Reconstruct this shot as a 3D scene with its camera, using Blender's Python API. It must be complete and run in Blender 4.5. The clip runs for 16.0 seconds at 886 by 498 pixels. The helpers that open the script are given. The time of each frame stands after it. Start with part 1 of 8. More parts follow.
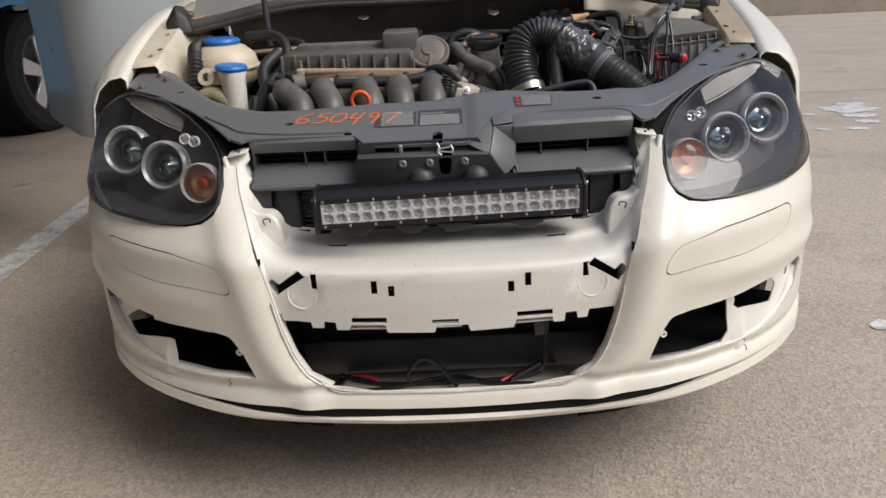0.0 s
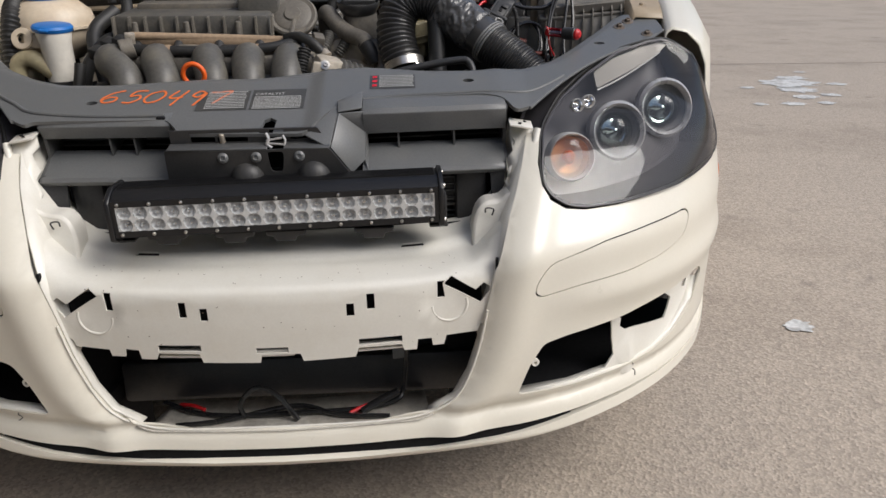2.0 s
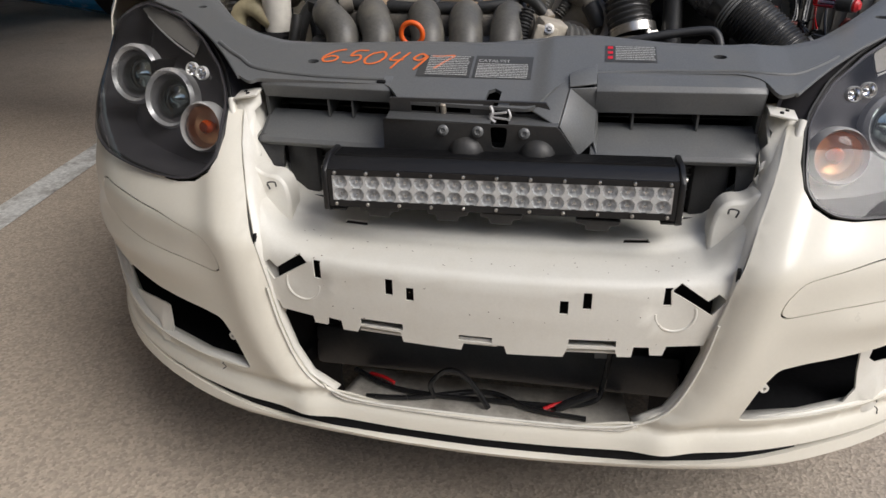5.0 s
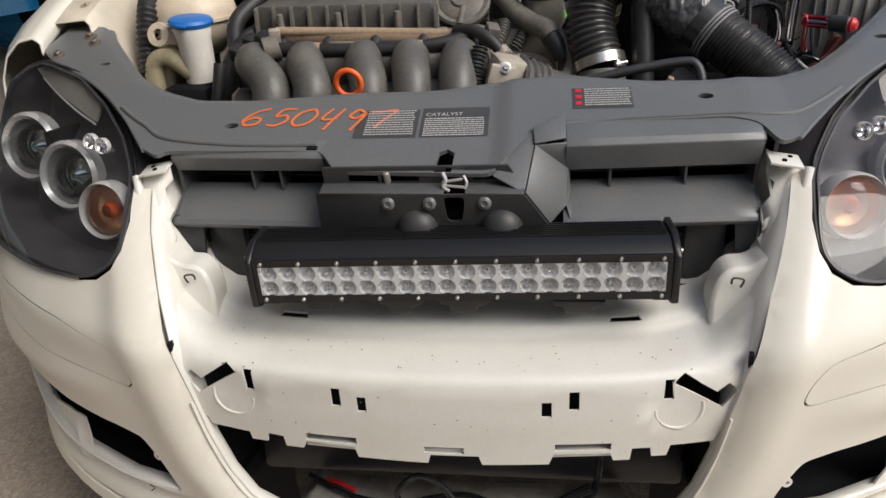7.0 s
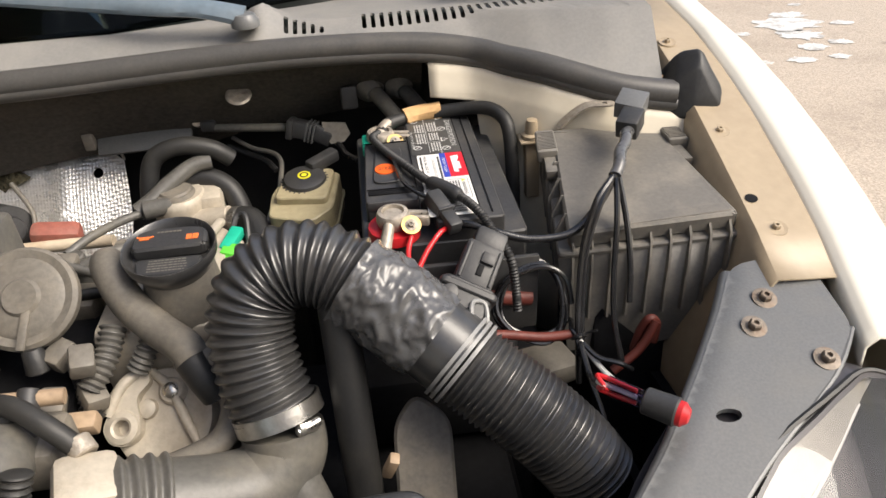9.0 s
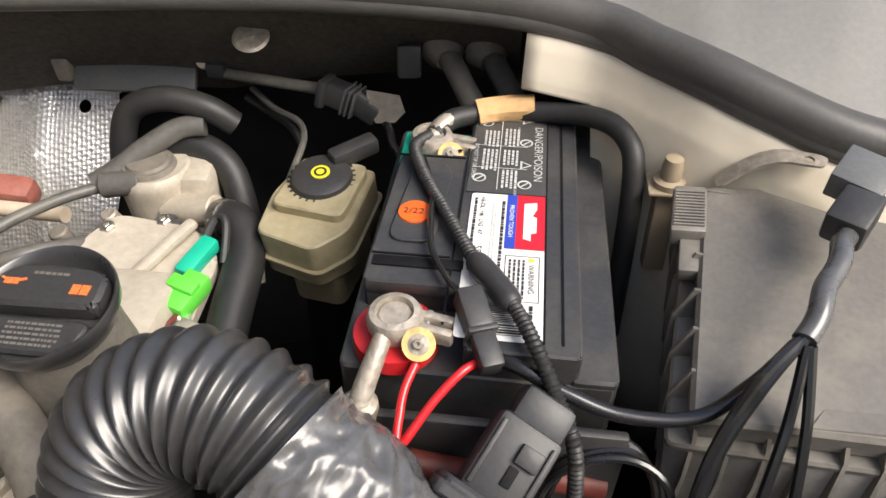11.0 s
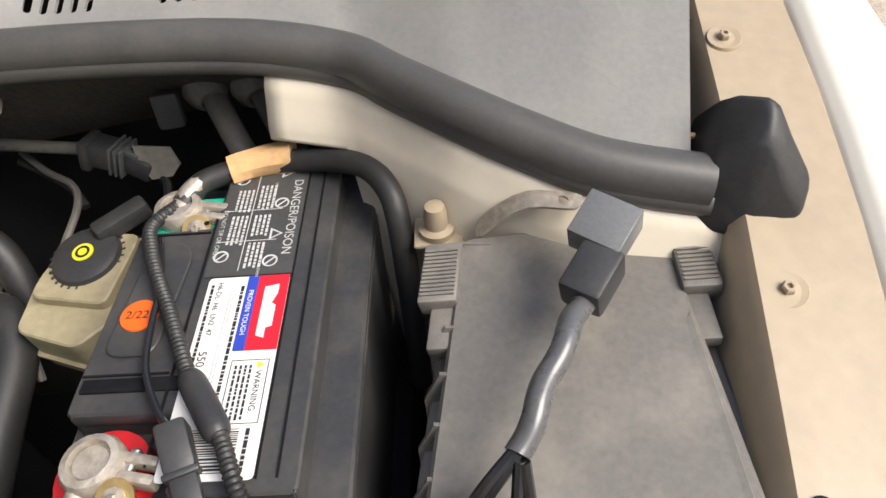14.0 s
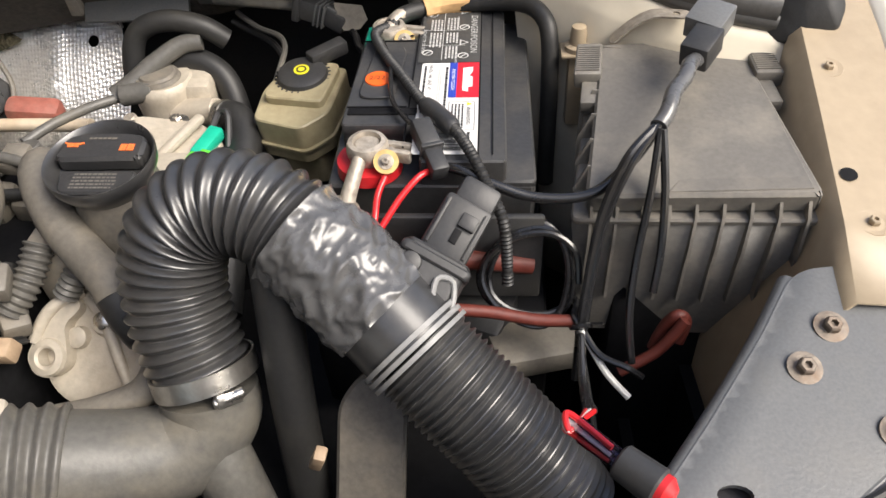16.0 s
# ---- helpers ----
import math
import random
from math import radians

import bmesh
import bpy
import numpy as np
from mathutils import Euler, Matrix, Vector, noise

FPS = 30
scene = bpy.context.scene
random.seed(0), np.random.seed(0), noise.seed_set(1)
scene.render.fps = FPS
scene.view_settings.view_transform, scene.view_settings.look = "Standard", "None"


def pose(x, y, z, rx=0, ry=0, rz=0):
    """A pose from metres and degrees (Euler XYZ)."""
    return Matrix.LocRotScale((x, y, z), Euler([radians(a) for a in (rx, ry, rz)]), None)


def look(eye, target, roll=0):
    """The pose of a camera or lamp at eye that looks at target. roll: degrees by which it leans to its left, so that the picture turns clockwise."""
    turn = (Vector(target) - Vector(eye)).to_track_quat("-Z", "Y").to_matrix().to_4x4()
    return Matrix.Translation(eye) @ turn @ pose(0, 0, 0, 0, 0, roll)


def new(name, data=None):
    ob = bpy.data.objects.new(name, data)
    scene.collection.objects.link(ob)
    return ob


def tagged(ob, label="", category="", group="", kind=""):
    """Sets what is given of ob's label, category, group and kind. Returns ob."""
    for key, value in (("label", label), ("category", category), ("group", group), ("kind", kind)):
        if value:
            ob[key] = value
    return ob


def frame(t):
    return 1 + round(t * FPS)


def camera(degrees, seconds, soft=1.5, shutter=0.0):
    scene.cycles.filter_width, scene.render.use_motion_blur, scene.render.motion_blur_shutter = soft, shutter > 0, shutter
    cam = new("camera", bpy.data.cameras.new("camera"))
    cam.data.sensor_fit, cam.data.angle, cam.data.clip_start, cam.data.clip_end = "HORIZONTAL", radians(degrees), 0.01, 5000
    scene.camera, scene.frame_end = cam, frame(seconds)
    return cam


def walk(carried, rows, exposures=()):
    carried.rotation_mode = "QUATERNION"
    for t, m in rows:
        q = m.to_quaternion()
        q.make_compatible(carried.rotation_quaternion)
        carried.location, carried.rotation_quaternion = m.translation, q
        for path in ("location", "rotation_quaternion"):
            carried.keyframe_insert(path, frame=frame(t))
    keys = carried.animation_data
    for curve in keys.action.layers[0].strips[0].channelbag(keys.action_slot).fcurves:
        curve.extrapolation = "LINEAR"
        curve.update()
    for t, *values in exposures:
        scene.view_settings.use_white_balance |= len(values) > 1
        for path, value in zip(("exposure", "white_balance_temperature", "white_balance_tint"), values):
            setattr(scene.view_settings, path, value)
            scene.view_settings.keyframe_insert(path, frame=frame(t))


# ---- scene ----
cam = camera(64.1, 16.0)
PATH = [
    (0, (0.031, -0.027, 1.027), (-0.02, 1.863, 0.372), -3.2),
    (0.5, (0.085, -0.008, 1.023), (0.027, 1.879, 0.362), -3.3),
    (1, (0.135, 0.015, 1.018), (0.087, 1.897, 0.343), -2.5),
    (1.5, (0.173, 0.097, 1.014), (0.187, 1.965, 0.298), -1.0),
    (2, (0.227, 0.213, 1.026), (0.301, 2.06, 0.263), -1.1),
    (2.5, (0.405, 0.25, 1.023), (0.312, 2.092, 0.248), -2.6),
    (3, (0.531, 0.28, 1.032), (0.301, 2.11, 0.26), -3.8),
    (3.5, (0.512, 0.303, 1.033), (0.222, 2.113, 0.232), -4.0),
    (4, (0.373, 0.322, 1.034), (0.034, 2.107, 0.197), -2.4),
    (4.5, (0.206, 0.322, 1.037), (-0.16, 2.09, 0.177), -0.8),
    (4.7, (0.152, 0.317, 1.041), (-0.204, 2.074, 0.154), -0.7),
    (6.8, (0.054, 0.453, 1.052), (-0.179, 2.242, 0.188), -2.8),
    (7, (0.11, 0.518, 1.063), (-0.155, 2.303, 0.199), -3.6),
    (7.5, (0.216, 0.665, 1.142), (-0.15, 2.403, 0.224), -6.1),
    (8, (0.225, 0.885, 1.235), (0.038, 2.626, 0.269), -5.5),
    (8.5, (0.252, 1.073, 1.277), (0.366, 2.828, 0.324), -4.4),
    (8.7, (0.295, 1.136, 1.282), (0.462, 2.88, 0.316), -4.1),
    (10.8, (0.406, 1.56, 1.258), (0.36, 3.152, 0.048), -0.9),
    (11, (0.415, 1.575, 1.248), (0.236, 3.146, 0.023), -0.3),
    (11.5, (0.431, 1.591, 1.254), (-0.003, 3.086, -0.003), -0.9),
    (12, (0.452, 1.616, 1.289), (-0.044, 3.125, 0.074), -2.8),
    (12.5, (0.466, 1.631, 1.304), (0.0, 3.173, 0.118), -5.0),
    (13, (0.498, 1.641, 1.286), (0.132, 3.171, 0.051), -6.6),
    (13.2, (0.517, 1.655, 1.286), (0.226, 3.159, -0.001), -6.8),
    (13.5, (0.55, 1.673, 1.277), (0.345, 3.175, -0.027), -7.1),
    (14, (0.572, 1.688, 1.274), (0.453, 3.159, -0.075), -7.3),
    (14.5, (0.568, 1.663, 1.257), (0.443, 3.095, -0.133), -6.6),
    (15, (0.535, 1.601, 1.248), (0.331, 3.017, -0.149), -5.6),
    (15.5, (0.505, 1.508, 1.249), (0.267, 2.969, -0.096), -4.6),
    (16, (0.451, 1.389, 1.257), (0.316, 2.911, -0.034), -3.7),
]
walk(cam, [(t, look(eye, target, roll)) for t, eye, target, roll in PATH],
     exposures=[(0, -0.34, 6150, 10), (2.5, -0.44, 6150, 10), (4.7, -0.42, 6150, 10), (7.5, -0.22, 6300, 10), (8.0, 0.2, 6600, 10), (8.7, 0.47, 6750, 10), (10.8, 0.57, 6550, 10), (14.5, 0.5, 6400, 10), (16, 0.62, 6550, 10)])

# ---- light ----
world = bpy.data.worlds.new("sky")
scene.world = world
world.use_nodes = True
wn = world.node_tree
sky = wn.nodes.new("ShaderNodeTexSky")
sky.sky_type, sky.sun_disc = "NISHITA", False
sky.sun_elevation, sky.sun_rotation = radians(47), radians(117)
sky.dust_density = 4.0
wn.links.new(sky.outputs[0], wn.nodes["Background"].inputs[0])
wn.nodes["Background"].inputs[1].default_value = 0.15
sun = new("sun", bpy.data.lights.new("sun", "SUN"))
sun.data.energy, sun.data.angle, sun.data.color = 2.9, radians(38), (1.0, 0.955, 0.88)
sun.matrix_world = look((4, -0.5, 5), (0, 1.5, 0.5))


# ---- materials ----
def material(name, colour, rough=0.5, metal=0.0, var=0.12, grain=60.0, bump=0.05, stain=None, amount=0.0, size=7.0, coat=0.0, sheen_rough=0.1):
    """A surface with fine grain, larger stains of a second colour and a little relief, in world metres."""
    m = bpy.data.materials.new(name)
    m.use_nodes = True
    t = m.node_tree
    bsdf = t.nodes["Principled BSDF"]
    geo = t.nodes.new("ShaderNodeNewGeometry")
    fine = t.nodes.new("ShaderNodeTexNoise")
    fine.inputs["Scale"].default_value, fine.inputs["Detail"].default_value = grain, 6
    wide = t.nodes.new("ShaderNodeTexNoise")
    wide.inputs["Scale"].default_value, wide.inputs["Detail"].default_value = size, 8
    wide.inputs["Roughness"].default_value = 0.65
    for n in (fine, wide):
        t.links.new(geo.outputs["Position"], n.inputs["Vector"])
    ramp = t.nodes.new("ShaderNodeMapRange")
    ramp.inputs["From Min"].default_value, ramp.inputs["From Max"].default_value = 0.3, 0.7
    ramp.inputs["To Min"].default_value, ramp.inputs["To Max"].default_value = 1 - var, 1 + var
    t.links.new(fine.outputs["Fac"], ramp.inputs["Value"])
    hsv = t.nodes.new("ShaderNodeHueSaturation")
    hsv.inputs["Color"].default_value = (*colour, 1)
    t.links.new(ramp.outputs[0], hsv.inputs["Value"])
    out = hsv.outputs[0]
    if stain:
        lim = t.nodes.new("ShaderNodeMapRange")
        lim.inputs["From Min"].default_value, lim.inputs["From Max"].default_value = 0.48, 0.72
        lim.inputs["To Min"].default_value, lim.inputs["To Max"].default_value = 0, amount
        t.links.new(wide.outputs["Fac"], lim.inputs["Value"])
        mix = t.nodes.new("ShaderNodeMix")
        mix.data_type = "RGBA"
        mix.inputs["B"].default_value = (*stain, 1)
        t.links.new(lim.outputs[0], mix.inputs["Factor"])
        t.links.new(out, mix.inputs["A"])
        out = mix.outputs["Result"]
    t.links.new(out, bsdf.inputs["Base Color"])
    rr = t.nodes.new("ShaderNodeMapRange")
    rr.inputs["To Min"].default_value, rr.inputs["To Max"].default_value = max(0.02, rough - 0.1), min(1, rough + 0.12)
    t.links.new(wide.outputs["Fac"], rr.inputs["Value"])
    t.links.new(rr.outputs[0], bsdf.inputs["Roughness"])
    bsdf.inputs["Metallic"].default_value = metal
    bsdf.inputs["Coat Weight"].default_value = coat
    bsdf.inputs["Coat Roughness"].default_value = sheen_rough
    if bump:
        b = t.nodes.new("ShaderNodeBump")
        b.inputs["Strength"].default_value, b.inputs["Distance"].default_value = bump, 0.01
        t.links.new(fine.outputs["Fac"], b.inputs["Height"])
        t.links.new(b.outputs[0], bsdf.inputs["Normal"])
    return m


def clear(name, tint=(1, 1, 1), ior=1.45, rough=0.02, haze=0.0):
    """Thin clear plastic or glass: see-through, with a gloss that grows towards the edge and, where it is worn, a milky haze."""
    m = bpy.data.materials.new(name)
    m.use_nodes = True
    t = m.node_tree
    t.nodes.remove(t.nodes["Principled BSDF"])
    a, b, f, x = (t.nodes.new("ShaderNode" + k) for k in ("BsdfTransparent", "BsdfGlossy", "Fresnel", "MixShader"))
    a.inputs[0].default_value = (*tint, 1)
    b.inputs["Roughness"].default_value = rough
    f.inputs[0].default_value = ior
    for s, d in ((f.outputs[0], x.inputs[0]), (a.outputs[0], x.inputs[1]), (b.outputs[0], x.inputs[2]), (x.outputs[0], t.nodes["Material Output"].inputs[0])):
        t.links.new(s, d)
    if haze:
        milk, worn = t.nodes.new("ShaderNodeBsdfDiffuse"), t.nodes.new("ShaderNodeMixShader")
        milk.inputs[0].default_value, worn.inputs[0].default_value = (0.8, 0.8, 0.82, 1), haze
        t.links.new(a.outputs[0], worn.inputs[1])
        t.links.new(milk.outputs[0], worn.inputs[2])
        t.links.new(worn.outputs[0], x.inputs[1])
    return m


WHITE = material("white_paint", (0.76, 0.725, 0.63), 0.3, var=0.012, grain=200, bump=0.0, stain=(0.62, 0.56, 0.44), amount=0.16, size=5, coat=0.35, sheen_rough=0.08)
TRAY = material("dirty_plastic", (0.58, 0.55, 0.49), 0.6, var=0.1, grain=120, bump=0.03, stain=(0.16, 0.13, 0.10), amount=0.7, size=16)
PRIMER = material("bumper_plastic", (0.75, 0.73, 0.665), 0.36, var=0.02, grain=260, bump=0.005, stain=(0.56, 0.50, 0.40), amount=0.28, size=8, coat=0.2, sheen_rough=0.2)
BAR_BLACK = material("black_aluminium", (0.011, 0.011, 0.012), 0.4, var=0.12, grain=260, bump=0.02)
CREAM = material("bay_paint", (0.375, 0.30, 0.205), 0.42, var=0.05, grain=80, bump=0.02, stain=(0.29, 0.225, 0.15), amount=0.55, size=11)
# the bay paint again, lightened for the left flange and the shaded corner panel
BAY_LIT = material("lit_bay_paint", (0.64, 0.575, 0.455), 0.4, var=0.03, grain=80, bump=0.01, stain=(0.45, 0.39, 0.30), amount=0.4, size=11)
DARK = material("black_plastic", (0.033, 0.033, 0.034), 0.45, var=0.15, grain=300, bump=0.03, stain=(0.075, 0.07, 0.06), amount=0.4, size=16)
# near black; on backings and gap fillers it stands in for deep shade
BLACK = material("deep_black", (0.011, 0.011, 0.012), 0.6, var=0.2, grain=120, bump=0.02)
# darker than the carrier's grey: scoop ribs and cheeks, latch ledge, small fittings
GREY_DARK = material("dark_grey_plastic", (0.08, 0.082, 0.083), 0.45, var=0.12, grain=400, bump=0.05, stain=(0.12, 0.115, 0.105), amount=0.5, size=16)
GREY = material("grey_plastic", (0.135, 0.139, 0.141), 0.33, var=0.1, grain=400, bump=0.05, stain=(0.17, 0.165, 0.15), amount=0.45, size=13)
# little gloss, so that the backings stay as dark as shade
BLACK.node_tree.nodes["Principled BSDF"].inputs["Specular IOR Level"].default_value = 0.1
MOULDED = material("moulded_rubber", (0.10, 0.096, 0.087), 0.42, var=0.15, grain=160, bump=0.05, stain=(0.20, 0.18, 0.14), amount=0.6, size=16)
AIRBOX = material("airbox_plastic", (0.15, 0.14, 0.124), 0.5, var=0.1, grain=220, bump=0.04, stain=(0.29, 0.262, 0.215), amount=0.65, size=14)
DUSTY = material("dusty_plastic", (0.145, 0.132, 0.112), 0.55, var=0.15, grain=180, bump=0.05, stain=(0.29, 0.25, 0.19), amount=0.6, size=18)
RUBBER = material("rubber", (0.021, 0.021, 0.021), 0.5, var=0.15, grain=220, bump=0.04, stain=(0.048, 0.044, 0.036), amount=0.5, size=14)
SEAL = material("seal_rubber", (0.07, 0.067, 0.063), 0.42, var=0.1, grain=260, bump=0.03, stain=(0.14, 0.125, 0.105), amount=0.5, size=9)
COWL = material("cowl_plastic", (0.205, 0.20, 0.19), 0.6, var=0.06, grain=240, bump=0.03, stain=(0.30, 0.285, 0.255), amount=0.6, size=6)
ALLOY = material("cast_alloy", (0.48, 0.43, 0.35), 0.5, metal=0.15, var=0.09, grain=140, bump=0.08, stain=(0.27, 0.21, 0.15), amount=0.5, size=14)
TAN = material("tan_plastic", (0.36, 0.26, 0.17), 0.6, var=0.15, grain=130, bump=0.05, stain=(0.16, 0.11, 0.07), amount=0.6, size=22)
STEEL = material("bright_steel", (0.62, 0.6, 0.56), 0.28, metal=0.95, var=0.1, grain=160, bump=0.05, stain=(0.3, 0.24, 0.18), amount=0.3, size=30)
LEAD = material("lead", (0.40, 0.355, 0.295), 0.52, metal=0.5, var=0.2, grain=150, bump=0.2, stain=(0.62, 0.56, 0.48), amount=0.7, size=45)
CHROME = material("chrome", (0.86, 0.86, 0.87), 0.06, metal=1.0, var=0.02, grain=100, bump=0.0)
BRASS = material("brass", (0.72, 0.5, 0.2), 0.3, metal=0.9, var=0.1, grain=120, bump=0.05)
FOIL = material("foil", (0.88, 0.86, 0.82), 0.28, metal=0.5, var=0.12, grain=260, bump=0.9, stain=(0.5, 0.43, 0.34), amount=0.4, size=14)
TAPE = material("duct_tape", (0.085, 0.085, 0.086), 0.27, var=0.1, grain=160, bump=0.02, coat=0.4, sheen_rough=0.22, size=60)
STRAP = material("strap_plastic", (0.24, 0.24, 0.235), 0.38, var=0.1, grain=200, bump=0.03, stain=(0.15, 0.14, 0.13), amount=0.4, size=30)
HOSE = material("ducting", (0.036, 0.036, 0.037), 0.3, var=0.12, grain=200, bump=0.02, stain=(0.10, 0.095, 0.085), amount=0.4, size=12, coat=0.5, sheen_rough=0.22)
RED = material("red_plastic", (0.5, 0.015, 0.02), 0.4, var=0.08, grain=160, bump=0.02)
WIRE_RED = material("red_wire", (0.62, 0.02, 0.025), 0.3, var=0.05, grain=200, bump=0.0, coat=0.3)
WIRE = material("black_wire", (0.014, 0.014, 0.015), 0.25, var=0.1, grain=200, bump=0.0, coat=0.4)
RUST = material("brown_hose", (0.12, 0.024, 0.016), 0.55, var=0.15, grain=120, bump=0.05)
FADED = material("faded_red", (0.30, 0.10, 0.075), 0.6, var=0.2, grain=120, bump=0.08, stain=(0.22, 0.13, 0.10), amount=0.6, size=40)
ORANGE = material("orange_plastic", (0.85, 0.13, 0.015), 0.4, var=0.05, grain=120, bump=0.01)
CRAYON = material("orange_marker", (0.72, 0.16, 0.035), 0.75, var=0.25, grain=420, bump=0.1)
BLUE = material("blue_plastic", (0.02, 0.16, 0.5), 0.4, var=0.06, grain=120, bump=0.02)
MILKY = material("milky_plastic", (0.64, 0.54, 0.41), 0.42, var=0.06, grain=90, bump=0.02, stain=(0.45, 0.32, 0.2), amount=0.5, size=14)
NECK = material("pale_plastic", (0.78, 0.74, 0.66), 0.4, var=0.05, grain=90, bump=0.02, stain=(0.6, 0.54, 0.44), amount=0.3, size=14)
YELLOWED = material("yellowed_plastic", (0.37, 0.32, 0.20), 0.45, var=0.1, grain=90, bump=0.04, stain=(0.2, 0.15, 0.08), amount=0.6, size=20)
GREEN = material("green_plastic", (0.12, 0.62, 0.06), 0.4, var=0.05, grain=100, bump=0.0)
TEAL = material("teal_plastic", (0.01, 0.42, 0.27), 0.4, var=0.05, grain=100, bump=0.0)
YELLOW = material("yellow_mark", (0.72, 0.66, 0.03), 0.5, var=0.03, grain=100, bump=0.0)
PAPER = material("label_paper", (0.76, 0.75, 0.72), 0.42, var=0.03, grain=200, bump=0.0, stain=(0.5, 0.47, 0.42), amount=0.3, size=25)
LEAF_DIRT = material("brown_dirt", (0.16, 0.12, 0.085), 0.8, var=0.3, grain=200, bump=0.05)
INK = material("ink", (0.02, 0.02, 0.022), 0.5, var=0.05, grain=200, bump=0.0)
PRINT = material("grey_print", (0.5, 0.5, 0.48), 0.5, var=0.05, grain=200, bump=0.0)
CASE = material("battery_case", (0.04, 0.04, 0.041), 0.42, var=0.15, grain=220, bump=0.03, stain=(0.11, 0.10, 0.085), amount=0.5, size=22)
OXIDE = material("dull_bolt", (0.2, 0.17, 0.14), 0.55, metal=0.5, var=0.2, grain=200, bump=0.1, stain=(0.16, 0.09, 0.05), amount=0.6, size=60)
STICKER = material("black_sticker", (0.06, 0.06, 0.058), 0.35, var=0.1, grain=300, bump=0.02, stain=(0.1, 0.09, 0.08), amount=0.4, size=30)
LABEL_RED = material("label_red", (0.6, 0.015, 0.03), 0.4, var=0.03, grain=200, bump=0.0)
LABEL_BLUE = material("label_blue", (0.03, 0.06, 0.4), 0.4, var=0.03, grain=200, bump=0.0)
CARD = material("cardboard", (0.6, 0.37, 0.17), 0.75, var=0.1, grain=160, bump=0.05)
FELT = material("fibre_mat", (0.11, 0.1, 0.06), 0.95, var=0.5, grain=160, bump=0.8, stain=(0.2, 0.16, 0.09), amount=0.6, size=40)
AMBER = material("amber_bulb", (0.8, 0.2, 0.03), 0.2, var=0.1, grain=100, bump=0.0, coat=0.5)
LAMP_BLACK = material("lamp_housing", (0.06, 0.057, 0.062), 0.35, var=0.08, grain=160, bump=0.01)
LAMP_GREY = material("lamp_reflector", (0.52, 0.51, 0.49), 0.3, metal=0.15, var=0.06, grain=120, bump=0.02)
RING = material("lamp_ring", (0.52, 0.51, 0.50), 0.26, metal=0.4, var=0.06, grain=120, bump=0.02)
STRIP = material("lamp_strip", (0.26, 0.245, 0.22), 0.35, metal=0.2, var=0.08, grain=140, bump=0.02)
LAMP_MID = material("lamp_bowl", (0.16, 0.155, 0.155), 0.35, var=0.08, grain=160, bump=0.01)
LED_SILVER = material("led_reflector", (0.93, 0.93, 0.93), 0.22, metal=0.25, var=0.06, grain=300, bump=0.05)
BLUE_PAINT = material("blue_paint", (0.02, 0.25, 0.55), 0.25, var=0.04, grain=150, bump=0.01, coat=0.6)
DOOR_PAINT = material("door_paint", (0.5, 0.55, 0.57), 0.3, var=0.02, grain=150, bump=0.005, stain=(0.42, 0.44, 0.43), amount=0.3, size=4, coat=0.4)
TYRE = material("tyre", (0.010, 0.010, 0.011), 0.8, var=0.2, grain=90, bump=0.1)
SILVER = material("wheel_silver", (0.6, 0.6, 0.6), 0.35, metal=0.6, var=0.05, grain=100, bump=0.02)
LENS = clear("lamp_lens", (0.95, 0.95, 0.96), 1.48, 0.03, 0.010)
COVER = clear("clear_cover", (0.97, 0.97, 0.97), 1.45, 0.05)
AMBER_LENS = clear("amber_lens", (1.0, 0.72, 0.5), 1.5, 0.05)
SCREEN = clear("tinted_glass", (0.35, 0.4, 0.38), 1.22, 0.01)
GLASS = clear("glass", (0.75, 0.82, 0.8), 1.5, 0.01)
SLEEVE = clear("clear_sleeve", (0.8, 0.76, 0.9), 1.45, 0.1)
MARKER = material("orange_reflector", (0.75, 0.16, 0.02), 0.2, var=0.05, grain=150, bump=0.1, coat=0.5)
PAINT_LINE = material("road_paint", (0.62, 0.62, 0.6), 0.75, var=0.25, grain=70, bump=0.2, stain=(0.22, 0.2, 0.18), amount=0.95, size=9)


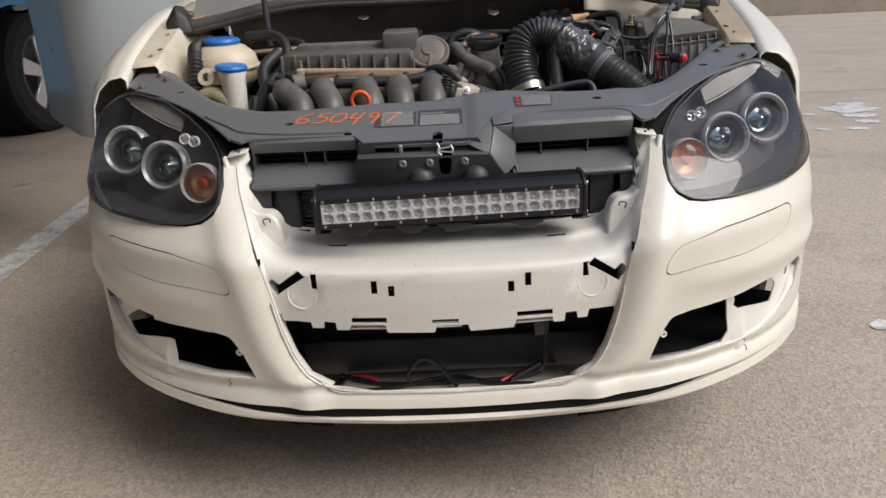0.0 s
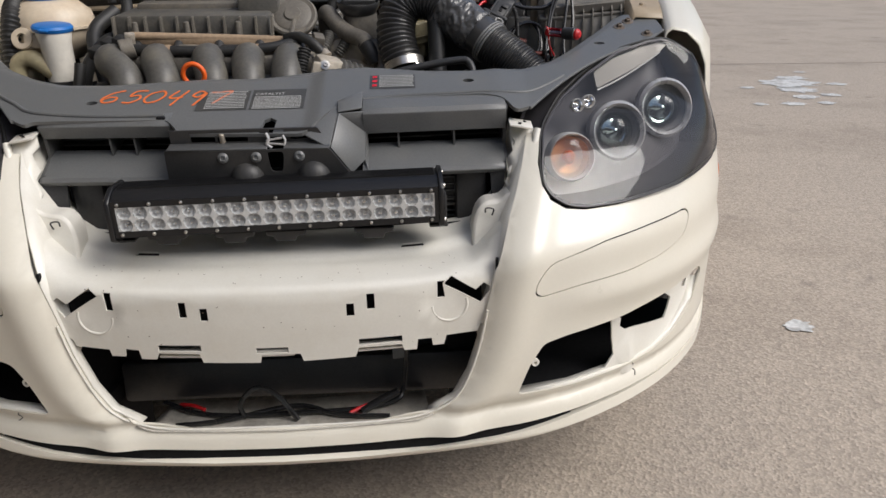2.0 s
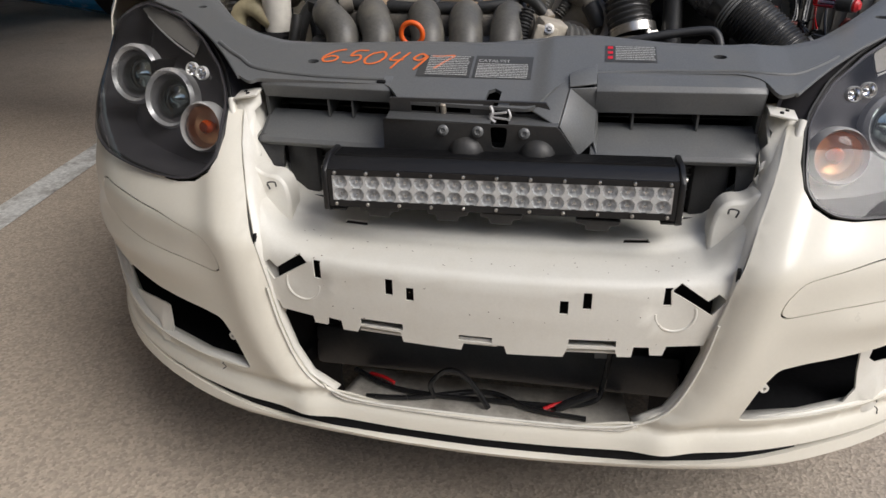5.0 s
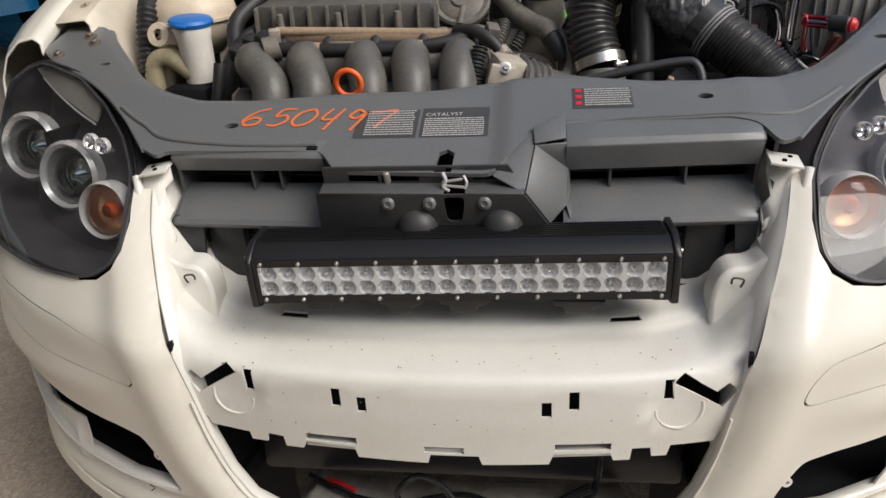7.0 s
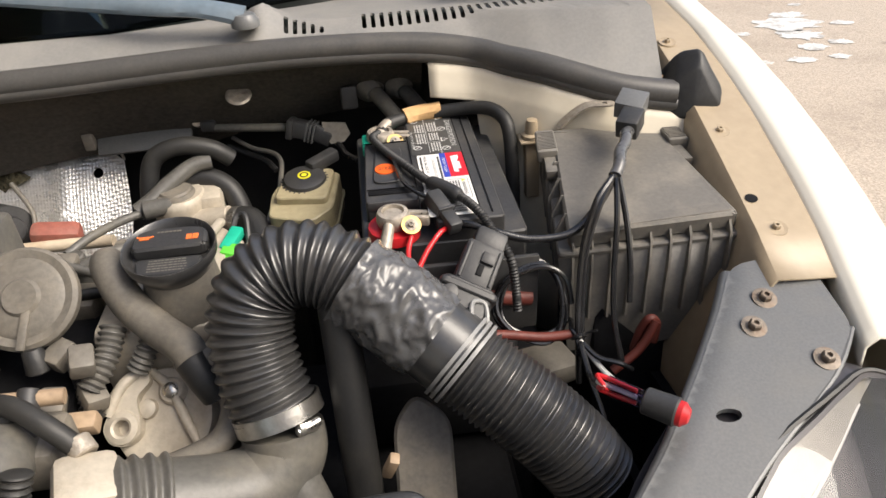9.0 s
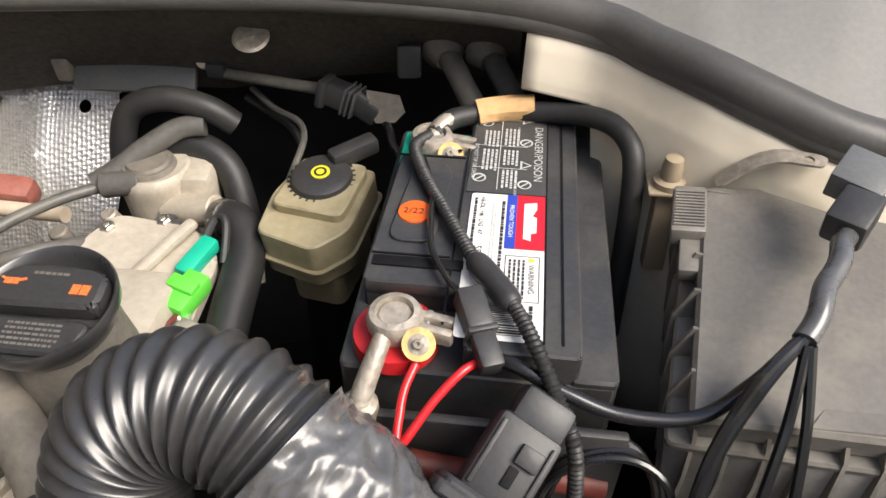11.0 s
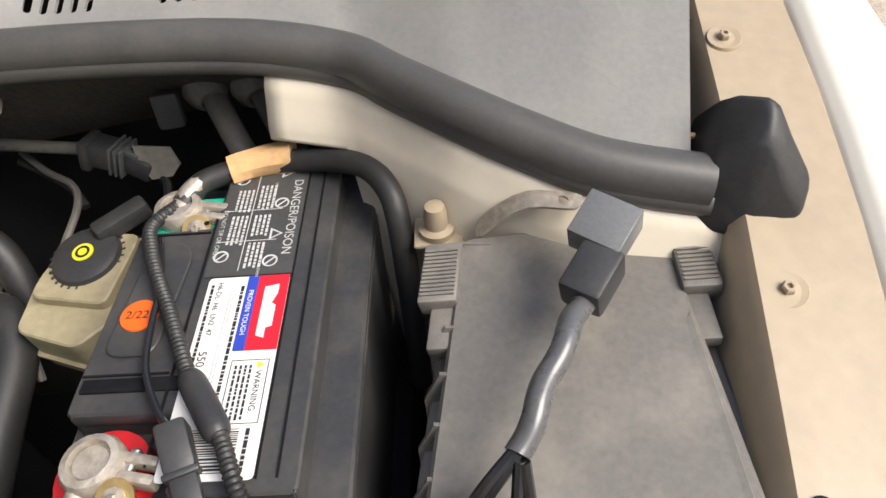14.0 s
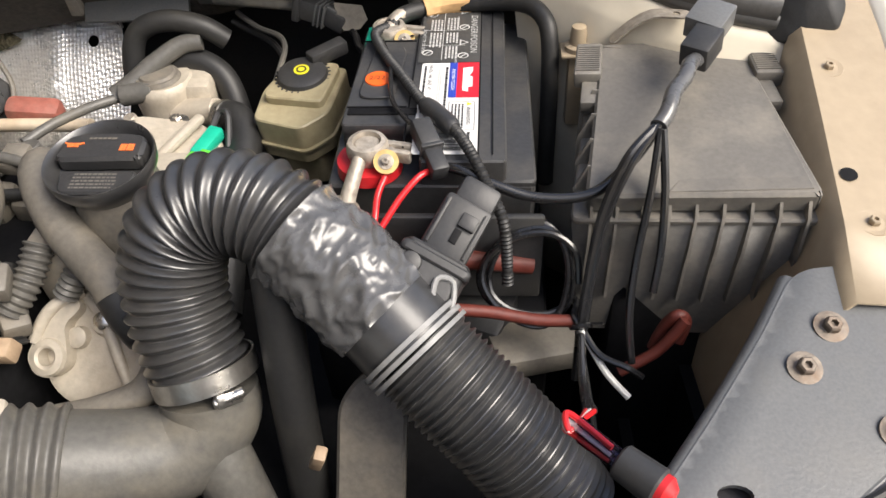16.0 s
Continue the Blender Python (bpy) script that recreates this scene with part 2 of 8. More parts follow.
def concrete():
    """Worn concrete: fine aggregate, pits, broad stains and oil spots."""
    m = material("concrete", (0.43, 0.365, 0.295), 0.78, var=0.0, grain=320, bump=0.25, stain=(0.29, 0.24, 0.19), amount=0.7, size=1.1)
    t = m.node_tree
    bsdf = t.nodes["Principled BSDF"]
    old = bsdf.inputs["Base Color"].links[0].from_socket
    geo = t.nodes.new("ShaderNodeNewGeometry")
    vor = t.nodes.new("ShaderNodeTexVoronoi")
    vor.inputs["Scale"].default_value = 140
    t.links.new(geo.outputs["Position"], vor.inputs["Vector"])
    grit = t.nodes.new("ShaderNodeHueSaturation")
    mr = t.nodes.new("ShaderNodeMapRange")
    mr.inputs["To Min"].default_value, mr.inputs["To Max"].default_value = 0.72, 1.3
    t.links.new(vor.outputs["Color"], mr.inputs["Value"])
    t.links.new(mr.outputs[0], grit.inputs["Value"])
    t.links.new(old, grit.inputs["Color"])
    spot = t.nodes.new("ShaderNodeTexNoise")
    spot.inputs["Scale"].default_value, spot.inputs["Detail"].default_value = 4.2, 3
    t.links.new(geo.outputs["Position"], spot.inputs["Vector"])
    sr = t.nodes.new("ShaderNodeMapRange")
    sr.inputs["From Min"].default_value, sr.inputs["From Max"].default_value = 0.66, 0.78
    sr.inputs["To Max"].default_value = 0.55
    t.links.new(spot.outputs["Fac"], sr.inputs["Value"])
    mix = t.nodes.new("ShaderNodeMix")
    mix.data_type = "RGBA"
    mix.inputs["B"].default_value = (0.08, 0.07, 0.06, 1)
    t.links.new(sr.outputs[0], mix.inputs["Factor"])
    t.links.new(grit.outputs[0], mix.inputs["A"])
    t.links.new(mix.outputs["Result"], bsdf.inputs["Base Color"])
    b = bsdf.inputs["Normal"].links[0].from_node
    t.links.new(vor.outputs["Distance"], b.inputs["Height"])
    return m


CONCRETE = concrete()


def dimple(m, scale, depth):
    """Press a fine regular grid of dimples into a material."""
    t = m.node_tree
    geo, vor = t.nodes.new("ShaderNodeNewGeometry"), t.nodes.new("ShaderNodeTexVoronoi")
    vor.inputs["Scale"].default_value, vor.inputs["Randomness"].default_value = scale, 0.12
    t.links.new(geo.outputs["Position"], vor.inputs["Vector"])
    b = t.nodes["Principled BSDF"].inputs["Normal"].links[0].from_node
    b.inputs["Strength"].default_value, b.inputs["Distance"].default_value = depth, 0.004
    t.links.new(vor.outputs["Distance"], b.inputs["Height"])


dimple(FOIL, 210, 0.4)

# ---- building tools ----
PLACE = {}


def thing(name, base, label, category, group="", kind=""):
    ob = tagged(new(name), label, category, group, kind)
    ob.location = base
    ob.empty_display_size = 0.05
    PLACE[ob] = Matrix.Translation(base)
    return ob


# how the fittings of the engine bay lie: pitched down towards the windscreen
LIE = Matrix.Translation((0.3811, 2.0335, 0.952)) @ pose(0, 0, 0, -4.54, 0.69, -0.37) @ Matrix.Scale(0.979, 4) @ Matrix.Translation((0.3859, 2.0223, 0.9955)).inverted()


def bay_thing(*args):
    """A thing of the engine bay, laid as the bay lies."""
    ob = thing(*args)
    ob.matrix_basis = LIE @ ob.matrix_basis
    return ob


def hang(ob, parent):
    if parent is not None:
        ob.parent = parent
        ob.matrix_parent_inverse = PLACE.get(parent, Matrix.Identity(4)).inverted()
    PLACE.setdefault(ob, Matrix.Identity(4))
    return ob


def thicken(bm, d):
    """Give a bent sheet a back and rims of its own, so that its front keeps its shading."""
    nrm = bm.verts.layers.float_vector["nrm"]
    front, rims = bm.faces[:], [e for e in bm.edges if len(e.link_faces) == 1]
    back = {}
    for v in bm.verts[:]:
        n = v[nrm].copy()
        w = bm.verts.new(v.co - n * d)
        w[nrm] = -n
        back[v] = w
    edges = []
    for e in rims:
        l = e.link_loops[0]
        edges.append((l.vert, l.link_loop_next.vert))
    for f in front:
        bm.faces.new([back[v] for v in reversed(f.verts)])
    for a, b in edges:
        n = (b.co - a.co).cross(a[nrm])
        n = n.normalized() if n.length > 1e-9 else a[nrm].copy()
        q = [bm.verts.new(c) for c in (a.co, back[a].co, back[b].co, b.co)]
        for w in q:
            w[nrm] = n
        bm.faces.new(q)


def mesh_of(name, bm, mat, sharp=38, solid=0.0):
    bmesh.ops.remove_doubles(bm, verts=bm.verts, dist=1e-6)
    if solid:
        thicken(bm, solid)
    me = bpy.data.meshes.new(name)
    bm.to_mesh(me)
    bm.free()
    for m in mat if isinstance(mat, (list, tuple)) else [mat]:
        me.materials.append(m)
    me.shade_smooth()
    bent = me.attributes.get("nrm")
    if bent and sharp == 0:
        me.attributes.remove(bent)
    elif bent:
        me.normals_split_custom_set_from_vertices([d.vector for d in bent.data])
        me.attributes.remove(bent)
    else:
        me.set_sharp_from_angle(angle=radians(sharp))
    return me


def part(name, bm, mat, parent=None, label="", solid=0.0, sharp=38, bevel=0.0):
    bent = solid and "nrm" in bm.verts.layers.float_vector.keys()
    ob = new(name, mesh_of(name, bm, mat, sharp, solid if bent else 0))
    if solid and not bent:
        s = ob.modifiers.new("thick", "SOLIDIFY")
        s.thickness, s.offset = solid, -1
    if bevel:
        b = ob.modifiers.new("edge", "BEVEL")
        b.width, b.segments, b.limit_method, b.angle_limit = bevel, 2, "ANGLE", radians(50)
    if sharp == 0:
        e = ob.modifiers.new("crisp", "EDGE_SPLIT")
        e.split_angle = radians(50)
    if label:
        ob["label"] = label
    return hang(ob, parent)


def same(name, me, m, parent):
    """Another object on a mesh that is already there, at the pose m."""
    ob = new(name, me)
    hang(ob, parent)
    ob.matrix_basis = m
    PLACE[ob] = m
    return ob


def join(bm, other, m=None):
    if m is not None:
        other.transform(m)
    me = bpy.data.meshes.new("t")
    other.to_mesh(me)
    other.free()
    bm.from_mesh(me)
    bpy.data.meshes.remove(me)
    return bm


def box(size, m=None, bevel=0.002, seg=2, bm=None):
    b = bmesh.new()
    bmesh.ops.create_cube(b, size=1)
    bmesh.ops.scale(b, vec=size, verts=b.verts)
    if bevel:
        bmesh.ops.bevel(b, geom=b.edges[:], offset=min(bevel, 0.45 * min(size)), segments=seg, affect="EDGES", profile=0.5)
    return join(bm or bmesh.new(), b, m)


def lathe(profile, m=None, seg=24, bm=None):
    """Turns a profile of (radius, height) about z."""
    b = bmesh.new()
    rings = []
    for r, h in profile:
        if r < 1e-5:
            rings.append([b.verts.new((0, 0, h))])
        else:
            rings.append([b.verts.new((r * math.cos(2 * math.pi * k / seg), r * math.sin(2 * math.pi * k / seg), h)) for k in range(seg)])
    for p, q in zip(rings, rings[1:]):
        for k in range(seg):
            f = [p[k % len(p)], p[(k + 1) % len(p)], q[(k + 1) % len(q)], q[k % len(q)]]
            f = list(dict.fromkeys(f))
            if len(f) > 2:
                b.faces.new(f)
    bmesh.ops.recalc_face_normals(b, faces=b.faces)
    return join(bm or bmesh.new(), b, m)


def aim(p, q, roll=0):
    """The pose at p with z towards q."""
    d = Vector(q) - Vector(p)
    return Matrix.Translation(p) @ d.to_track_quat("Z", "Y").to_matrix().to_4x4() @ pose(0, 0, 0, 0, 0, roll)


def rod(p, q, r, r2=None, seg=18, bevel=0.0015, bm=None):
    h = (Vector(q) - Vector(p)).length
    r2 = r if r2 is None else r2
    e = min(bevel, r * 0.4, h * 0.3)
    return lathe([(0, 0), (r - e, 0), (r, e), (r2, h - e), (r2 - e, h), (0, h)], aim(p, q), seg, bm)


def bolt(p, n, r=0.006, bm=None):
    """A hexagon head on a washer, standing on p along n."""
    m = aim(p, Vector(p) + Vector(n))
    bm = lathe([(0, 0), (r * 1.9, 0), (r * 1.9, r * 0.3), (r * 1.1, r * 0.4), (0, r * 0.4)], m, 20, bm)
    return lathe([(0, r * 0.3), (r, r * 0.3), (r, r * 1.2), (r * 0.8, r * 1.4), (r * 0.45, r * 1.4), (r * 0.35, r * 0.9), (0, r * 0.9)], m, 6, bm)


def spline(pts, n=8, closed=False):
    p = [Vector(a) for a in pts]
    k = len(p)
    out = []
    for i in range(k if closed else k - 1):
        a, b, c, d = (p[(i + j) % k] for j in (-1, 0, 1, 2)) if closed else (p[max(i - 1, 0)], p[i], p[i + 1], p[min(i + 2, k - 1)])
        for s in range(n):
            t = s / n
            out.append(0.5 * ((2 * b) + (c - a) * t + (2 * a - 5 * b + 4 * c - d) * t * t + (3 * b - a - 3 * c + d) * t ** 3))
    if not closed:
        out.append(p[-1])
    return out


def tube(pts, r, seg=12, n=8, fun=None, caps=True, bm=None, closed=False, oval=1.0):
    """A pipe along a smooth line; fun(s, angle) adds to the radius at s metres along."""
    b = bmesh.new()
    line = spline(pts, n, closed)
    k = len(line)
    tans = [(line[(i + 1) % k if closed else min(i + 1, k - 1)] - line[i - 1 if closed else max(i - 1, 0)]).normalized() for i in range(k)]
    side = tans[0].orthogonal().normalized()
    s, rings = 0.0, []
    for i, (p, t) in enumerate(zip(line, tans)):
        side = (side - side.dot(t) * t).normalized()
        up = t.cross(side)
        if i:
            s += (p - line[i - 1]).length
        ring = []
        for j in range(seg):
            a = 2 * math.pi * j / seg
            rr = (r(i / (k - 1)) if callable(r) else r) + (fun(s, a) if fun else 0)
            ring.append(b.verts.new(p + rr * (math.cos(a) * side + oval * math.sin(a) * up)))
        rings.append(ring)
    for p, q in zip(rings, rings[1:] + (rings[:1] if closed else [])):
        for j in range(seg):
            b.faces.new((p[j], p[(j + 1) % seg], q[(j + 1) % seg], q[j]))
    if caps and not closed:
        b.faces.new(rings[0][::-1])
        b.faces.new(rings[-1])
    bmesh.ops.recalc_face_normals(b, faces=b.faces)
    return join(bm or bmesh.new(), b)


def fillet(pts, r, n=4):
    """An outline with its corners rounded by about r."""
    out = []
    for i, p in enumerate(pts):
        a, b, c = Vector(pts[i - 1]), Vector(p), Vector(pts[(i + 1) % len(pts)])
        d, e = (a - b), (c - b)
        q, w = b + d.normalized() * min(r, d.length * 0.45), b + e.normalized() * min(r, e.length * 0.45)
        for k in range(n + 1):
            t = k / n
            out.append((q * (1 - t) ** 2 + b * 2 * t * (1 - t) + w * t * t))
    return [(v.x, v.y) for v in out]


def circle(x, y, r, n=16, ry=None):
    return [(x + r * math.cos(2 * math.pi * k / n), y + (ry or r) * math.sin(2 * math.pi * k / n)) for k in range(n)]


def rect(x0, y0, x1, y1):
    return [(x0, y0), (x1, y0), (x1, y1), (x0, y1)]


def sheet(outer, holes, fn, step=0.03, flip=False, bm=None):
    """A flat outline with holes, cut into cells of about step and bent by fn(u, v)."""
    b = bmesh.new()
    for loop in [outer, *holes]:
        vs = [b.verts.new((p[0], p[1], 0)) for p in loop]
        for i in range(len(vs)):
            b.edges.new((vs[i - 1], vs[i]))
    bmesh.ops.triangle_fill(b, use_beauty=True, use_dissolve=False, edges=b.edges[:], normal=(0, 0, 1))
    if step:
        for axis in (0, 1):
            lo, hi = min(p[axis] for p in outer), max(p[axis] for p in outer)
            for k in range(math.floor(lo / step) + 1, math.ceil(hi / step)):
                co, no = [0, 0, 0], [0, 0, 0]
                co[axis], no[axis] = k * step, 1
                bmesh.ops.bisect_plane(b, geom=b.verts[:] + b.edges[:] + b.faces[:], plane_co=co, plane_no=no, dist=1e-5)
    for f in b.faces:
        f.normal_update()
        if (f.normal.z < 0) != flip:
            f.normal_flip()
    nrm = b.verts.layers.float_vector.new("nrm")
    e = 0.003
    for v in b.verts:
        u, w = v.co.x, v.co.y
        n = (Vector(fn(u + e, w)) - Vector(fn(u - e, w))).cross(Vector(fn(u, w + e)) - Vector(fn(u, w - e)))
        v[nrm] = (-n if flip else n).normalized()
        v.co = fn(u, w)
    return join(bm or bmesh.new(), b)


def prism(outline, depth, m=None, bevel=0.0, bm=None):
    """An outline in x, y pushed up by depth."""
    b = bmesh.new()
    f = b.faces.new([b.verts.new((p[0], p[1], 0)) for p in outline])
    if f.normal.z < 0 or sum(outline[i - 1][0] * outline[i][1] - outline[i][0] * outline[i - 1][1] for i in range(len(outline))) < 0:
        f.normal_flip()
    top = bmesh.ops.extrude_face_region(b, geom=[f])
    bmesh.ops.translate(b, vec=(0, 0, depth), verts=[v for v in top["geom"] if isinstance(v, bmesh.types.BMVert)])
    bmesh.ops.recalc_face_normals(b, faces=b.faces)
    if bevel:
        bmesh.ops.bevel(b, geom=b.edges[:], offset=bevel, segments=1, affect="EDGES")
    return join(bm or bmesh.new(), b, m)


def words(text, size, m, mat, parent, name="writing", align="LEFT"):
    c = bpy.data.curves.new(name, "FONT")
    c.body, c.size, c.align_x = text, size, align
    tmp = bpy.data.objects.new(name, c)
    scene.collection.objects.link(tmp)
    me = bpy.data.meshes.new_from_object(tmp.evaluated_get(bpy.context.evaluated_depsgraph_get()))
    bpy.data.objects.remove(tmp)
    me.transform(m)
    me.materials.clear()
    me.materials.append(mat)
    return hang(new(name, me), parent)


def bars(x0, y0, x1, y1, rows, height, m, mat, parent, seed, name="small_print", dense=False):
    """Small print as rows of short bars."""
    rnd = random.Random(seed)
    b = bmesh.new()
    for k in range(rows):
        y = y1 - (k + 0.5) * (y1 - y0) / rows
        x = x0
        while x < x1 - 0.002:
            w = min(rnd.uniform(0.0012, 0.005) if dense else rnd.uniform(0.003, 0.012), x1 - x)
            vs = [b.verts.new(v) for v in ((x, y - height / 2, 0), (x + w, y - height / 2, 0), (x + w, y + height / 2, 0), (x, y + height / 2, 0))]
            b.faces.new(vs)
            x += w + (rnd.uniform(0.0005, 0.001) if dense else rnd.uniform(0.0012, 0.003))
            if rnd.random() < 0.06 and not dense:
                break
    b.transform(m)
    return part(name, b, mat, parent)


def ribbon(pts, width, fn, bm, n=6):
    line = spline([(*p, 0) for p in pts], n)
    prev = None
    for i, p in enumerate(line):
        t = (line[min(i + 1, len(line) - 1)] - line[max(i - 1, 0)]).normalized()
        s = Vector((-t.y, t.x, 0)) * width / 2
        cur = [bm.verts.new(fn(*(p + s).xy)), bm.verts.new(fn(*(p - s).xy))]
        if prev:
            bm.faces.new((prev[0], prev[1], cur[1], cur[0]))
        prev = cur

# ---- ground and surroundings ----
def ground():
    b = bmesh.new()
    xs = [-60, -12, -4, -1, 1, 4, 12, 60]
    ys = [-30, -6, -1, 1, 3, 8, 20, 90]
    g = [[b.verts.new((x, y, 0)) for y in ys] for x in xs]
    for i in range(len(xs) - 1):
        for j in range(len(ys) - 1):
            b.faces.new((g[i][j], g[i + 1][j], g[i + 1][j + 1], g[i][j + 1]))
    return tagged(part("ground", b, CONCRETE), "worn grey-brown concrete parking floor with stains", "ground", kind="structure")


FLOOR = ground()


def blot(x, y, r, seed, z=0.004):
    """A spill with an uneven edge, lying on the floor."""
    rnd = random.Random(seed)
    b = bmesh.new()
    n = 22
    vs = [b.verts.new((x + r * rnd.uniform(0.6, 1.15) * math.cos(6.283 * k / n), y + 0.9 * r * rnd.uniform(0.6, 1.15) * math.sin(6.283 * k / n), z)) for k in range(n)]
    b.faces.new(vs)
    return b


splash = bmesh.new()
for k, (x, y, r) in enumerate([(3.38, 6.05, 0.24), (3.52, 6.3, 0.14), (3.28, 5.75, 0.16), (3.2, 5.45, 0.1), (3.42, 5.5, 0.08), (2.95, 5.9, 0.06), (3.72, 5.95, 0.08), (2.98, 5.2, 0.09), (2.74, 5.22, 0.06), (3.22, 5.2, 0.07), (3.75, 6.6, 0.06)]):
    join(splash, blot(x, y, r, k))
tagged(part("paint_splash", splash, PAINT_LINE), "dried white paint spill on the concrete", "stain", kind="structure")
tagged(part("paint_spot", blot(1.345, 2.0, 0.045, 40), PAINT_LINE), "small pale paint spot on the concrete", "stain", kind="structure")
line = sheet(rect(-0.07, -4.0, 0.07, 5.0), [], lambda u, v: (-2.1 - 0.145 * (v - 3.4) * 1.0 + u, v, 0.004), 0.5)
tagged(part("parking_line", line, PAINT_LINE), "worn white painted parking line", "road marking", kind="structure")
joint = bmesh.new()
for x0, y0, x1, y1 in ((1.2, 7.4, 12, 6.3), (-12, 8.6, 1.2, 7.4)):
    d = Vector((y0 - y1, x1 - x0, 0)).normalized() * 0.006
    joint.faces.new([joint.verts.new(v) for v in ((x0 - d.x, y0 - d.y, 0.004), (x1 - d.x, y1 - d.y, 0.004), (x1 + d.x, y1 + d.y, 0.004), (x0 + d.x, y0 + d.y, 0.004))])
tagged(part("floor_joint", joint, BLACK), "dark joint between concrete slabs", "joint", kind="structure")
WALL = material("far_wall_paint", (0.5, 0.42, 0.32), 0.8, var=0.1, grain=3, bump=0.05, stain=(0.25, 0.21, 0.17), amount=0.6, size=0.4)
wall = box((60, 0.3, 3.2), pose(22, 24, 1.6, 0, 0, -12), 0.01)
tagged(part("wall_north", wall, WALL), "plain beige boundary wall beyond the parking floor", "wall", kind="structure")

# two overhead slabs, out of view, added to shade the left and the foreground
SLAB_X = -0.6
SHADE_SLAB = material("shade_slab", (0.42, 0.4, 0.37), 0.85, var=0.06, grain=6, bump=0.05, stain=(0.3, 0.28, 0.25), amount=0.4, size=0.8)
tagged(part("ceiling", box((22, 26, 0.25), pose(SLAB_X - 11, 6, 2.95), 0.02), SHADE_SLAB), "plain grey overhead slab, unseen, added to shade the left side", "ceiling", kind="structure")
tagged(part("ceiling", box((13, 18, 0.25), pose(SLAB_X + 6.55, -12.5, 2.95), 0.02), SHADE_SLAB), "plain grey overhead slab, unseen, added to shade the ground in front", "ceiling", kind="structure")

# ---- the white car: shape of its nose ----
PLAN_X = [0.0, 0.138, 0.276, 0.4094, 0.506, 0.598, 0.6808, 0.736, 0.795, 0.844, 0.880, 0.906, 0.922]
PLAN_Y = [1.1804, 1.185, 1.1951, 1.2144, 1.2494, 1.2954, 1.3524, 1.4050, 1.4750, 1.56, 1.65, 1.78, 2.02]
_x = np.concatenate([-np.array(PLAN_X[:0:-1]), PLAN_X])
_y = np.concatenate([PLAN_Y[:0:-1], PLAN_Y])
_u = np.concatenate([[0], np.cumsum(np.hypot(np.diff(_x), np.diff(_y)))])
_u -= _u[-1] / 2
G_Z = [0.092, 0.184, 0.2484, 0.3128, 0.5888, 0.6348, 0.6836, 0.736, 0.759, 0.8216, 0.8712, 0.9384]
G_Y = [0.0322, 0.0, -0.0046, 0.0092, 0.0, 0.0368, 0.0782, 0.1334, 0.1702, 0.2208, 0.2668, 0.3128]


def eased(at, xs, ys, width):
    """A broken line rounded off over the given width."""
    k = np.exp(-0.5 * (np.arange(-40, 41) * 0.002 / width) ** 2)
    pad = np.concatenate([at[0] - 0.002 * np.arange(40, 0, -1), at, at[-1] + 0.002 * np.arange(1, 41)])
    return np.convolve(np.interp(pad, xs, ys), k / k.sum(), "valid")


TAB_U = np.arange(-1.5, 1.5, 0.002)
TAB_X, TAB_Y = eased(TAB_U, _u, _x, 0.028), eased(TAB_U, _u, _y, 0.028)
TAB_Z = np.arange(0.05, 1.0, 0.002)
TAB_G = eased(TAB_Z, G_Z, G_Y, 0.013)
ramp = lambda v: v * v * (3 - 2 * v)


def skin(u, z, out=0.0):
    """The painted outer surface: u metres round the nose from its middle, at height z, raised by out."""
    x, y = np.interp(u, TAB_U, TAB_X), np.interp(u, TAB_U, TAB_Y)
    dx, dy = np.interp(u + 0.03, TAB_U, TAB_X) - np.interp(u - 0.03, TAB_U, TAB_X), np.interp(u + 0.03, TAB_U, TAB_Y) - np.interp(u - 0.03, TAB_U, TAB_Y)
    n = math.hypot(dx, dy)
    a = abs(u)
    y += np.interp(z, TAB_Z, TAB_G) * (1 - 0.35 * ramp(min(1, max(0, (a - 0.54) / 0.38))))
    x *= 1 - 0.12 * max(0, z - 0.69) * ramp(min(1, max(0, (a - 0.52) / 0.52)))
    return Vector((x + out * dy / n, y - out * dx / n, z))


def crown(u, z):
    """How far the bumper stands proud: pillars beside the grille and a shoulder above the fog lamps."""
    a = abs(u)
    edge = np.interp(z, [0.31, 0.345, 0.39, 0.45, 0.505, 0.57, 0.64, 0.7, 0.75], [0.24, 0.285, 0.31, 0.328, 0.338, 0.352, 0.378, 0.405, 0.425])
    roll = -0.012 * math.exp(-max(0, a - edge) / 0.012) if z > 0.33 else 0
    pillar = 0.010 * math.exp(-((a - edge - 0.045) / 0.035) ** 2)
    shoulder = 0.010 * math.exp(-((z - 0.50) / 0.03) ** 2) * ramp(min(1, max(0, (a - 0.40) / 0.2)))
    bar = -0.010 * math.exp(-((z - 0.315) / 0.012) ** 2)
    return roll + pillar + shoulder + bar


car = thing("car", (0, 2.4, 0), "white hatchback with grille and fog lamp covers missing, bonnet open", "car")

RIGHT_EDGE = [(0.15, 0.311), (0.24, 0.32), (0.285, 0.345), (0.31, 0.39), (0.328, 0.45), (0.338, 0.505), (0.352, 0.57), (0.378, 0.64), (0.405, 0.70), (0.425, 0.752)]
RIGHT_TOP = [(0.443, 0.752), (0.431, 0.712), (0.432, 0.684), (0.444, 0.664), (0.475, 0.647), (0.512, 0.641), (0.578, 0.639), (0.65, 0.641), (0.73, 0.644), (0.805, 0.650), (0.88, 0.657), (0.96, 0.662), (1.02, 0.655)]
RIGHT_LOW = [(1.10, 0.62), (1.17, 0.53), (1.18, 0.42), (1.12, 0.32), (0.9, 0.292), (0.711, 0.289), (0.533, 0.285), (0.337, 0.281), (0.11, 0.278)]
mirror = lambda pts: [(-u, z) for u, z in reversed(pts)]
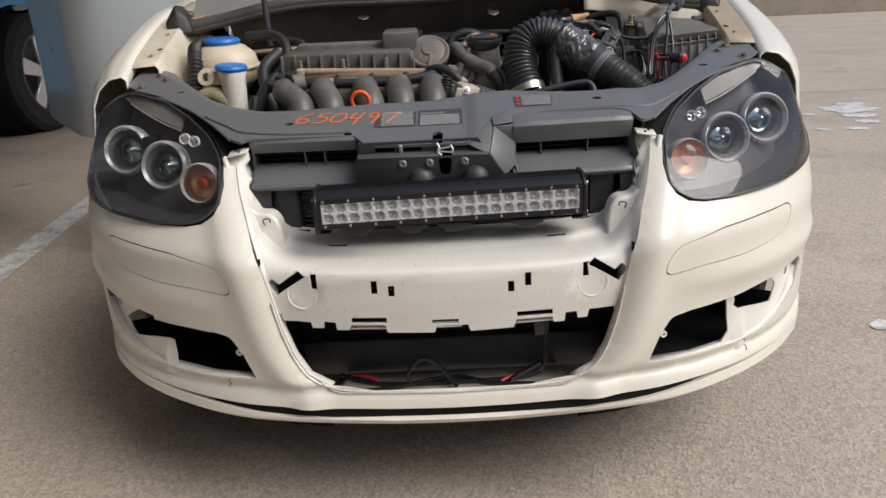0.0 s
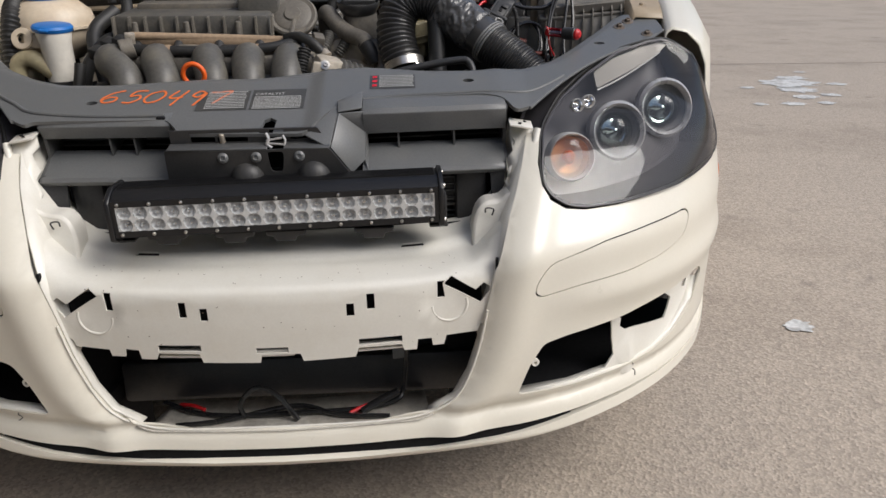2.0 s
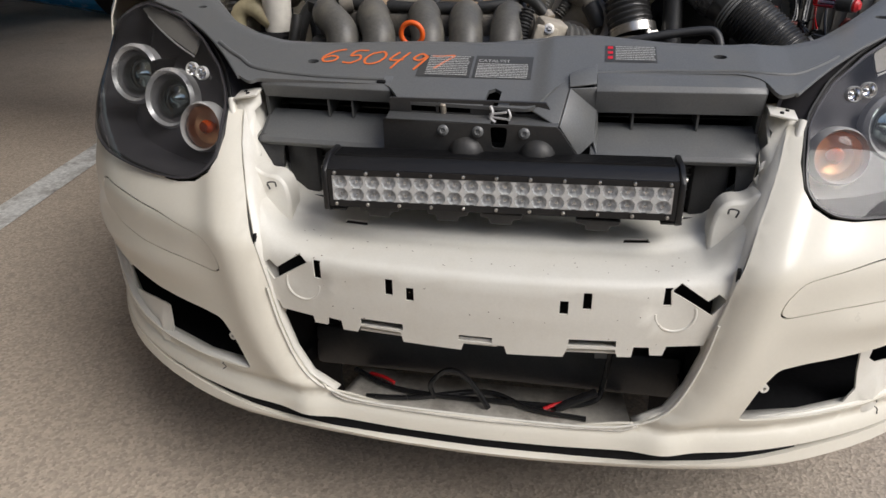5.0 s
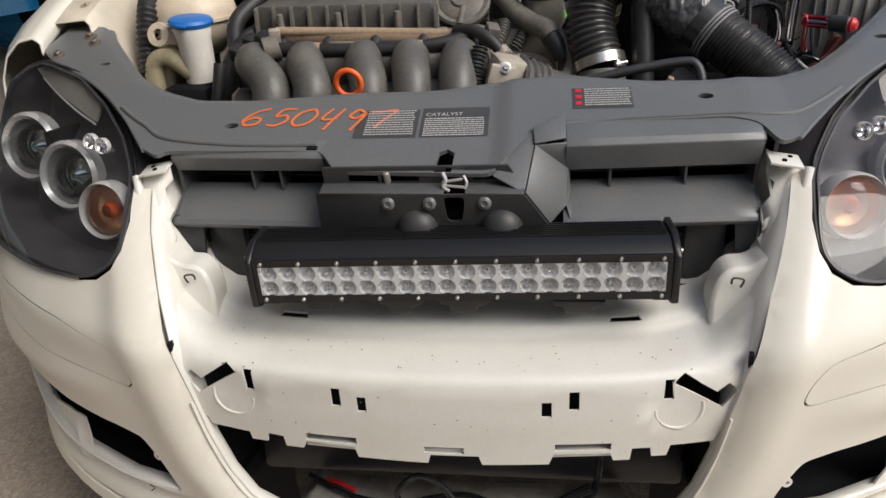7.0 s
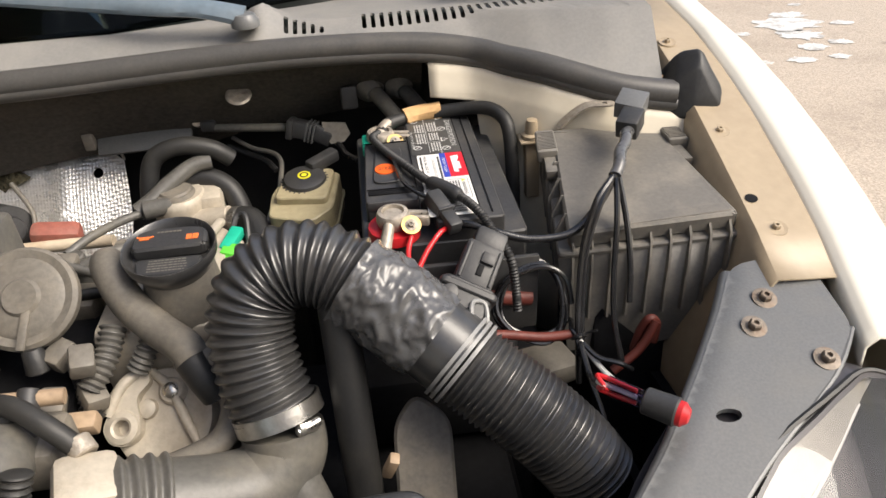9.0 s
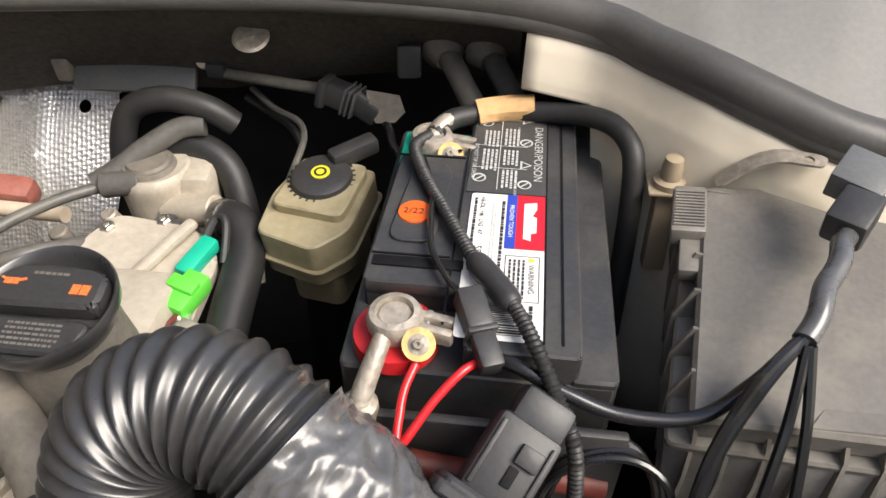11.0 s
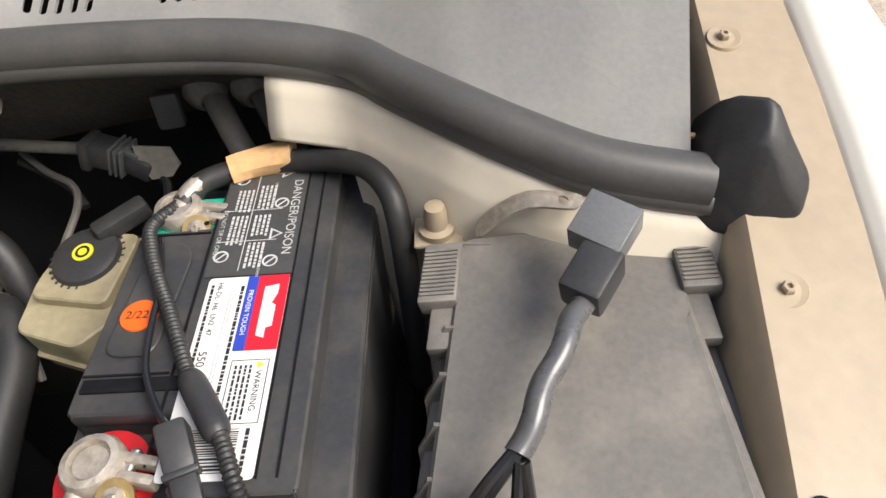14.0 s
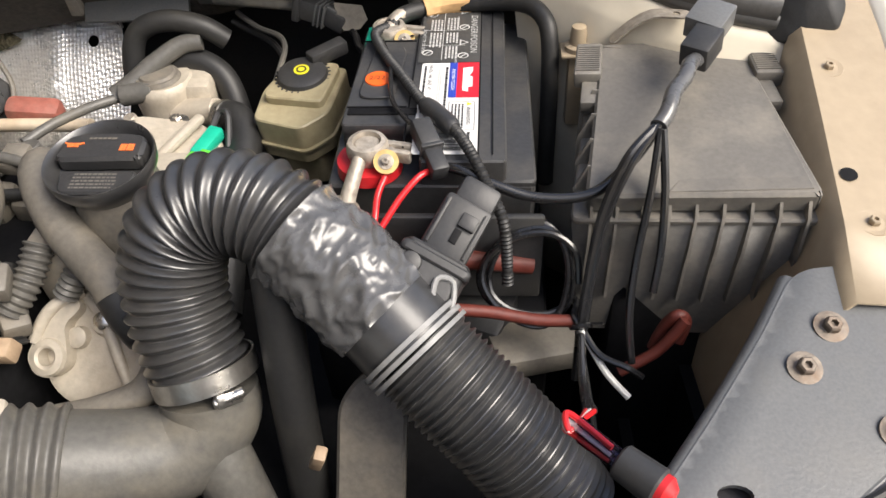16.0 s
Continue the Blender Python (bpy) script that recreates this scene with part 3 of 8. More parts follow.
OUTLINE = RIGHT_EDGE + RIGHT_TOP + RIGHT_LOW + mirror(RIGHT_LOW) + mirror(RIGHT_TOP) + mirror(RIGHT_EDGE)
FOG = fillet([(0.390, 0.338), (0.412, 0.395), (0.436, 0.430), (0.48, 0.437), (0.59, 0.442), (0.64, 0.448), (0.76, 0.458), (0.85, 0.462), (0.878, 0.445), (0.838, 0.388), (0.764, 0.357), (0.695, 0.341), (0.615, 0.334), (0.50, 0.333)], 0.010, 3)
SEAM = fillet([(0.411, 0.530), (0.417, 0.552), (0.440, 0.576), (0.549, 0.595), (0.647, 0.601), (0.757, 0.605), (0.771, 0.592), (0.76, 0.562), (0.739, 0.551), (0.683, 0.539), (0.597, 0.531), (0.503, 0.528), (0.425, 0.519)], 0.014, 4)


def shrink(loop, d):
    cx, cy = sum(p[0] for p in loop) / len(loop), sum(p[1] for p in loop) / len(loop)
    hx, hy = max(p[0] for p in loop) - cx, max(p[1] for p in loop) - cy
    return [(cx + (p[0] - cx) * (1 - d / hx), cy + (p[1] - cy) * (1 - d / hy)) for p in loop]


face = lambda u, z: skin(u, z, crown(u, z))
bumper = sheet(OUTLINE, [FOG, mirror(FOG), SEAM, mirror(SEAM)], face, 0.014)
BUMPER = part("bumper", bumper, WHITE, car, "glossy white bumper skin, scuffed along its lower edge", solid=0.004)
for s in (1, -1):
    seam = SEAM if s > 0 else mirror(SEAM)
    part("cover_panel", sheet(shrink(seam, 0.0024), [], face, 0.014), WHITE, BUMPER, solid=0.004)
    part("panel_backing", sheet(shrink(seam, -0.01), [], lambda u, z: skin(u, z, crown(u, z) - 0.007), 0.03), BLACK, BUMPER)
    crack = ((0.640, 0.330), (0.648, 0.322), (0.644, 0.316), (0.654, 0.308), (0.650, 0.302)) if s > 0 else ((0.455, 0.331), (0.462, 0.323), (0.458, 0.317), (0.466, 0.310))
    part("crack", tube([tuple(skin(s * u, z, crown(s * u, z) + 0.0005)) for u, z in crack], 0.0009, 5, 3), INK, BUMPER, "dark hairline crack")
    # recessed fog lamp insert, broken out in two places
    hole_a = [(0.388, 0.336), (0.411, 0.396), (0.434, 0.432), (0.523, 0.441), (0.588, 0.436), (0.593, 0.40), (0.598, 0.358), (0.577, 0.337), (0.50, 0.336)]
    hole_b = [(0.603, 0.439), (0.65, 0.439), (0.649, 0.449), (0.72, 0.452), (0.769, 0.420), (0.759, 0.393), (0.75, 0.381), (0.68, 0.392), (0.65, 0.397), (0.628, 0.399), (0.611, 0.411), (0.613, 0.425)]
    slit = [(0.828, 0.452), (0.846, 0.447), (0.836, 0.418), (0.818, 0.424)]
    rim = shrink(FOG, -0.02)
    loops = [rim, hole_a, hole_b, slit]
    if s < 0:
        hole_a = [(0.715, 0.441), (0.662, 0.434), (0.664, 0.426), (0.555, 0.427), (0.492, 0.425), (0.478, 0.438), (0.46, 0.443), (0.441, 0.430), (0.429, 0.425), (0.416, 0.405), (0.405, 0.382), (0.384, 0.335), (0.417, 0.332), (0.5, 0.332), (0.605, 0.327), (0.603, 0.356), (0.608, 0.389), (0.624, 0.392), (0.689, 0.380), (0.764, 0.366), (0.80, 0.40)]
        loops = [mirror(l) for l in (rim, hole_a, slit)]
    deep = lambda u, z: skin(u, z, -0.010 - 0.006 * ramp(min(1, max(0, (z - 0.33) / 0.06))) + 0.008 * math.exp(-((abs(u) - 0.63) / 0.014) ** 2) * max(0, min(1, (0.40 - z) / 0.04)))
    ins = part("fog_lamp_insert", sheet(loops[0], loops[1:], deep, 0.03), PRIMER, BUMPER, "dusty bare plastic recess with broken-out openings", solid=0.003)
    # black sheets behind the opening take the place of the shade inside
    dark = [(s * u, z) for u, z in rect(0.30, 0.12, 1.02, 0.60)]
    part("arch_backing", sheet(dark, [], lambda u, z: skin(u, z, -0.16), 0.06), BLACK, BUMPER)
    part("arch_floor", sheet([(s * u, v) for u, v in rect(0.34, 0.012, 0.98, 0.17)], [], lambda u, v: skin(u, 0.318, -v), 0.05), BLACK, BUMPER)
    ledge = [(0.392, 0.337), (0.50, 0.332), (0.615, 0.333), (0.695, 0.340), (0.764, 0.356), (0.835, 0.386), (0.87, 0.43)]
    b = bmesh.new()
    for (p, q) in zip(ledge, ledge[1:]):
        b.faces.new([b.verts.new(v) for v in (skin(s * p[0], p[1], -0.002), skin(s * q[0], q[1], -0.002), skin(s * q[0], q[1] + 0.002, -0.022), skin(s * p[0], p[1] + 0.002, -0.022))])
    part("ledge", b, PRIMER, BUMPER, solid=0.002)
    tab = lathe([(0.003, 0), (0.007, 0), (0.007, 0.006), (0.003, 0.006), (0.003, 0)], aim(skin(s * 0.425, 0.392, -0.012), skin(s * 0.425, 0.392, 0.1)), 14)
    box((0.02, 0.012, 0.004), Matrix.Translation(skin(s * 0.416, 0.400, -0.014)), 0.001, bm=tab)
    part("clip_eye", tab, PRIMER, BUMPER)
    part("side_marker", sheet(fillet([(s * 1.075, 0.50), (s * 1.105, 0.60), (s * 1.13, 0.60), (s * 1.09, 0.48)], 0.008, 3), [], lambda u, z: skin(u, z, 0.006), 0.02), MARKER, BUMPER, "orange side reflector", solid=0.004)
    # return of the pillar into the grille opening
    b = bmesh.new()
    edge = [(u, z) for u, z in RIGHT_EDGE[1:]]
    for (u0, z0), (u1, z1) in zip(edge, edge[1:]):
        back = lambda u, z: skin(s * u, z, -0.012) + Vector((-s * (0.012 if z > 0.5 else 0.004), 0.13 if z > 0.5 else 0.012, 0))
        b.faces.new([b.verts.new(v) for v in (skin(s * u0, z0, crown(u0, z0)), skin(s * u1, z1, crown(u1, z1)), back(u1, z1), back(u0, z0))])
    bmesh.ops.subdivide_edges(b, edges=b.edges[:], cuts=2, use_grid_fill=True)
    part("pillar_return", b, PRIMER, BUMPER, solid=0.003)
    # clip strip at the head of the pillar, with a toothed inner edge, and the rounded lug below it
    strip = [(0.430, 1.384, 0.757), (0.392, 1.394, 0.768), (0.389, 1.388, 0.748), (0.399, 1.380, 0.737), (0.395, 1.374, 0.722), (0.383, 1.366, 0.712), (0.391, 1.360, 0.700), (0.388, 1.354, 0.690), (0.379, 1.346, 0.678), (0.385, 1.340, 0.662), (0.400, 1.322, 0.655), (0.412, 1.345, 0.70)]
    b = bmesh.new()
    f = b.faces.new([b.verts.new((s * x, y, z)) for x, y, z in strip])
    bmesh.ops.triangulate(b, faces=[f])
    P = part("clip_strip", b, PRIMER, BUMPER, "unpainted cream clip strip with slots", solid=0.004, sharp=40)
    part("strip_cap", box((0.040, 0.032, 0.004), pose(s * 0.408, 1.384, 0.765, 10, s * 10, 0), 0.0015), PRIMER, P)
    part("strip_rail", tube([(s * 0.436, 1.378, 0.757), (s * 0.423, 1.352, 0.71), (s * 0.408, 1.326, 0.66), (s * 0.394, 1.298, 0.61)], 0.006, 10, 5), PRIMER, P)
    for dx, dy in ((0.010, 0.006), (-0.008, 0.004), (0.0, -0.007)):
        part("slot", box((0.005, 0.004, 0.003), pose(s * 0.406 + dx, 1.384 + dy, 0.7672, 10, s * 10, 0), 0.0005), BLACK, P)
    part("slot", box((0.006, 0.012, 0.024), pose(s * 0.396, 1.312, 0.655, 0, 0, -8 * s), 0.001), BLACK, P)
    part("slot", box((0.005, 0.01, 0.022), pose(s * 0.352, 1.226, 0.578, 0, 0, -8 * s), 0.001), BLACK, P)
    lug = fillet([(0.318, 0.56), (0.320, 0.615), (0.327, 0.640), (0.342, 0.654), (0.366, 0.654), (0.380, 0.668), (0.396, 0.664), (0.400, 0.56)], 0.010, 3)
    lug = prism([(s * x, z) for x, z in lug], 0.045, Matrix.Translation((0, 1.356, 0)) @ pose(0, 0, 0, 90, 0, 0), 0.0)
    for v in lug.verts:
        v.co.y -= 0.25 * max(0, 0.655 - v.co.z)
    L = part("lug", lug, PRIMER, BUMPER, "rounded cream lug beside the light bar", bevel=0.005)
    part("staple", tube([(s * 0.352, 1.300, 0.634), (s * 0.354, 1.298, 0.645), (s * 0.342, 1.298, 0.647), (s * 0.341, 1.300, 0.639)], 0.0014, 6, 4), DARK, L)

# centre panel: number plate face and dished shelf
PROF = [(1.193, 0.435), (1.190, 0.50), (1.1905, 0.552), (1.194, 0.561), (1.203, 0.566), (1.235, 0.569), (1.270, 0.572), (1.279, 0.574), (1.284, 0.583), (1.292, 0.586), (1.33, 0.590), (1.365, 0.594)]
_v = np.concatenate([[0], np.cumsum([math.dist(a, b) for a, b in zip(PROF, PROF[1:])])])


def centre(x, v):
    w = np.linspace(-0.0025, 0.0025, 5)
    y, z = np.interp(v + w, _v, [p[0] for p in PROF]).mean(), np.interp(v + w, _v, [p[1] for p in PROF]).mean()
    a = abs(x)
    k = min(1, max(0, (a - 0.310) / 0.080))
    up = k * k * (3 - 2 * k)
    far = min(1, max(0, (v - 0.125) / 0.05))
    z += 0.055 * up * far
    z += 0.012 * ramp(min(1, max(0, (a - 0.23) / 0.13))) * ramp(min(1, max(0, (v - 0.118) / 0.03)))
    dimple = -0.003 * max(0, 1 - ((a - 0.272) / 0.034) ** 2 - ((v - 0.088) / 0.034) ** 2) ** 0.5 if ((a - 0.272) / 0.034) ** 2 + ((v - 0.088) / 0.034) ** 2 < 1 else 0
    return Vector((x, y + 0.29 * x * x - dimple, z))


def centre_panel():
    low = [(-0.36, 0.045), (-0.322, 0.042), (-0.318, 0.030), (-0.264, 0.026), (-0.262, 0.014), (-0.240, 0.014), (-0.238, 0.028), (-0.216, 0.026), (-0.214, 0.010), (-0.190, 0.010), (-0.184, 0.022), (-0.12, 0.020), (-0.116, 0.004), (-0.026, 0.002), (-0.022, 0.016), (0.038, 0.016), (0.042, 0.002), (0.124, 0.004), (0.130, 0.020), (0.198, 0.020), (0.202, 0.008), (0.222, 0.008), (0.224, 0.026), (0.246, 0.026), (0.248, 0.012), (0.266, 0.012), (0.27, 0.028), (0.322, 0.03), (0.326, 0.042), (0.36, 0.045)]
    out = low + [(0.375, 0.12), (0.385, 0.18), (0.385, 0.32), (-0.385, 0.32), (-0.385, 0.18), (-0.375, 0.12)]
    tick = [(-0.344, 0.105), (-0.326, 0.081), (-0.266, 0.119), (-0.280, 0.131), (-0.318, 0.104), (-0.331, 0.115)]
    holes = [tick, [(-x, v) for x, v in reversed(tick)]]
    for x, v, w, h in ((-0.135, 0.098, 0.010, 0.022), (-0.103, 0.090, 0.010, 0.018), (0.121, 0.089, 0.010, 0.018), (0.153, 0.101, 0.010, 0.022), (0.263, 0.110, 0.010, 0.024), (-0.25, 0.110, 0.010, 0.026)):
        holes.append(rect(x - w * 0.6, v - h * 0.6, x + w * 0.6, v + h * 0.6))
    for x in (-0.213, 0.22):
        holes.append([(x - 0.02, 0.226), (x + 0.02, 0.226), (x + 0.017, 0.236), (x - 0.017, 0.236)])
    for x in (-0.15, -0.005, 0.165):
        holes.append(rect(x - 0.034, 0.025, x + 0.034, 0.036) if abs(x) > 0.05 else rect(x - 0.025, 0.019, x + 0.025, 0.029))
    P = part("centre_panel", sheet(out, holes, centre, 0.02), PRIMER, BUMPER, "bare greyish white number plate panel with clip holes", solid=0.003)
    for x, w in ((-0.30, 0.05), (-0.15, 0.085), (-0.005, 0.07), (0.165, 0.085), (0.30, 0.05)):
        q = centre(x, 0.020 if abs(x) < 0.25 else 0.036)
        part("clip_pocket", box((w, 0.016, 0.005), pose(q.x, q.y + 0.014, q.z - 0.002, -8, 0, math.degrees(0.58 * x)), 0.001), PRIMER, P)
        part("clip_pocket", box((w * 0.9, 0.016, 0.004), pose(q.x, q.y + 0.018, q.z - 0.012, -8, 0, math.degrees(0.58 * x)), 0.001), PRIMER, P)
    for s in (-1, 1):
        ring = [tuple(centre(s * (0.276 + 0.028 * math.cos(a)), 0.082 + 0.028 * math.sin(a)) + Vector((0, 0.0018, 0))) for a in [math.radians(g) for g in range(-180, 21, 10)]]
        part("boss", tube(ring, 0.0026, 24, 8), PRIMER, P)
    # black sheet added so that the clip holes look shaded within
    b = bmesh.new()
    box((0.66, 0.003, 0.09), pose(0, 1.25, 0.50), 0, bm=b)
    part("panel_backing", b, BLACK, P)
    for x in (-0.165, -0.06, 0.02, 0.16):
        lamp = prism([(-0.032, 0.014), (0.032, 0.014), (0.030, 0.006), (0.018, 0.004), (0.016, -0.004), (-0.016, -0.004), (-0.018, 0.004), (-0.030, 0.006)], 0.02, Matrix.Translation((x, 1.29, 0.616)) @ pose(0, 0, 0, 90, 0, 0), 0.0015)
        part("bracket_foot", lamp, DARK, P)


centre_panel()

# lower edge: black gasket and lip
strip = [(-0.52, 0.290), (-0.30, 0.284), (0, 0.282), (0.30, 0.284), (0.50, 0.287), (0.50, 0.268), (0.2, 0.256), (0, 0.252), (-0.2, 0.255), (-0.5, 0.270)]
part("lip_gasket", sheet(strip, [], lambda u, z: skin(u, z, -0.008), 0.05), BLACK, BUMPER, solid=0.01)
low = [(1.12, 0.30), (0.9, 0.270), (0.711, 0.266), (0.533, 0.259), (0.337, 0.249), (0.11, 0.241)]
top = [(1.12, 0.322), (0.9, 0.291), (0.711, 0.287), (0.533, 0.279), (0.337, 0.262), (0.11, 0.255)]
lip = sheet(mirror(low[::-1])[::-1] [::-1] + low[::-1] + top + mirror(top), [], lambda u, z: skin(u, z, 0.002 - 0.8 * max(0, 0.256 - z)), 0.04)
part("lip", lip, WHITE, BUMPER, "scraped white lower lip", solid=0.012)
tray = bmesh.new()
brim = lambda u: float(np.interp(abs(u), [0, 0.22, 0.24, 0.285, 0.31], [0.309, 0.311, 0.318, 0.343, 0.385]))
for i in range(40):
    u0, u1 = -0.245 + i * 0.49 / 40, -0.245 + (i + 1) * 0.49 / 40
    tray.faces.new([tray.verts.new(v) for v in (skin(u0, brim(u0), -0.004), skin(u1, brim(u1), -0.004), skin(u1, brim(u1) - 0.03, -0.035), skin(u0, brim(u0) - 0.03, -0.035))])
    if abs(u0 + u1) < 0.48:
        tray.faces.new([tray.verts.new(v) for v in (skin(u0, brim(u0) - 0.03, -0.035), skin(u1, brim(u1) - 0.03, -0.035), skin(u1, 0.274, -0.15), skin(u0, 0.274, -0.15))])
part("lower_tray", tray, TRAY, BUMPER, "dirty white lower edge of the air intake", solid=0.003)
# black side sheets give the intake its inner shade
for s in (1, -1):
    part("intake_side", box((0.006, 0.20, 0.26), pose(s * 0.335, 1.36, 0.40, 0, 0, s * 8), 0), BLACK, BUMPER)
rim = tube([tuple(skin(u, z, -0.006)) for u, z in mirror(RIGHT_EDGE[:6]) + RIGHT_EDGE[:6]], 0.0022, 6, 4)
part("intake_rim", rim, PRIMER, BUMPER)


random.seed(77)
b = bmesh.new()
for k in range(60):
    x, v = random.uniform(-0.30, 0.30), random.choice((random.uniform(0.128, 0.20), random.uniform(0.128, 0.20), random.uniform(0.02, 0.11)))
    r = random.uniform(0.0005, 0.0011)
    e = 0.002
    c, du, dv = centre(x, v), centre(x + e, v) - centre(x - e, v), centre(x, v + e) - centre(x, v - e)
    du, dv = du.normalized(), dv.normalized()
    n = du.cross(dv)
    ring = [b.verts.new(c + n * 0.0012 + du * r * random.uniform(0.6, 1.8) * math.cos(a) + dv * r * math.sin(a)) for a in (0, 1.05, 2.1, 3.14, 4.19, 5.24)]
    tip = b.verts.new(c + n * 0.0016)
    for i in range(6):
        b.faces.new((ring[i - 1], ring[i], tip))
specks = part("dirt_specks", b, LEAF_DIRT, car, "brown specks of dirt")
specks["kind"] = "stuff"

# ---- headlamps ----
def headlamp(s):
    out = [(0.444, 0.748), (0.436, 0.71), (0.437, 0.684), (0.450, 0.667), (0.478, 0.652), (0.512, 0.646), (0.578, 0.644), (0.65, 0.646), (0.73, 0.649), (0.805, 0.655), (0.90, 0.662), (0.962, 0.668), (0.985, 0.69), (0.975, 0.74), (0.945, 0.795), (0.89, 0.838), (0.83, 0.862), (0.783, 0.870), (0.73, 0.868), (0.642, 0.855), (0.554, 0.824), (0.494, 0.795), (0.462, 0.768)]
    out = fillet(out, 0.01, 3)
    if s < 0:
        out = mirror(out)
    base = skin(s * 0.7, 0.66, -0.05)
    L = hang(new("headlamp"), car)
    L.location = base
    PLACE[L] = Matrix.Translation(base)
    L["label"] = "clear-lens black headlamp with round projector lamps" if s > 0 else "clear-lens black headlamp with ringed projectors and blue glare"
    lean = lambda u, z: Vector((0, 0.05 * ramp(min(1, max(0, (z - 0.72) / 0.14))) * (1 - ramp(min(1, max(0, (abs(u) - 0.78) / 0.14)))), 0))
    dome = lambda u, z: lean(u, z) + skin(u, z, 0.004 + 0.016 * max(0, 1 - ((abs(u) - 0.68) / 0.3) ** 2 - ((z - 0.745) / 0.13) ** 2))
    part("lens", sheet(out, [], dome, 0.02), LENS, L, "clear plastic lens").visible_shadow = False
    part("lens_rim", sheet(out, [shrink(out, 0.0035)], lambda u, z: dome(u, z) + Vector((0, -0.001, 0)), 0.02), LAMP_BLACK, L, solid=0.006)
    part("gasket", tube([tuple(lean(u, z) + skin(u, z, 0.002)) for u, z in out[::3]], 0.0028, 6, 3, closed=True), RUBBER, L)
    cup = lambda u, z: lean(u, z) + skin(u, z, -0.068)
    part("housing", sheet(shrink(out, -0.008), [], cup, 0.03), LAMP_BLACK, L, "black lamp housing")
    wall = bmesh.new()
    for p, q in zip(out, out[1:] + out[:1]):
        wall.faces.new([wall.verts.new(v) for v in (lean(*p) + skin(*p, 0.0), lean(*q) + skin(*q, 0.0), lean(*q) + skin(*q, -0.070), lean(*p) + skin(*p, -0.070))])
    part("housing_wall", wall, LAMP_BLACK, L)

    def ring(p, r, mat, name, inner=0.78, label=""):
        p = Vector((s * p[0], p[1], p[2]))
        m = aim(p, p + Vector((0.16 * s, -1, 0.25)))
        d = min(1, r / 0.04)
        prof = [(r * inner, 0.0), (r * inner, 0.006 * d), (r * (0.5 + inner / 2), 0.012 * d), (r, 0.006 * d), (r * 1.01, -0.012 * d), (r * inner, -0.012 * d)]
        return part(name, lathe(prof, m, 36), mat, L, label), m

    for p, r in (((0.596, 1.464, 0.729), 0.054), ((0.706, 1.540, 0.753), 0.056)):
        o, m = ring(p, r, RING, "projector_ring", 0.80, "pale ring round a projector")
        part("projector_bowl", lathe([(r * 0.78, 0.003), (r * 0.70, -0.006), (r * 0.5, -0.012)], m, 32), LAMP_MID, o, "grey bowl")
        part("projector_lens", lathe([(r * 0.64, -0.012), (r * 0.60, -0.002), (r * 0.44, 0.008), (r * 0.22, 0.014), (0, 0.015)], m, 28), GLASS, o, "glass projector ball")
        part("projector_core", lathe([(r * 0.6, -0.012), (r * 0.42, -0.016), (r * 0.2, -0.012), (r * 0.1, -0.004), (0, -0.002)], m, 24), CHROME, o)
    o, m = ring((0.494, 1.380, 0.706), 0.042, LAMP_GREY, "indicator_ring", 0.86, "silver indicator ring")
    part("indicator_lens", lathe([(0.035, 0.002), (0.03, 0.008), (0.017, 0.012), (0, 0.013)], m, 28), AMBER_LENS, o, "amber tinted indicator lens")
    part("indicator_bowl", lathe([(0.036, 0.0), (0.030, -0.014), (0.01, -0.022), (0, -0.022)], m, 12), LED_SILVER, o)
    bulb = lathe([(0.006, -0.026), (0.011, -0.012), (0.012, -0.004), (0.008, 0.003), (0, 0.005)], m, 18)
    part("bulb", bulb, AMBER, o, "orange bulb")
    for p in ((0.516, 1.440, 0.782), (0.537, 1.447, 0.787)):
        o, m = ring(p, 0.0120, LAMP_GREY, "marker_ring", 0.8)
        part("marker_bowl", lathe([(0.0098, 0.0), (0.006, -0.006), (0.003, -0.007), (0.0025, -0.003), (0, -0.002)], m, 18), CHROME, o)
    fin = [(0.592, 0.797), (0.592, 0.822), (0.65, 0.842), (0.73, 0.856), (0.80, 0.862), (0.83, 0.858), (0.80, 0.846), (0.70, 0.822)]
    if s < 0:
        fin = mirror(fin)
    part("reflector_strip", sheet(fillet(fin, 0.005, 2), [], lambda u, z: 0.8 * lean(u, z) + skin(u, z, -0.014), 0.03), STRIP, L, "grey ribbed reflector strip", solid=0.004)
    part("led_strip", tube([tuple(0.8 * lean(u, z) + skin(s * u, z, -0.016)) for u, z in ((0.594, 0.794), (0.65, 0.806), (0.72, 0.824), (0.80, 0.844))], 0.0018, 8, 6), LAMP_GREY, L)
    return L


headlamp(1)
headlamp(-1)
for s in (1, -1):
    m = Matrix.Translation((s * 0.76, 2.06, 0.315)) @ pose(0, 0, 0, 0, 90, 0)
    w = part("wheel", lathe([(0.19, -0.09), (0.29, -0.10), (0.315, -0.07), (0.315, 0.07), (0.29, 0.10), (0.19, 0.09)], m, 40), TYRE, car, "black tyre")
    part("rim", lathe([(0.19, -0.09), (0.16, 0.0), (0.19, 0.09)], m, 40), SILVER, w)

# ---- lock carrier ----
REAR = [(0.668, 1.779), (0.636, 1.730), (0.589, 1.668), (0.535, 1.603), (0.486, 1.554), (0.450, 1.536), (0.415, 1.525), (0.342, 1.513), (0.258, 1.516), (0.145, 1.536), (0.065, 1.531), (-0.047, 1.518), (-0.145, 1.519), (-0.302, 1.506), (-0.387, 1.510), (-0.447, 1.535), (-0.513, 1.580), (-0.581, 1.660), (-0.636, 1.730), (-0.668, 1.779)]


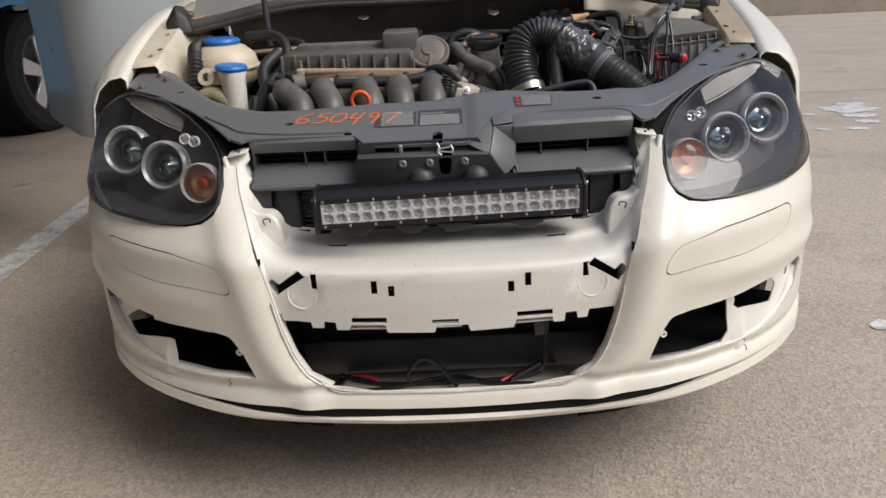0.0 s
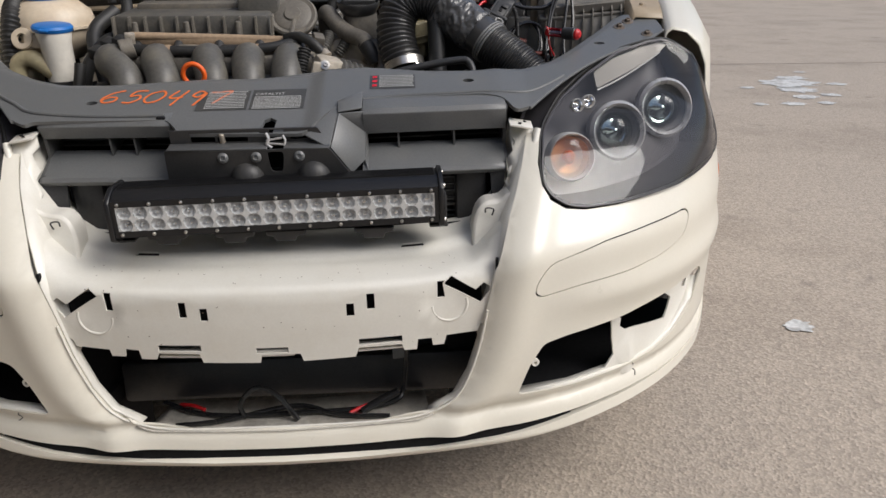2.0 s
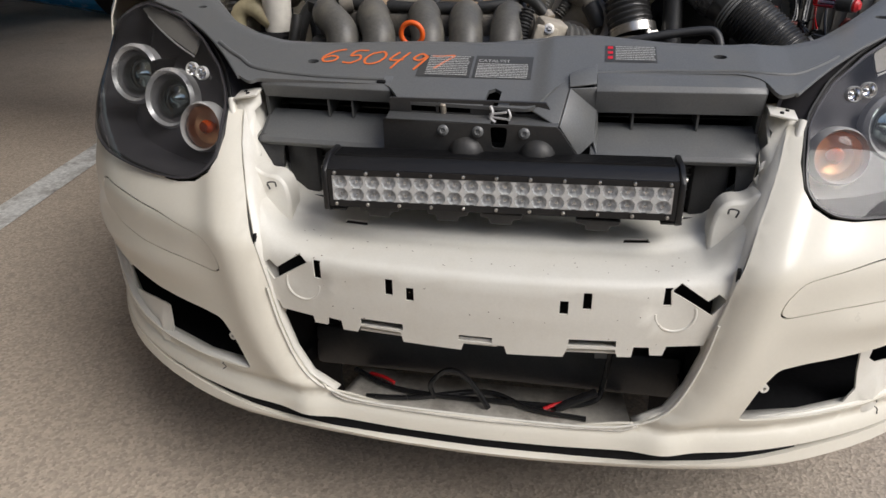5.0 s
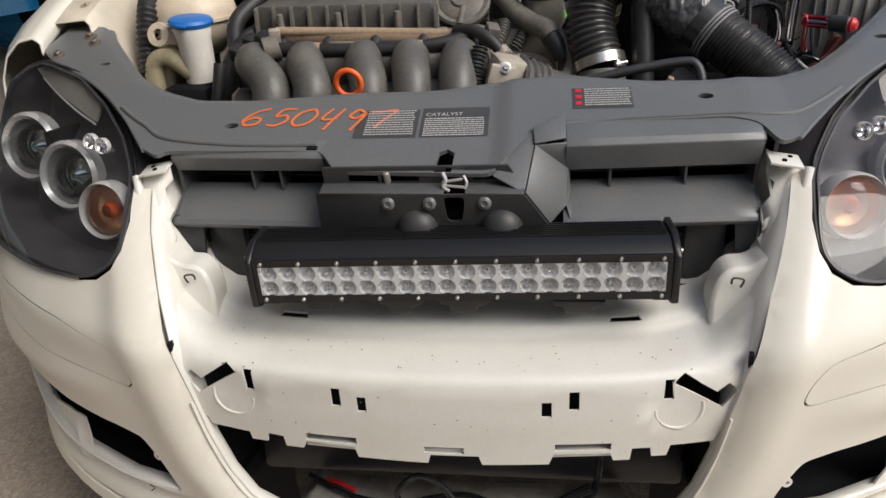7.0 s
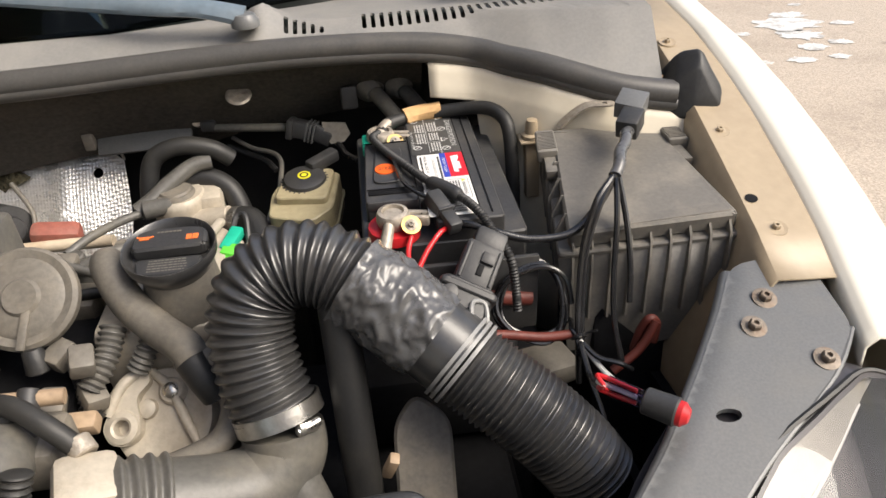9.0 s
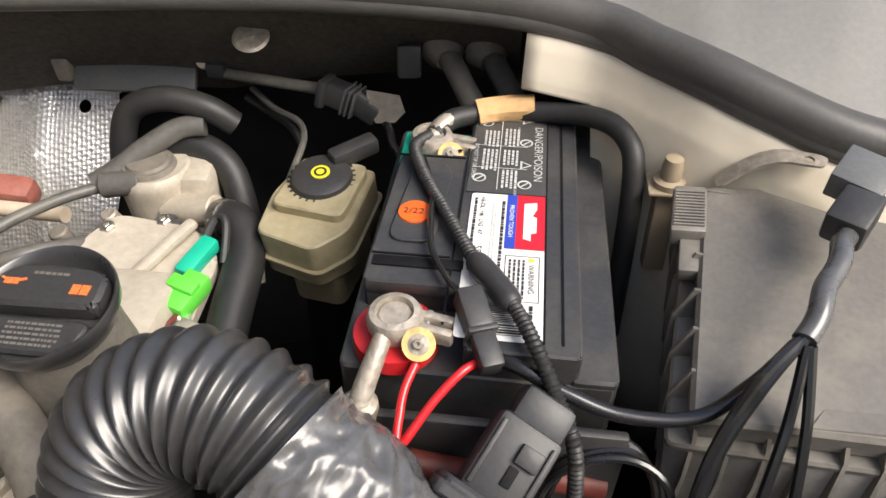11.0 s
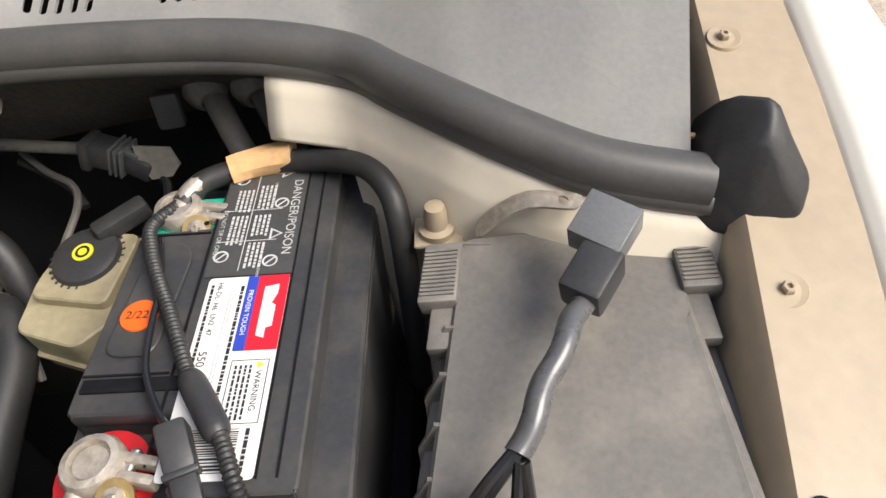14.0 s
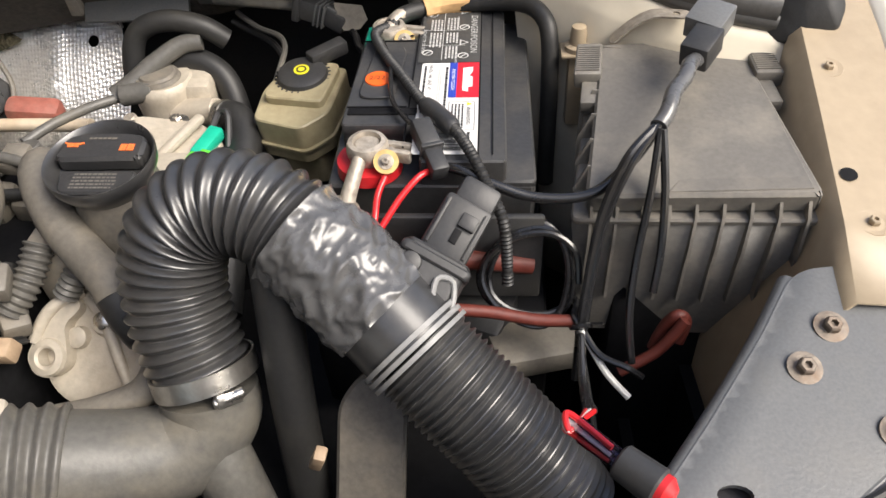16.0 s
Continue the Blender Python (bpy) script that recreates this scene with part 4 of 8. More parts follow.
def cz(x, y):
    """Height of the carrier's top, which rolls down along its rear edge."""
    k = min(1, max(0, (x - 0.045) / 0.035))
    lift = 0.007 * k * k * (3 - 2 * k) * min(1, max(0, (0.43 - x) / 0.05))
    near = 1.0
    for (a, b), (c, d) in zip(REAR, REAR[1:]):
        t = min(1, max(0, ((x - a) * (c - a) + (y - b) * (d - b)) / ((c - a) ** 2 + (d - b) ** 2)))
        near = min(near, math.hypot(x - a - t * (c - a), y - b - t * (d - b)))
    fall = -0.005 * max(0, 1 - near / 0.022) ** 2
    d = y - 1.379
    return 0.787 + 0.37 * d - 0.19 * d * d + lift + fall


ARM = [(0.425, 1.392), (0.472, 1.450), (0.511, 1.493), (0.553, 1.535), (0.608, 1.581), (0.700, 1.646), (0.742, 1.690)]
TOP = [(0.104, 1.399), (0.14, 1.412), (0.212, 1.418), (0.352, 1.424), (0.382, 1.412), (0.400, 1.376)] + ARM + [(0.745, 1.785)] + REAR + [(-0.745, 1.785)] + [(-x, y) for x, y in ARM[::-1]] + [(-0.400, 1.376), (-0.392, 1.386), (-0.345, 1.386), (-0.172, 1.381), (-0.144, 1.342), (0.055, 1.334)]
slots = [circle(-0.313, 1.438, 0.010, 14, 0.006), circle(0.327, 1.468, 0.010, 14, 0.006), circle(0.595, 1.622, 0.011, 14, 0.006), circle(-0.595, 1.622, 0.009, 14, 0.005), [(-0.018, 1.338), (0.004, 1.338), (0.006, 1.372), (-0.004, 1.380), (-0.014, 1.374)], rect(-0.192, 1.384, -0.176, 1.392)]
CARRIER = part("lock_carrier", sheet(fillet(TOP, 0.012, 3), slots, lambda x, y: Vector((x, y, cz(x, y))), 0.009), GREY, car, "grey plastic lock carrier, dusty, with orange handwriting", solid=0.006)
# rounded rear roll of the carrier
part("rear_roll", tube([(x, y, cz(x, y) - 0.0085) for x, y in REAR], 0.008, 10, 5), GREY, CARRIER)
skirt = bmesh.new()
for (a, b_), (c, d) in zip(REAR, REAR[1:]):
    skirt.faces.new([skirt.verts.new(v) for v in ((a, b_ - 0.003, cz(a, b_) - 0.014), (c, d - 0.003, cz(c, d) - 0.014), (c, d - 0.01, cz(c, d) - 0.09), (a, b_ - 0.01, cz(a, b_) - 0.09))])
part("rear_skirt", skirt, DARK, CARRIER, solid=0.003)
part("front_bead", tube([(x, y + 0.004, cz(x, y) + 0.0012) for x, y in ((0.11, 1.405), (0.2, 1.419), (0.29, 1.424), (0.35, 1.427), (0.39, 1.426), (0.43, 1.436), (0.468, 1.460), (0.500, 1.488))], 0.0034, 8, 6), GREY, CARRIER)
part("front_bead", tube([(x, y, cz(x, y) + 0.001) for x, y in ((-0.18, 1.392), (-0.3, 1.396), (-0.40, 1.412), (-0.44, 1.44), (-0.47, 1.462), (-0.50, 1.488))], 0.0034, 8, 6), GREY, CARRIER)
for s in (1, -1):
    edge = [(s * x, y) for x, y in ARM]
    part("edge_roll", tube([(x, y, cz(x, y) - 0.003) for x, y in edge], 0.003, 8, 6), GREY, CARRIER)
for s in (1, -1):
    for x, y in ((0.655, 1.702), (0.680, 1.732), (0.700, 1.660)):
        part("bolt", bolt((s * x, y, cz(s * x, y)), (0, -0.4, 1), 0.006), OXIDE, CARRIER, "dull bolt on a washer")


def facets(name, faces, mat, parent, label="", solid=0.003, bevel=0.0012):
    """Flat plates that share their edges, with a thickness and slightly rounded edges."""
    b = bmesh.new()
    for f in faces:
        b.faces.new([b.verts.new(v) for v in f])
    bmesh.ops.remove_doubles(b, verts=b.verts, dist=1e-5)
    bmesh.ops.recalc_face_normals(b, faces=b.faces)
    return part(name, b, mat, parent, label, solid=solid, sharp=14, bevel=bevel)


def scoop(inner, outer, edge, lip, floor, ribs):
    """A hooded air scoop: a sloping brow, a short face down to its lip, and a floor that falls forwards to a rolled edge."""
    at = lambda x, y: y + 0.06 * abs(x - inner)
    xs = [inner + (outer - inner) * k / 6 for k in range(7)]

    def band(path, name, mat):
        faces = []
        for (y0, z0), (y1, z1) in zip(path, path[1:]):
            for p, q in zip(xs, xs[1:]):
                faces.append([(p, at(p, y0), z0), (q, at(q, y0), z0), (q, at(q, y1), z1), (p, at(p, y1), z1)])
        return facets(name, faces, mat, CARRIER)

    band([(1.424, edge + 0.017), (1.400, edge + 0.011), (1.382, edge + 0.004), (1.377, edge - 0.002), (1.388, lip), (1.455, lip + 0.003)], "brow", GREY)
    band([(1.412, floor + 0.004), (1.392, floor - 0.003), (1.362, floor - 0.020), (1.349, floor - 0.027), (1.345, floor - 0.034), (1.352, floor - 0.041), (1.385, floor - 0.044)], "scoop_floor", GREY)
    side = Matrix(((0, 0, 1, 0), (1, 0, 0, 0), (0, 1, 0, 0), (0, 0, 0, 1)))
    # black back plate, in place of the shade deep in the scoop
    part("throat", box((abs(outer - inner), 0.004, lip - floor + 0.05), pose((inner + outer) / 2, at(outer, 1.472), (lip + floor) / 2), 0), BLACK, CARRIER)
    for x in ribs:
        r = prism([(at(x, 1.394), floor - 0.002), (at(x, 1.391), lip), (at(x, 1.466), lip + 0.002), (at(x, 1.466), floor + 0.01)], 0.003, Matrix.Translation((x, 0, 0)) @ side)
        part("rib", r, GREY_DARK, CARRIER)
    for dz in (0.010, 0.020):
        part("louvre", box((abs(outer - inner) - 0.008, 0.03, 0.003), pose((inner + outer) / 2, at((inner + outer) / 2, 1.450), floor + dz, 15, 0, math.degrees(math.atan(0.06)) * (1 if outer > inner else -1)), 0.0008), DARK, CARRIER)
    for x in (inner, outer):
        y = at(x, 0)
        cut = [(1.385, floor - 0.044), (1.352, floor - 0.041), (1.345, floor - 0.034), (1.349, floor - 0.027), (1.392, floor - 0.003), (1.388, lip), (1.377, edge - 0.002), (1.382, edge + 0.004), (1.424, edge + 0.016), (1.47, edge + 0.012), (1.47, floor - 0.04)]
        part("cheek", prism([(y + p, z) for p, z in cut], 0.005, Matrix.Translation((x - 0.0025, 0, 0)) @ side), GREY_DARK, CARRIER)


scoop(0.145, 0.384, 0.791, 0.757, 0.729, (0.201, 0.296))
scoop(-0.168, -0.385, 0.781, 0.760, 0.728, (-0.239, -0.280))
part("brow_slot", box((0.016, 0.007, 0.003), pose(0.122, 1.386, 0.7975, 24, 0, 3), 0.0005), BLACK, CARRIER)
part("brow_slot", box((0.014, 0.006, 0.003), pose(-0.184, 1.385, 0.7905, 24, 0, -3), 0.0005), BLACK, CARRIER)
cl, vt, vl, ch, rb = (0.094, 1.324, 0.748), (0.106, 1.374, 0.793), (0.147, 1.388, 0.757), (0.145, 1.364, 0.716), (0.124, 1.342, 0.700)
facets("slanted_cheek", [(cl, vt, vl), (cl, vl, ch), (cl, ch, rb)], GREY, CARRIER, "slanted grey cheek beside the bonnet latch")
facets("cheek_corner", [(vt, (0.146, 1.379, 0.795), vl), (vl, ch, (0.150, 1.349, 0.702), (0.150, 1.392, 0.726))], GREY, CARRIER)
facets("carrier_step", [((0.055, 1.334, 0.768), (0.104, 1.400, 0.804), vt, cl)], GREY, CARRIER)
facets("brow_tab", [(vt, (0.145, 1.382, 0.797), (0.145, 1.424, 0.817), (0.104, 1.402, 0.806))], GREY, CARRIER)
# latch recess: slotted upper plate, a ledge, and the lower plate with its keyhole and bosses
holes = [rect(-0.128, 0.757, -0.089, 0.773), rect(-0.085, 0.757, -0.037, 0.773), rect(0.030, 0.760, 0.062, 0.771), rect(-0.003, 0.756, 0.021, 0.776)]
part("latch_plate", sheet([(-0.160, 0.753), (0.092, 0.751), (0.074, 0.778), (-0.160, 0.778)], holes, lambda x, z: Vector((x, 1.341 + 0.15 * (0.77 - z), z)), 0.03), DARK, CARRIER, solid=0.004)
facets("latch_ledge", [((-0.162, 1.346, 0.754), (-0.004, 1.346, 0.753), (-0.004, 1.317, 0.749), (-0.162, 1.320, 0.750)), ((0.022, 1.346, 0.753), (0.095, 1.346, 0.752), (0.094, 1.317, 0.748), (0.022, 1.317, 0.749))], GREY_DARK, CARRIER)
hole = fillet([(-0.001, 0.712), (0.017, 0.712), (0.021, 0.735), (0.021, 0.746), (-0.004, 0.746), (-0.004, 0.735)], 0.006, 3)
lower = fillet([(-0.168, 0.750), (0.094, 0.749), (0.126, 0.703), (0.112, 0.674), (-0.170, 0.676)], 0.004, 2)
part("latch_front", sheet(lower, [hole], lambda x, z: Vector((x, 1.317 + 0.12 * (0.749 - z) + 0.15 * max(0, -0.10 - x), z)), 0.03), DARK, CARRIER, solid=0.004)
# black plate behind the latch paints in the shade of its recess
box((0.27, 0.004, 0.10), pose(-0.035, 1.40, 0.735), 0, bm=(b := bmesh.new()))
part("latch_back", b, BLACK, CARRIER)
for x in (-0.040, 0.066):
    part("rubber_buffer", lathe([(0.030, -0.01), (0.026, 0.004), (0.021, 0.014), (0.012, 0.020), (0, 0.022)], aim((x, 1.324, 0.704), (x, 1.2, 0.735)), 24), DARK, CARRIER, "round black buffer")
for x in (-0.074, -0.022, 0.046):
    part("screw", lathe([(0, 0.002), (0.003, 0.002), (0.004, 0.004), (0.006, 0.0035), (0.0085, 0.001), (0.0085, 0), (0.0, 0)], aim((x, 1.3172, 0.738), (x, 1.2, 0.752)), 18), GREY, CARRIER)
b = box((0.026, 0.004, 0.003), pose(0.006, 1.331, 0.763, 0, -8, 0), 0.001)
box((0.030, 0.004, 0.003), pose(0.008, 1.329, 0.756, 0, 6, 0), 0.001, bm=b)
tube([(-0.006, 1.334, 0.772), (-0.002, 1.330, 0.764), (-0.005, 1.328, 0.756), (0.002, 1.328, 0.750)], 0.0026, 8, 5, bm=b)
tube([(0.020, 1.334, 0.768), (0.024, 1.330, 0.760), (0.021, 1.328, 0.753)], 0.0020, 8, 5, bm=b)
part("latch", b, RING, CARRIER, "worn steel bonnet latch")
part("latch_pin", rod((-0.078, 1.346, 0.755), (-0.078, 1.340, 0.772), 0.0045), LEAD, CARRIER)

# surround of the lower opening, and the radiator behind
hole = fillet([(-0.352, 0.628), (-0.350, 0.690), (-0.335, 0.699), (-0.19, 0.690), (-0.165, 0.676), (0.11, 0.676), (0.14, 0.684), (0.342, 0.697), (0.357, 0.688), (0.358, 0.640), (0.345, 0.59), (-0.345, 0.59)], 0.010, 4)
plate = fillet([(-0.37, 0.56), (0.37, 0.56), (0.378, 0.60), (0.372, 0.64), (0.390, 0.652), (0.380, 0.668), (0.396, 0.684), (0.388, 0.704), (-0.388, 0.704), (-0.396, 0.684), (-0.380, 0.668), (-0.390, 0.652), (-0.372, 0.64), (-0.378, 0.60)], 0.006, 3)
part("opening_surround", sheet(plate, [hole], lambda x, z: Vector((x, 1.372 - 0.2 * max(0, 0.70 - z) - 0.4 * max(0, abs(x) - 0.366), z)), 0.03), DARK, CARRIER, solid=0.005)
for s in (-1, 1):
    part("side_duct", box((0.055, 0.05, 0.12), pose(s * 0.325, 1.405, 0.655), 0.010), DARK, CARRIER)
    for k in range(6):
        part("duct_slat", box((0.035, 0.004, 0.003), pose(s * 0.292, 1.398, 0.625 + 0.012 * k, 20, 0, 0), 0), DARK, CARRIER)
RAD = hang(new("radiator"), car)
RAD.location, PLACE[RAD] = (0, 1.45, 0.3), Matrix.Translation((0, 1.45, 0.3))
part("core", box((0.62, 0.03, 0.40), pose(0, 1.441, 0.50), 0.003), BLACK, RAD)
fin = mesh_of("fin", box((0.60, 0.006, 0.003), None, 0), GREY)
for k in range(34):
    same("fin", fin, pose(0.0, 1.422, 0.32 + k * 0.0105), RAD)
b = box((0.62, 0.03, 0.03), pose(0, 1.41, 0.355), 0.004)
for s in (-1, 1):
    box((0.045, 0.06, 0.40), pose(s * 0.325, 1.46, 0.50), 0.008, bm=b)
    box((0.06, 0.03, 0.05), pose(s * 0.30, 1.425, 0.655), 0.006, bm=b)
part("frame", b, DARK, RAD)
b = box((0.65, 0.05, 0.08), pose(0, 1.375, 0.305, -8, 0, 0), 0.012)
part("lower_beam", b, DARK, RAD, "black lower cross member")
b = box((0.026, 0.004, 0.03), pose(0.19, 1.322, 0.375, -15, 0, 8), 0.001)
part("tag", b, GREY, RAD, "small grey tag")


# handwriting and stickers
def on_top(dz):
    return lambda x, y: Vector((x, y, cz(x, y) + dz))


b = bmesh.new()
STROKES = {"6": [[(0.9, 1.0), (0.4, 0.8), (0.05, 0.35), (0.25, 0.02), (0.7, 0.1), (0.75, 0.38), (0.4, 0.45), (0.1, 0.25)]],
           "5": [[(1.0, 0.98), (0.45, 0.95), (0.3, 0.55), (0.7, 0.6), (0.85, 0.3), (0.5, 0.0), (0.1, 0.05)]],
           "0": [[(0.6, 0.95), (0.2, 0.75), (0.05, 0.3), (0.3, 0.0), (0.75, 0.15), (0.95, 0.6), (0.75, 0.95), (0.5, 0.9)]],
           "4": [[(0.45, 1.0), (0.2, 0.4), (0.85, 0.42)], [(0.95, 1.0), (0.7, 0.4), (0.5, -0.25)]],
           "9": [[(0.85, 0.75), (0.5, 0.95), (0.25, 0.6), (0.55, 0.45), (0.85, 0.75), (0.75, 0.3), (0.55, -0.25)]],
           "7": [[(0.0, 0.85), (0.5, 0.85), (1.05, 0.9), (0.75, 0.45), (0.4, -0.1)]]}
for k, ch in enumerate("650497"):
    for st in STROKES[ch]:
        ribbon([(-0.302 + 0.036 * k + 0.034 * x + 0.006 * y, 1.436 - 0.0015 * k + 0.038 * y) for x, y in st], 0.0042, on_top(0.0012), b)
part("handwriting", b, CRAYON, CARRIER, "orange handwritten number 650497")


def plate_on_top(x0, y0, x1, y1, name, label, mat=STICKER):
    return part(name, sheet(rect(x0, y0, x1, y1), [], on_top(0.0008), 0.02), mat, CARRIER, label)


def flat_on_top(x, y, dz=0.0016):
    return Matrix.Translation((x, y, cz(x, y) + dz)) @ pose(0, 0, 0, math.degrees(math.atan((cz(x, y + 0.05) - cz(x, y)) / 0.05)), 0, 0)


S1 = plate_on_top(-0.134, 1.404, -0.049, 1.464, "sticker", "worn black emission sticker with grey print")
bars(-0.03, 0.004, 0.036, 0.062, 11, 0.0022, flat_on_top(-0.09, 1.404), PRINT, S1, 3, dense=True)
S2 = plate_on_top(-0.045, 1.404, 0.046, 1.466, "sticker", "black catalyst sticker with grey print")
words("CATALYST", 0.0105, flat_on_top(-0.04, 1.447), PRINT, S2)
bars(-0.04, 0.0, 0.04, 0.042, 9, 0.0022, flat_on_top(0.0, 1.404), PRINT, S2, 4, dense=True)
S3 = plate_on_top(0.156, 1.446, 0.234, 1.492, "sticker", "black warning sticker with red marks")
bars(-0.024, 0.003, 0.036, 0.046, 8, 0.0024, flat_on_top(0.196, 1.447), PRINT, S3, 5, dense=True)
b = bmesh.new()
for k in range(3):
    b.faces.new([b.verts.new((x, y, 0)) for x, y in rect(-0.036, 0.006 + k * 0.015, -0.028, 0.014 + k * 0.015)])
b.transform(flat_on_top(0.196, 1.447))
part("warning_marks", b, LABEL_RED, S3)

WIPER = material("wiper_paint", (0.13, 0.17, 0.205), 0.3, var=0.08, grain=120, bump=0.02, stain=(0.22, 0.25, 0.27), amount=0.4, size=20, coat=0.3)
CURTAIN = material("felt_curtain", (0.055, 0.048, 0.039), 0.8, var=0.3, grain=150, bump=0.2, stain=(0.11, 0.092, 0.07), amount=0.6, size=10)

# ---- wings, door, cowl, bulkhead ----
def rise(y):
    """Height of the wing's upper flange at y."""
    return 0.966 + 0.38 * (y - 1.842) if y < 2.15 else 1.083 + 0.25 * (y - 2.15)


def wing(s):
    ys = [1.658, 1.70, 1.78, 1.86, 1.96, 2.06, 2.18, 2.32, 2.5, 2.75, 3.0]
    b = bmesh.new()
    rows = []
    for y in ys:
        top = rise(y) - 0.004
        xi = np.interp(y, [1.595, 1.65, 1.82, 2.0, 2.25, 3.0], [0.718, 0.756, 0.794, 0.814, 0.824, 0.82])
        xo = np.interp(y, [1.595, 1.64, 1.70, 1.78, 1.9, 2.02, 2.6, 3.0], [0.80, 0.838, 0.874, 0.902, 0.920, 0.926, 0.915, 0.905])
        low = np.interp(y, [1.595, 1.66, 1.78, 1.9], [0.83, 0.76, 0.68, 0.55])
        prof = [(xi, top - 0.02), (xi + 0.001, top), (xi + 0.012, top + 0.008), (xi + (xo - xi) * 0.45, top + 0.002), (xi + (xo - xi) * 0.75, top - 0.022), (xo - 0.006, top - 0.06), (xo, top - 0.12 if top - 0.12 > low + 0.02 else low + 0.02), (xo + 0.004, low), (xo, low - 0.14)]
        rows.append([b.verts.new((s * x, y, z)) for x, z in prof])
    for p, q in zip(rows, rows[1:]):
        for k in range(len(p) - 1):
            f = (p[k], p[k + 1], q[k + 1], q[k])
            b.faces.new(f if s < 0 else f[::-1])
    bmesh.ops.subdivide_edges(b, edges=b.edges[:], cuts=2, use_grid_fill=True, smooth=0.6)
    W = part("wing", b, WHITE, car, "glossy white front wing", solid=0.003, sharp=60)
    W.matrix_basis = LIE
    # inner flange with bolts
    b = bmesh.new()
    rows = []
    for y in (1.735, 1.80, 1.90, 2.0, 2.1, 2.2, 2.35):
        z = rise(y)
        xi = np.interp(y, [1.60, 1.65, 1.82, 2.0, 2.25, 3.0], [0.717, 0.748, 0.772, 0.788, 0.803, 0.80])
        xe = np.interp(y, [1.60, 1.65, 1.82, 2.0, 2.25, 3.0], [0.720, 0.756, 0.794, 0.814, 0.824, 0.82])
        rows.append([b.verts.new((s * x, y, zz)) for x, zz in ((xe + 0.004, z - 0.012), (xe - 0.003, z - 0.004), (xi - 0.045, z), (xi - 0.052, z - 0.008), (xi - 0.060, z - 0.06), (0.66, z - 0.18), (0.655, z - 0.5))])
    for p, q in zip(rows, rows[1:]):
        for k in range(len(p) - 1):
            f = (p[k], p[k + 1], q[k + 1], q[k])
            b.faces.new(f if s > 0 else f[::-1])
    # the left flange takes the lightened copy of the same paint
    part("inner_flange", b, CREAM if s > 0 else BAY_LIT, W, "dusty cream inner wing flange" if s > 0 else "pale cream inner wing flange", solid=0.003)
    b = bmesh.new()
    d = bmesh.new()
    for x, y in ((0.754, 1.956), (0.745, 1.80), (0.764, 2.15)):
        b = bolt((s * x, y, rise(y)), (0, -0.38, 1), 0.0045)
        lathe([(0.013, 0.0), (0.012, 0.002), (0.008, 0.0015), (0.007, 0)], aim((s * x, y, rise(y)), (s * x, y - 0.38, rise(y) + 1)), 20, b)
        part("flange_bolt", b, CREAM, W)
    lathe([(0.0068, 0.0035), (0, 0.0035)], aim((s * 0.738, 1.842, rise(1.842)), (s * 0.738, 1.842 - 0.38, rise(1.842) + 1)), 18, d)
    part("flange_hole", d, BLACK, W)


wing(1)
wing(-1)
side = spline([(-2.199, 3.913, 0), (-1.85, 3.425, 0), (-1.55, 3.05, 0), (-1.25, 3.02, 0), (-1.0, 3.12, 0)], 12)
across = lambda u: Vector([np.interp(u, np.linspace(0, 1, len(side)), [v[k] for v in side]) for k in (0, 1, 2)])
b = sheet(fillet([(0.0, 0.55), (1.0, 0.55), (1.0, 1.5), (0.0, 1.5)], 0.04, 3), [], lambda u, z: across(u) + Vector((-0.06 * (z - 1.0) ** 2, 0, z)), 0.06)
D = part("open_door", b, DOOR_PAINT, car, "open pale front door", solid=0.04)
h = across(0.06) + Vector((-0.02, -0.03, 1.12))
d = (across(0.2) - across(0)).normalized()
part("door_handle", tube([tuple(h), tuple(h + d * 0.02 + Vector((-0.03, -0.02, 0))), tuple(h + d * 0.12 + Vector((-0.03, -0.02, 0))), tuple(h + d * 0.14)], 0.013, 10, 6), DOOR_PAINT, D)

# scuttle: seal, cowl with vents, bulkhead
SEAL_LINE = [(-0.74, 2.04, 1.03), (-0.62, 2.06, 1.055), (-0.48, 2.08, 1.085), (-0.35, 2.105, 1.098), (-0.195, 2.133, 1.10), (-0.05, 2.146, 1.102), (0.10, 2.155, 1.108), (0.25, 2.156, 1.112), (0.40, 2.152, 1.108), (0.484, 2.139, 1.097), (0.525, 2.11, 1.088), (0.566, 2.078, 1.08), (0.61, 2.055, 1.067), (0.66, 2.036, 1.053), (0.725, 2.026, 1.042)]
SC = hang(new("scuttle"), car)
SC.matrix_basis, PLACE[SC] = LIE @ Matrix.Translation((0, 2.2, 1.0)), Matrix.Translation((0, 2.2, 1.0))
part("seal", tube(SEAL_LINE, 0.0175, 16, 6), SEAL, SC, "fat black rubber bonnet seal")
part("seal_lip", tube([(x, y - 0.006, z - 0.012) for x, y, z in SEAL_LINE], 0.0100, 12, 6), SEAL, SC)


def seal_y(x):
    return float(np.interp(x, [p[0] for p in SEAL_LINE], [p[1] for p in SEAL_LINE]))


def seal_z(x):
    return float(np.interp(x, [p[0] for p in SEAL_LINE], [p[2] for p in SEAL_LINE]))


def cowl_at(x, v):
    """v runs back from the seal."""
    y0, z0 = seal_y(x) + 0.008, seal_z(x) + 0.004
    hump = 0.03 * math.exp(-((x - 0.205) / 0.024) ** 2) * math.exp(-((v - 0.05) / 0.04) ** 2)
    z = z0 + (1.138 - z0) * min(1, v / 0.05) + 0.10 * v + hump
    y = y0 + v * (2.36 - y0) / 0.2
    return Vector((x, y, z))


def back(x, y):
    y0 = seal_y(x) + 0.008
    return 0.2 * (y - y0) / (2.36 - y0)


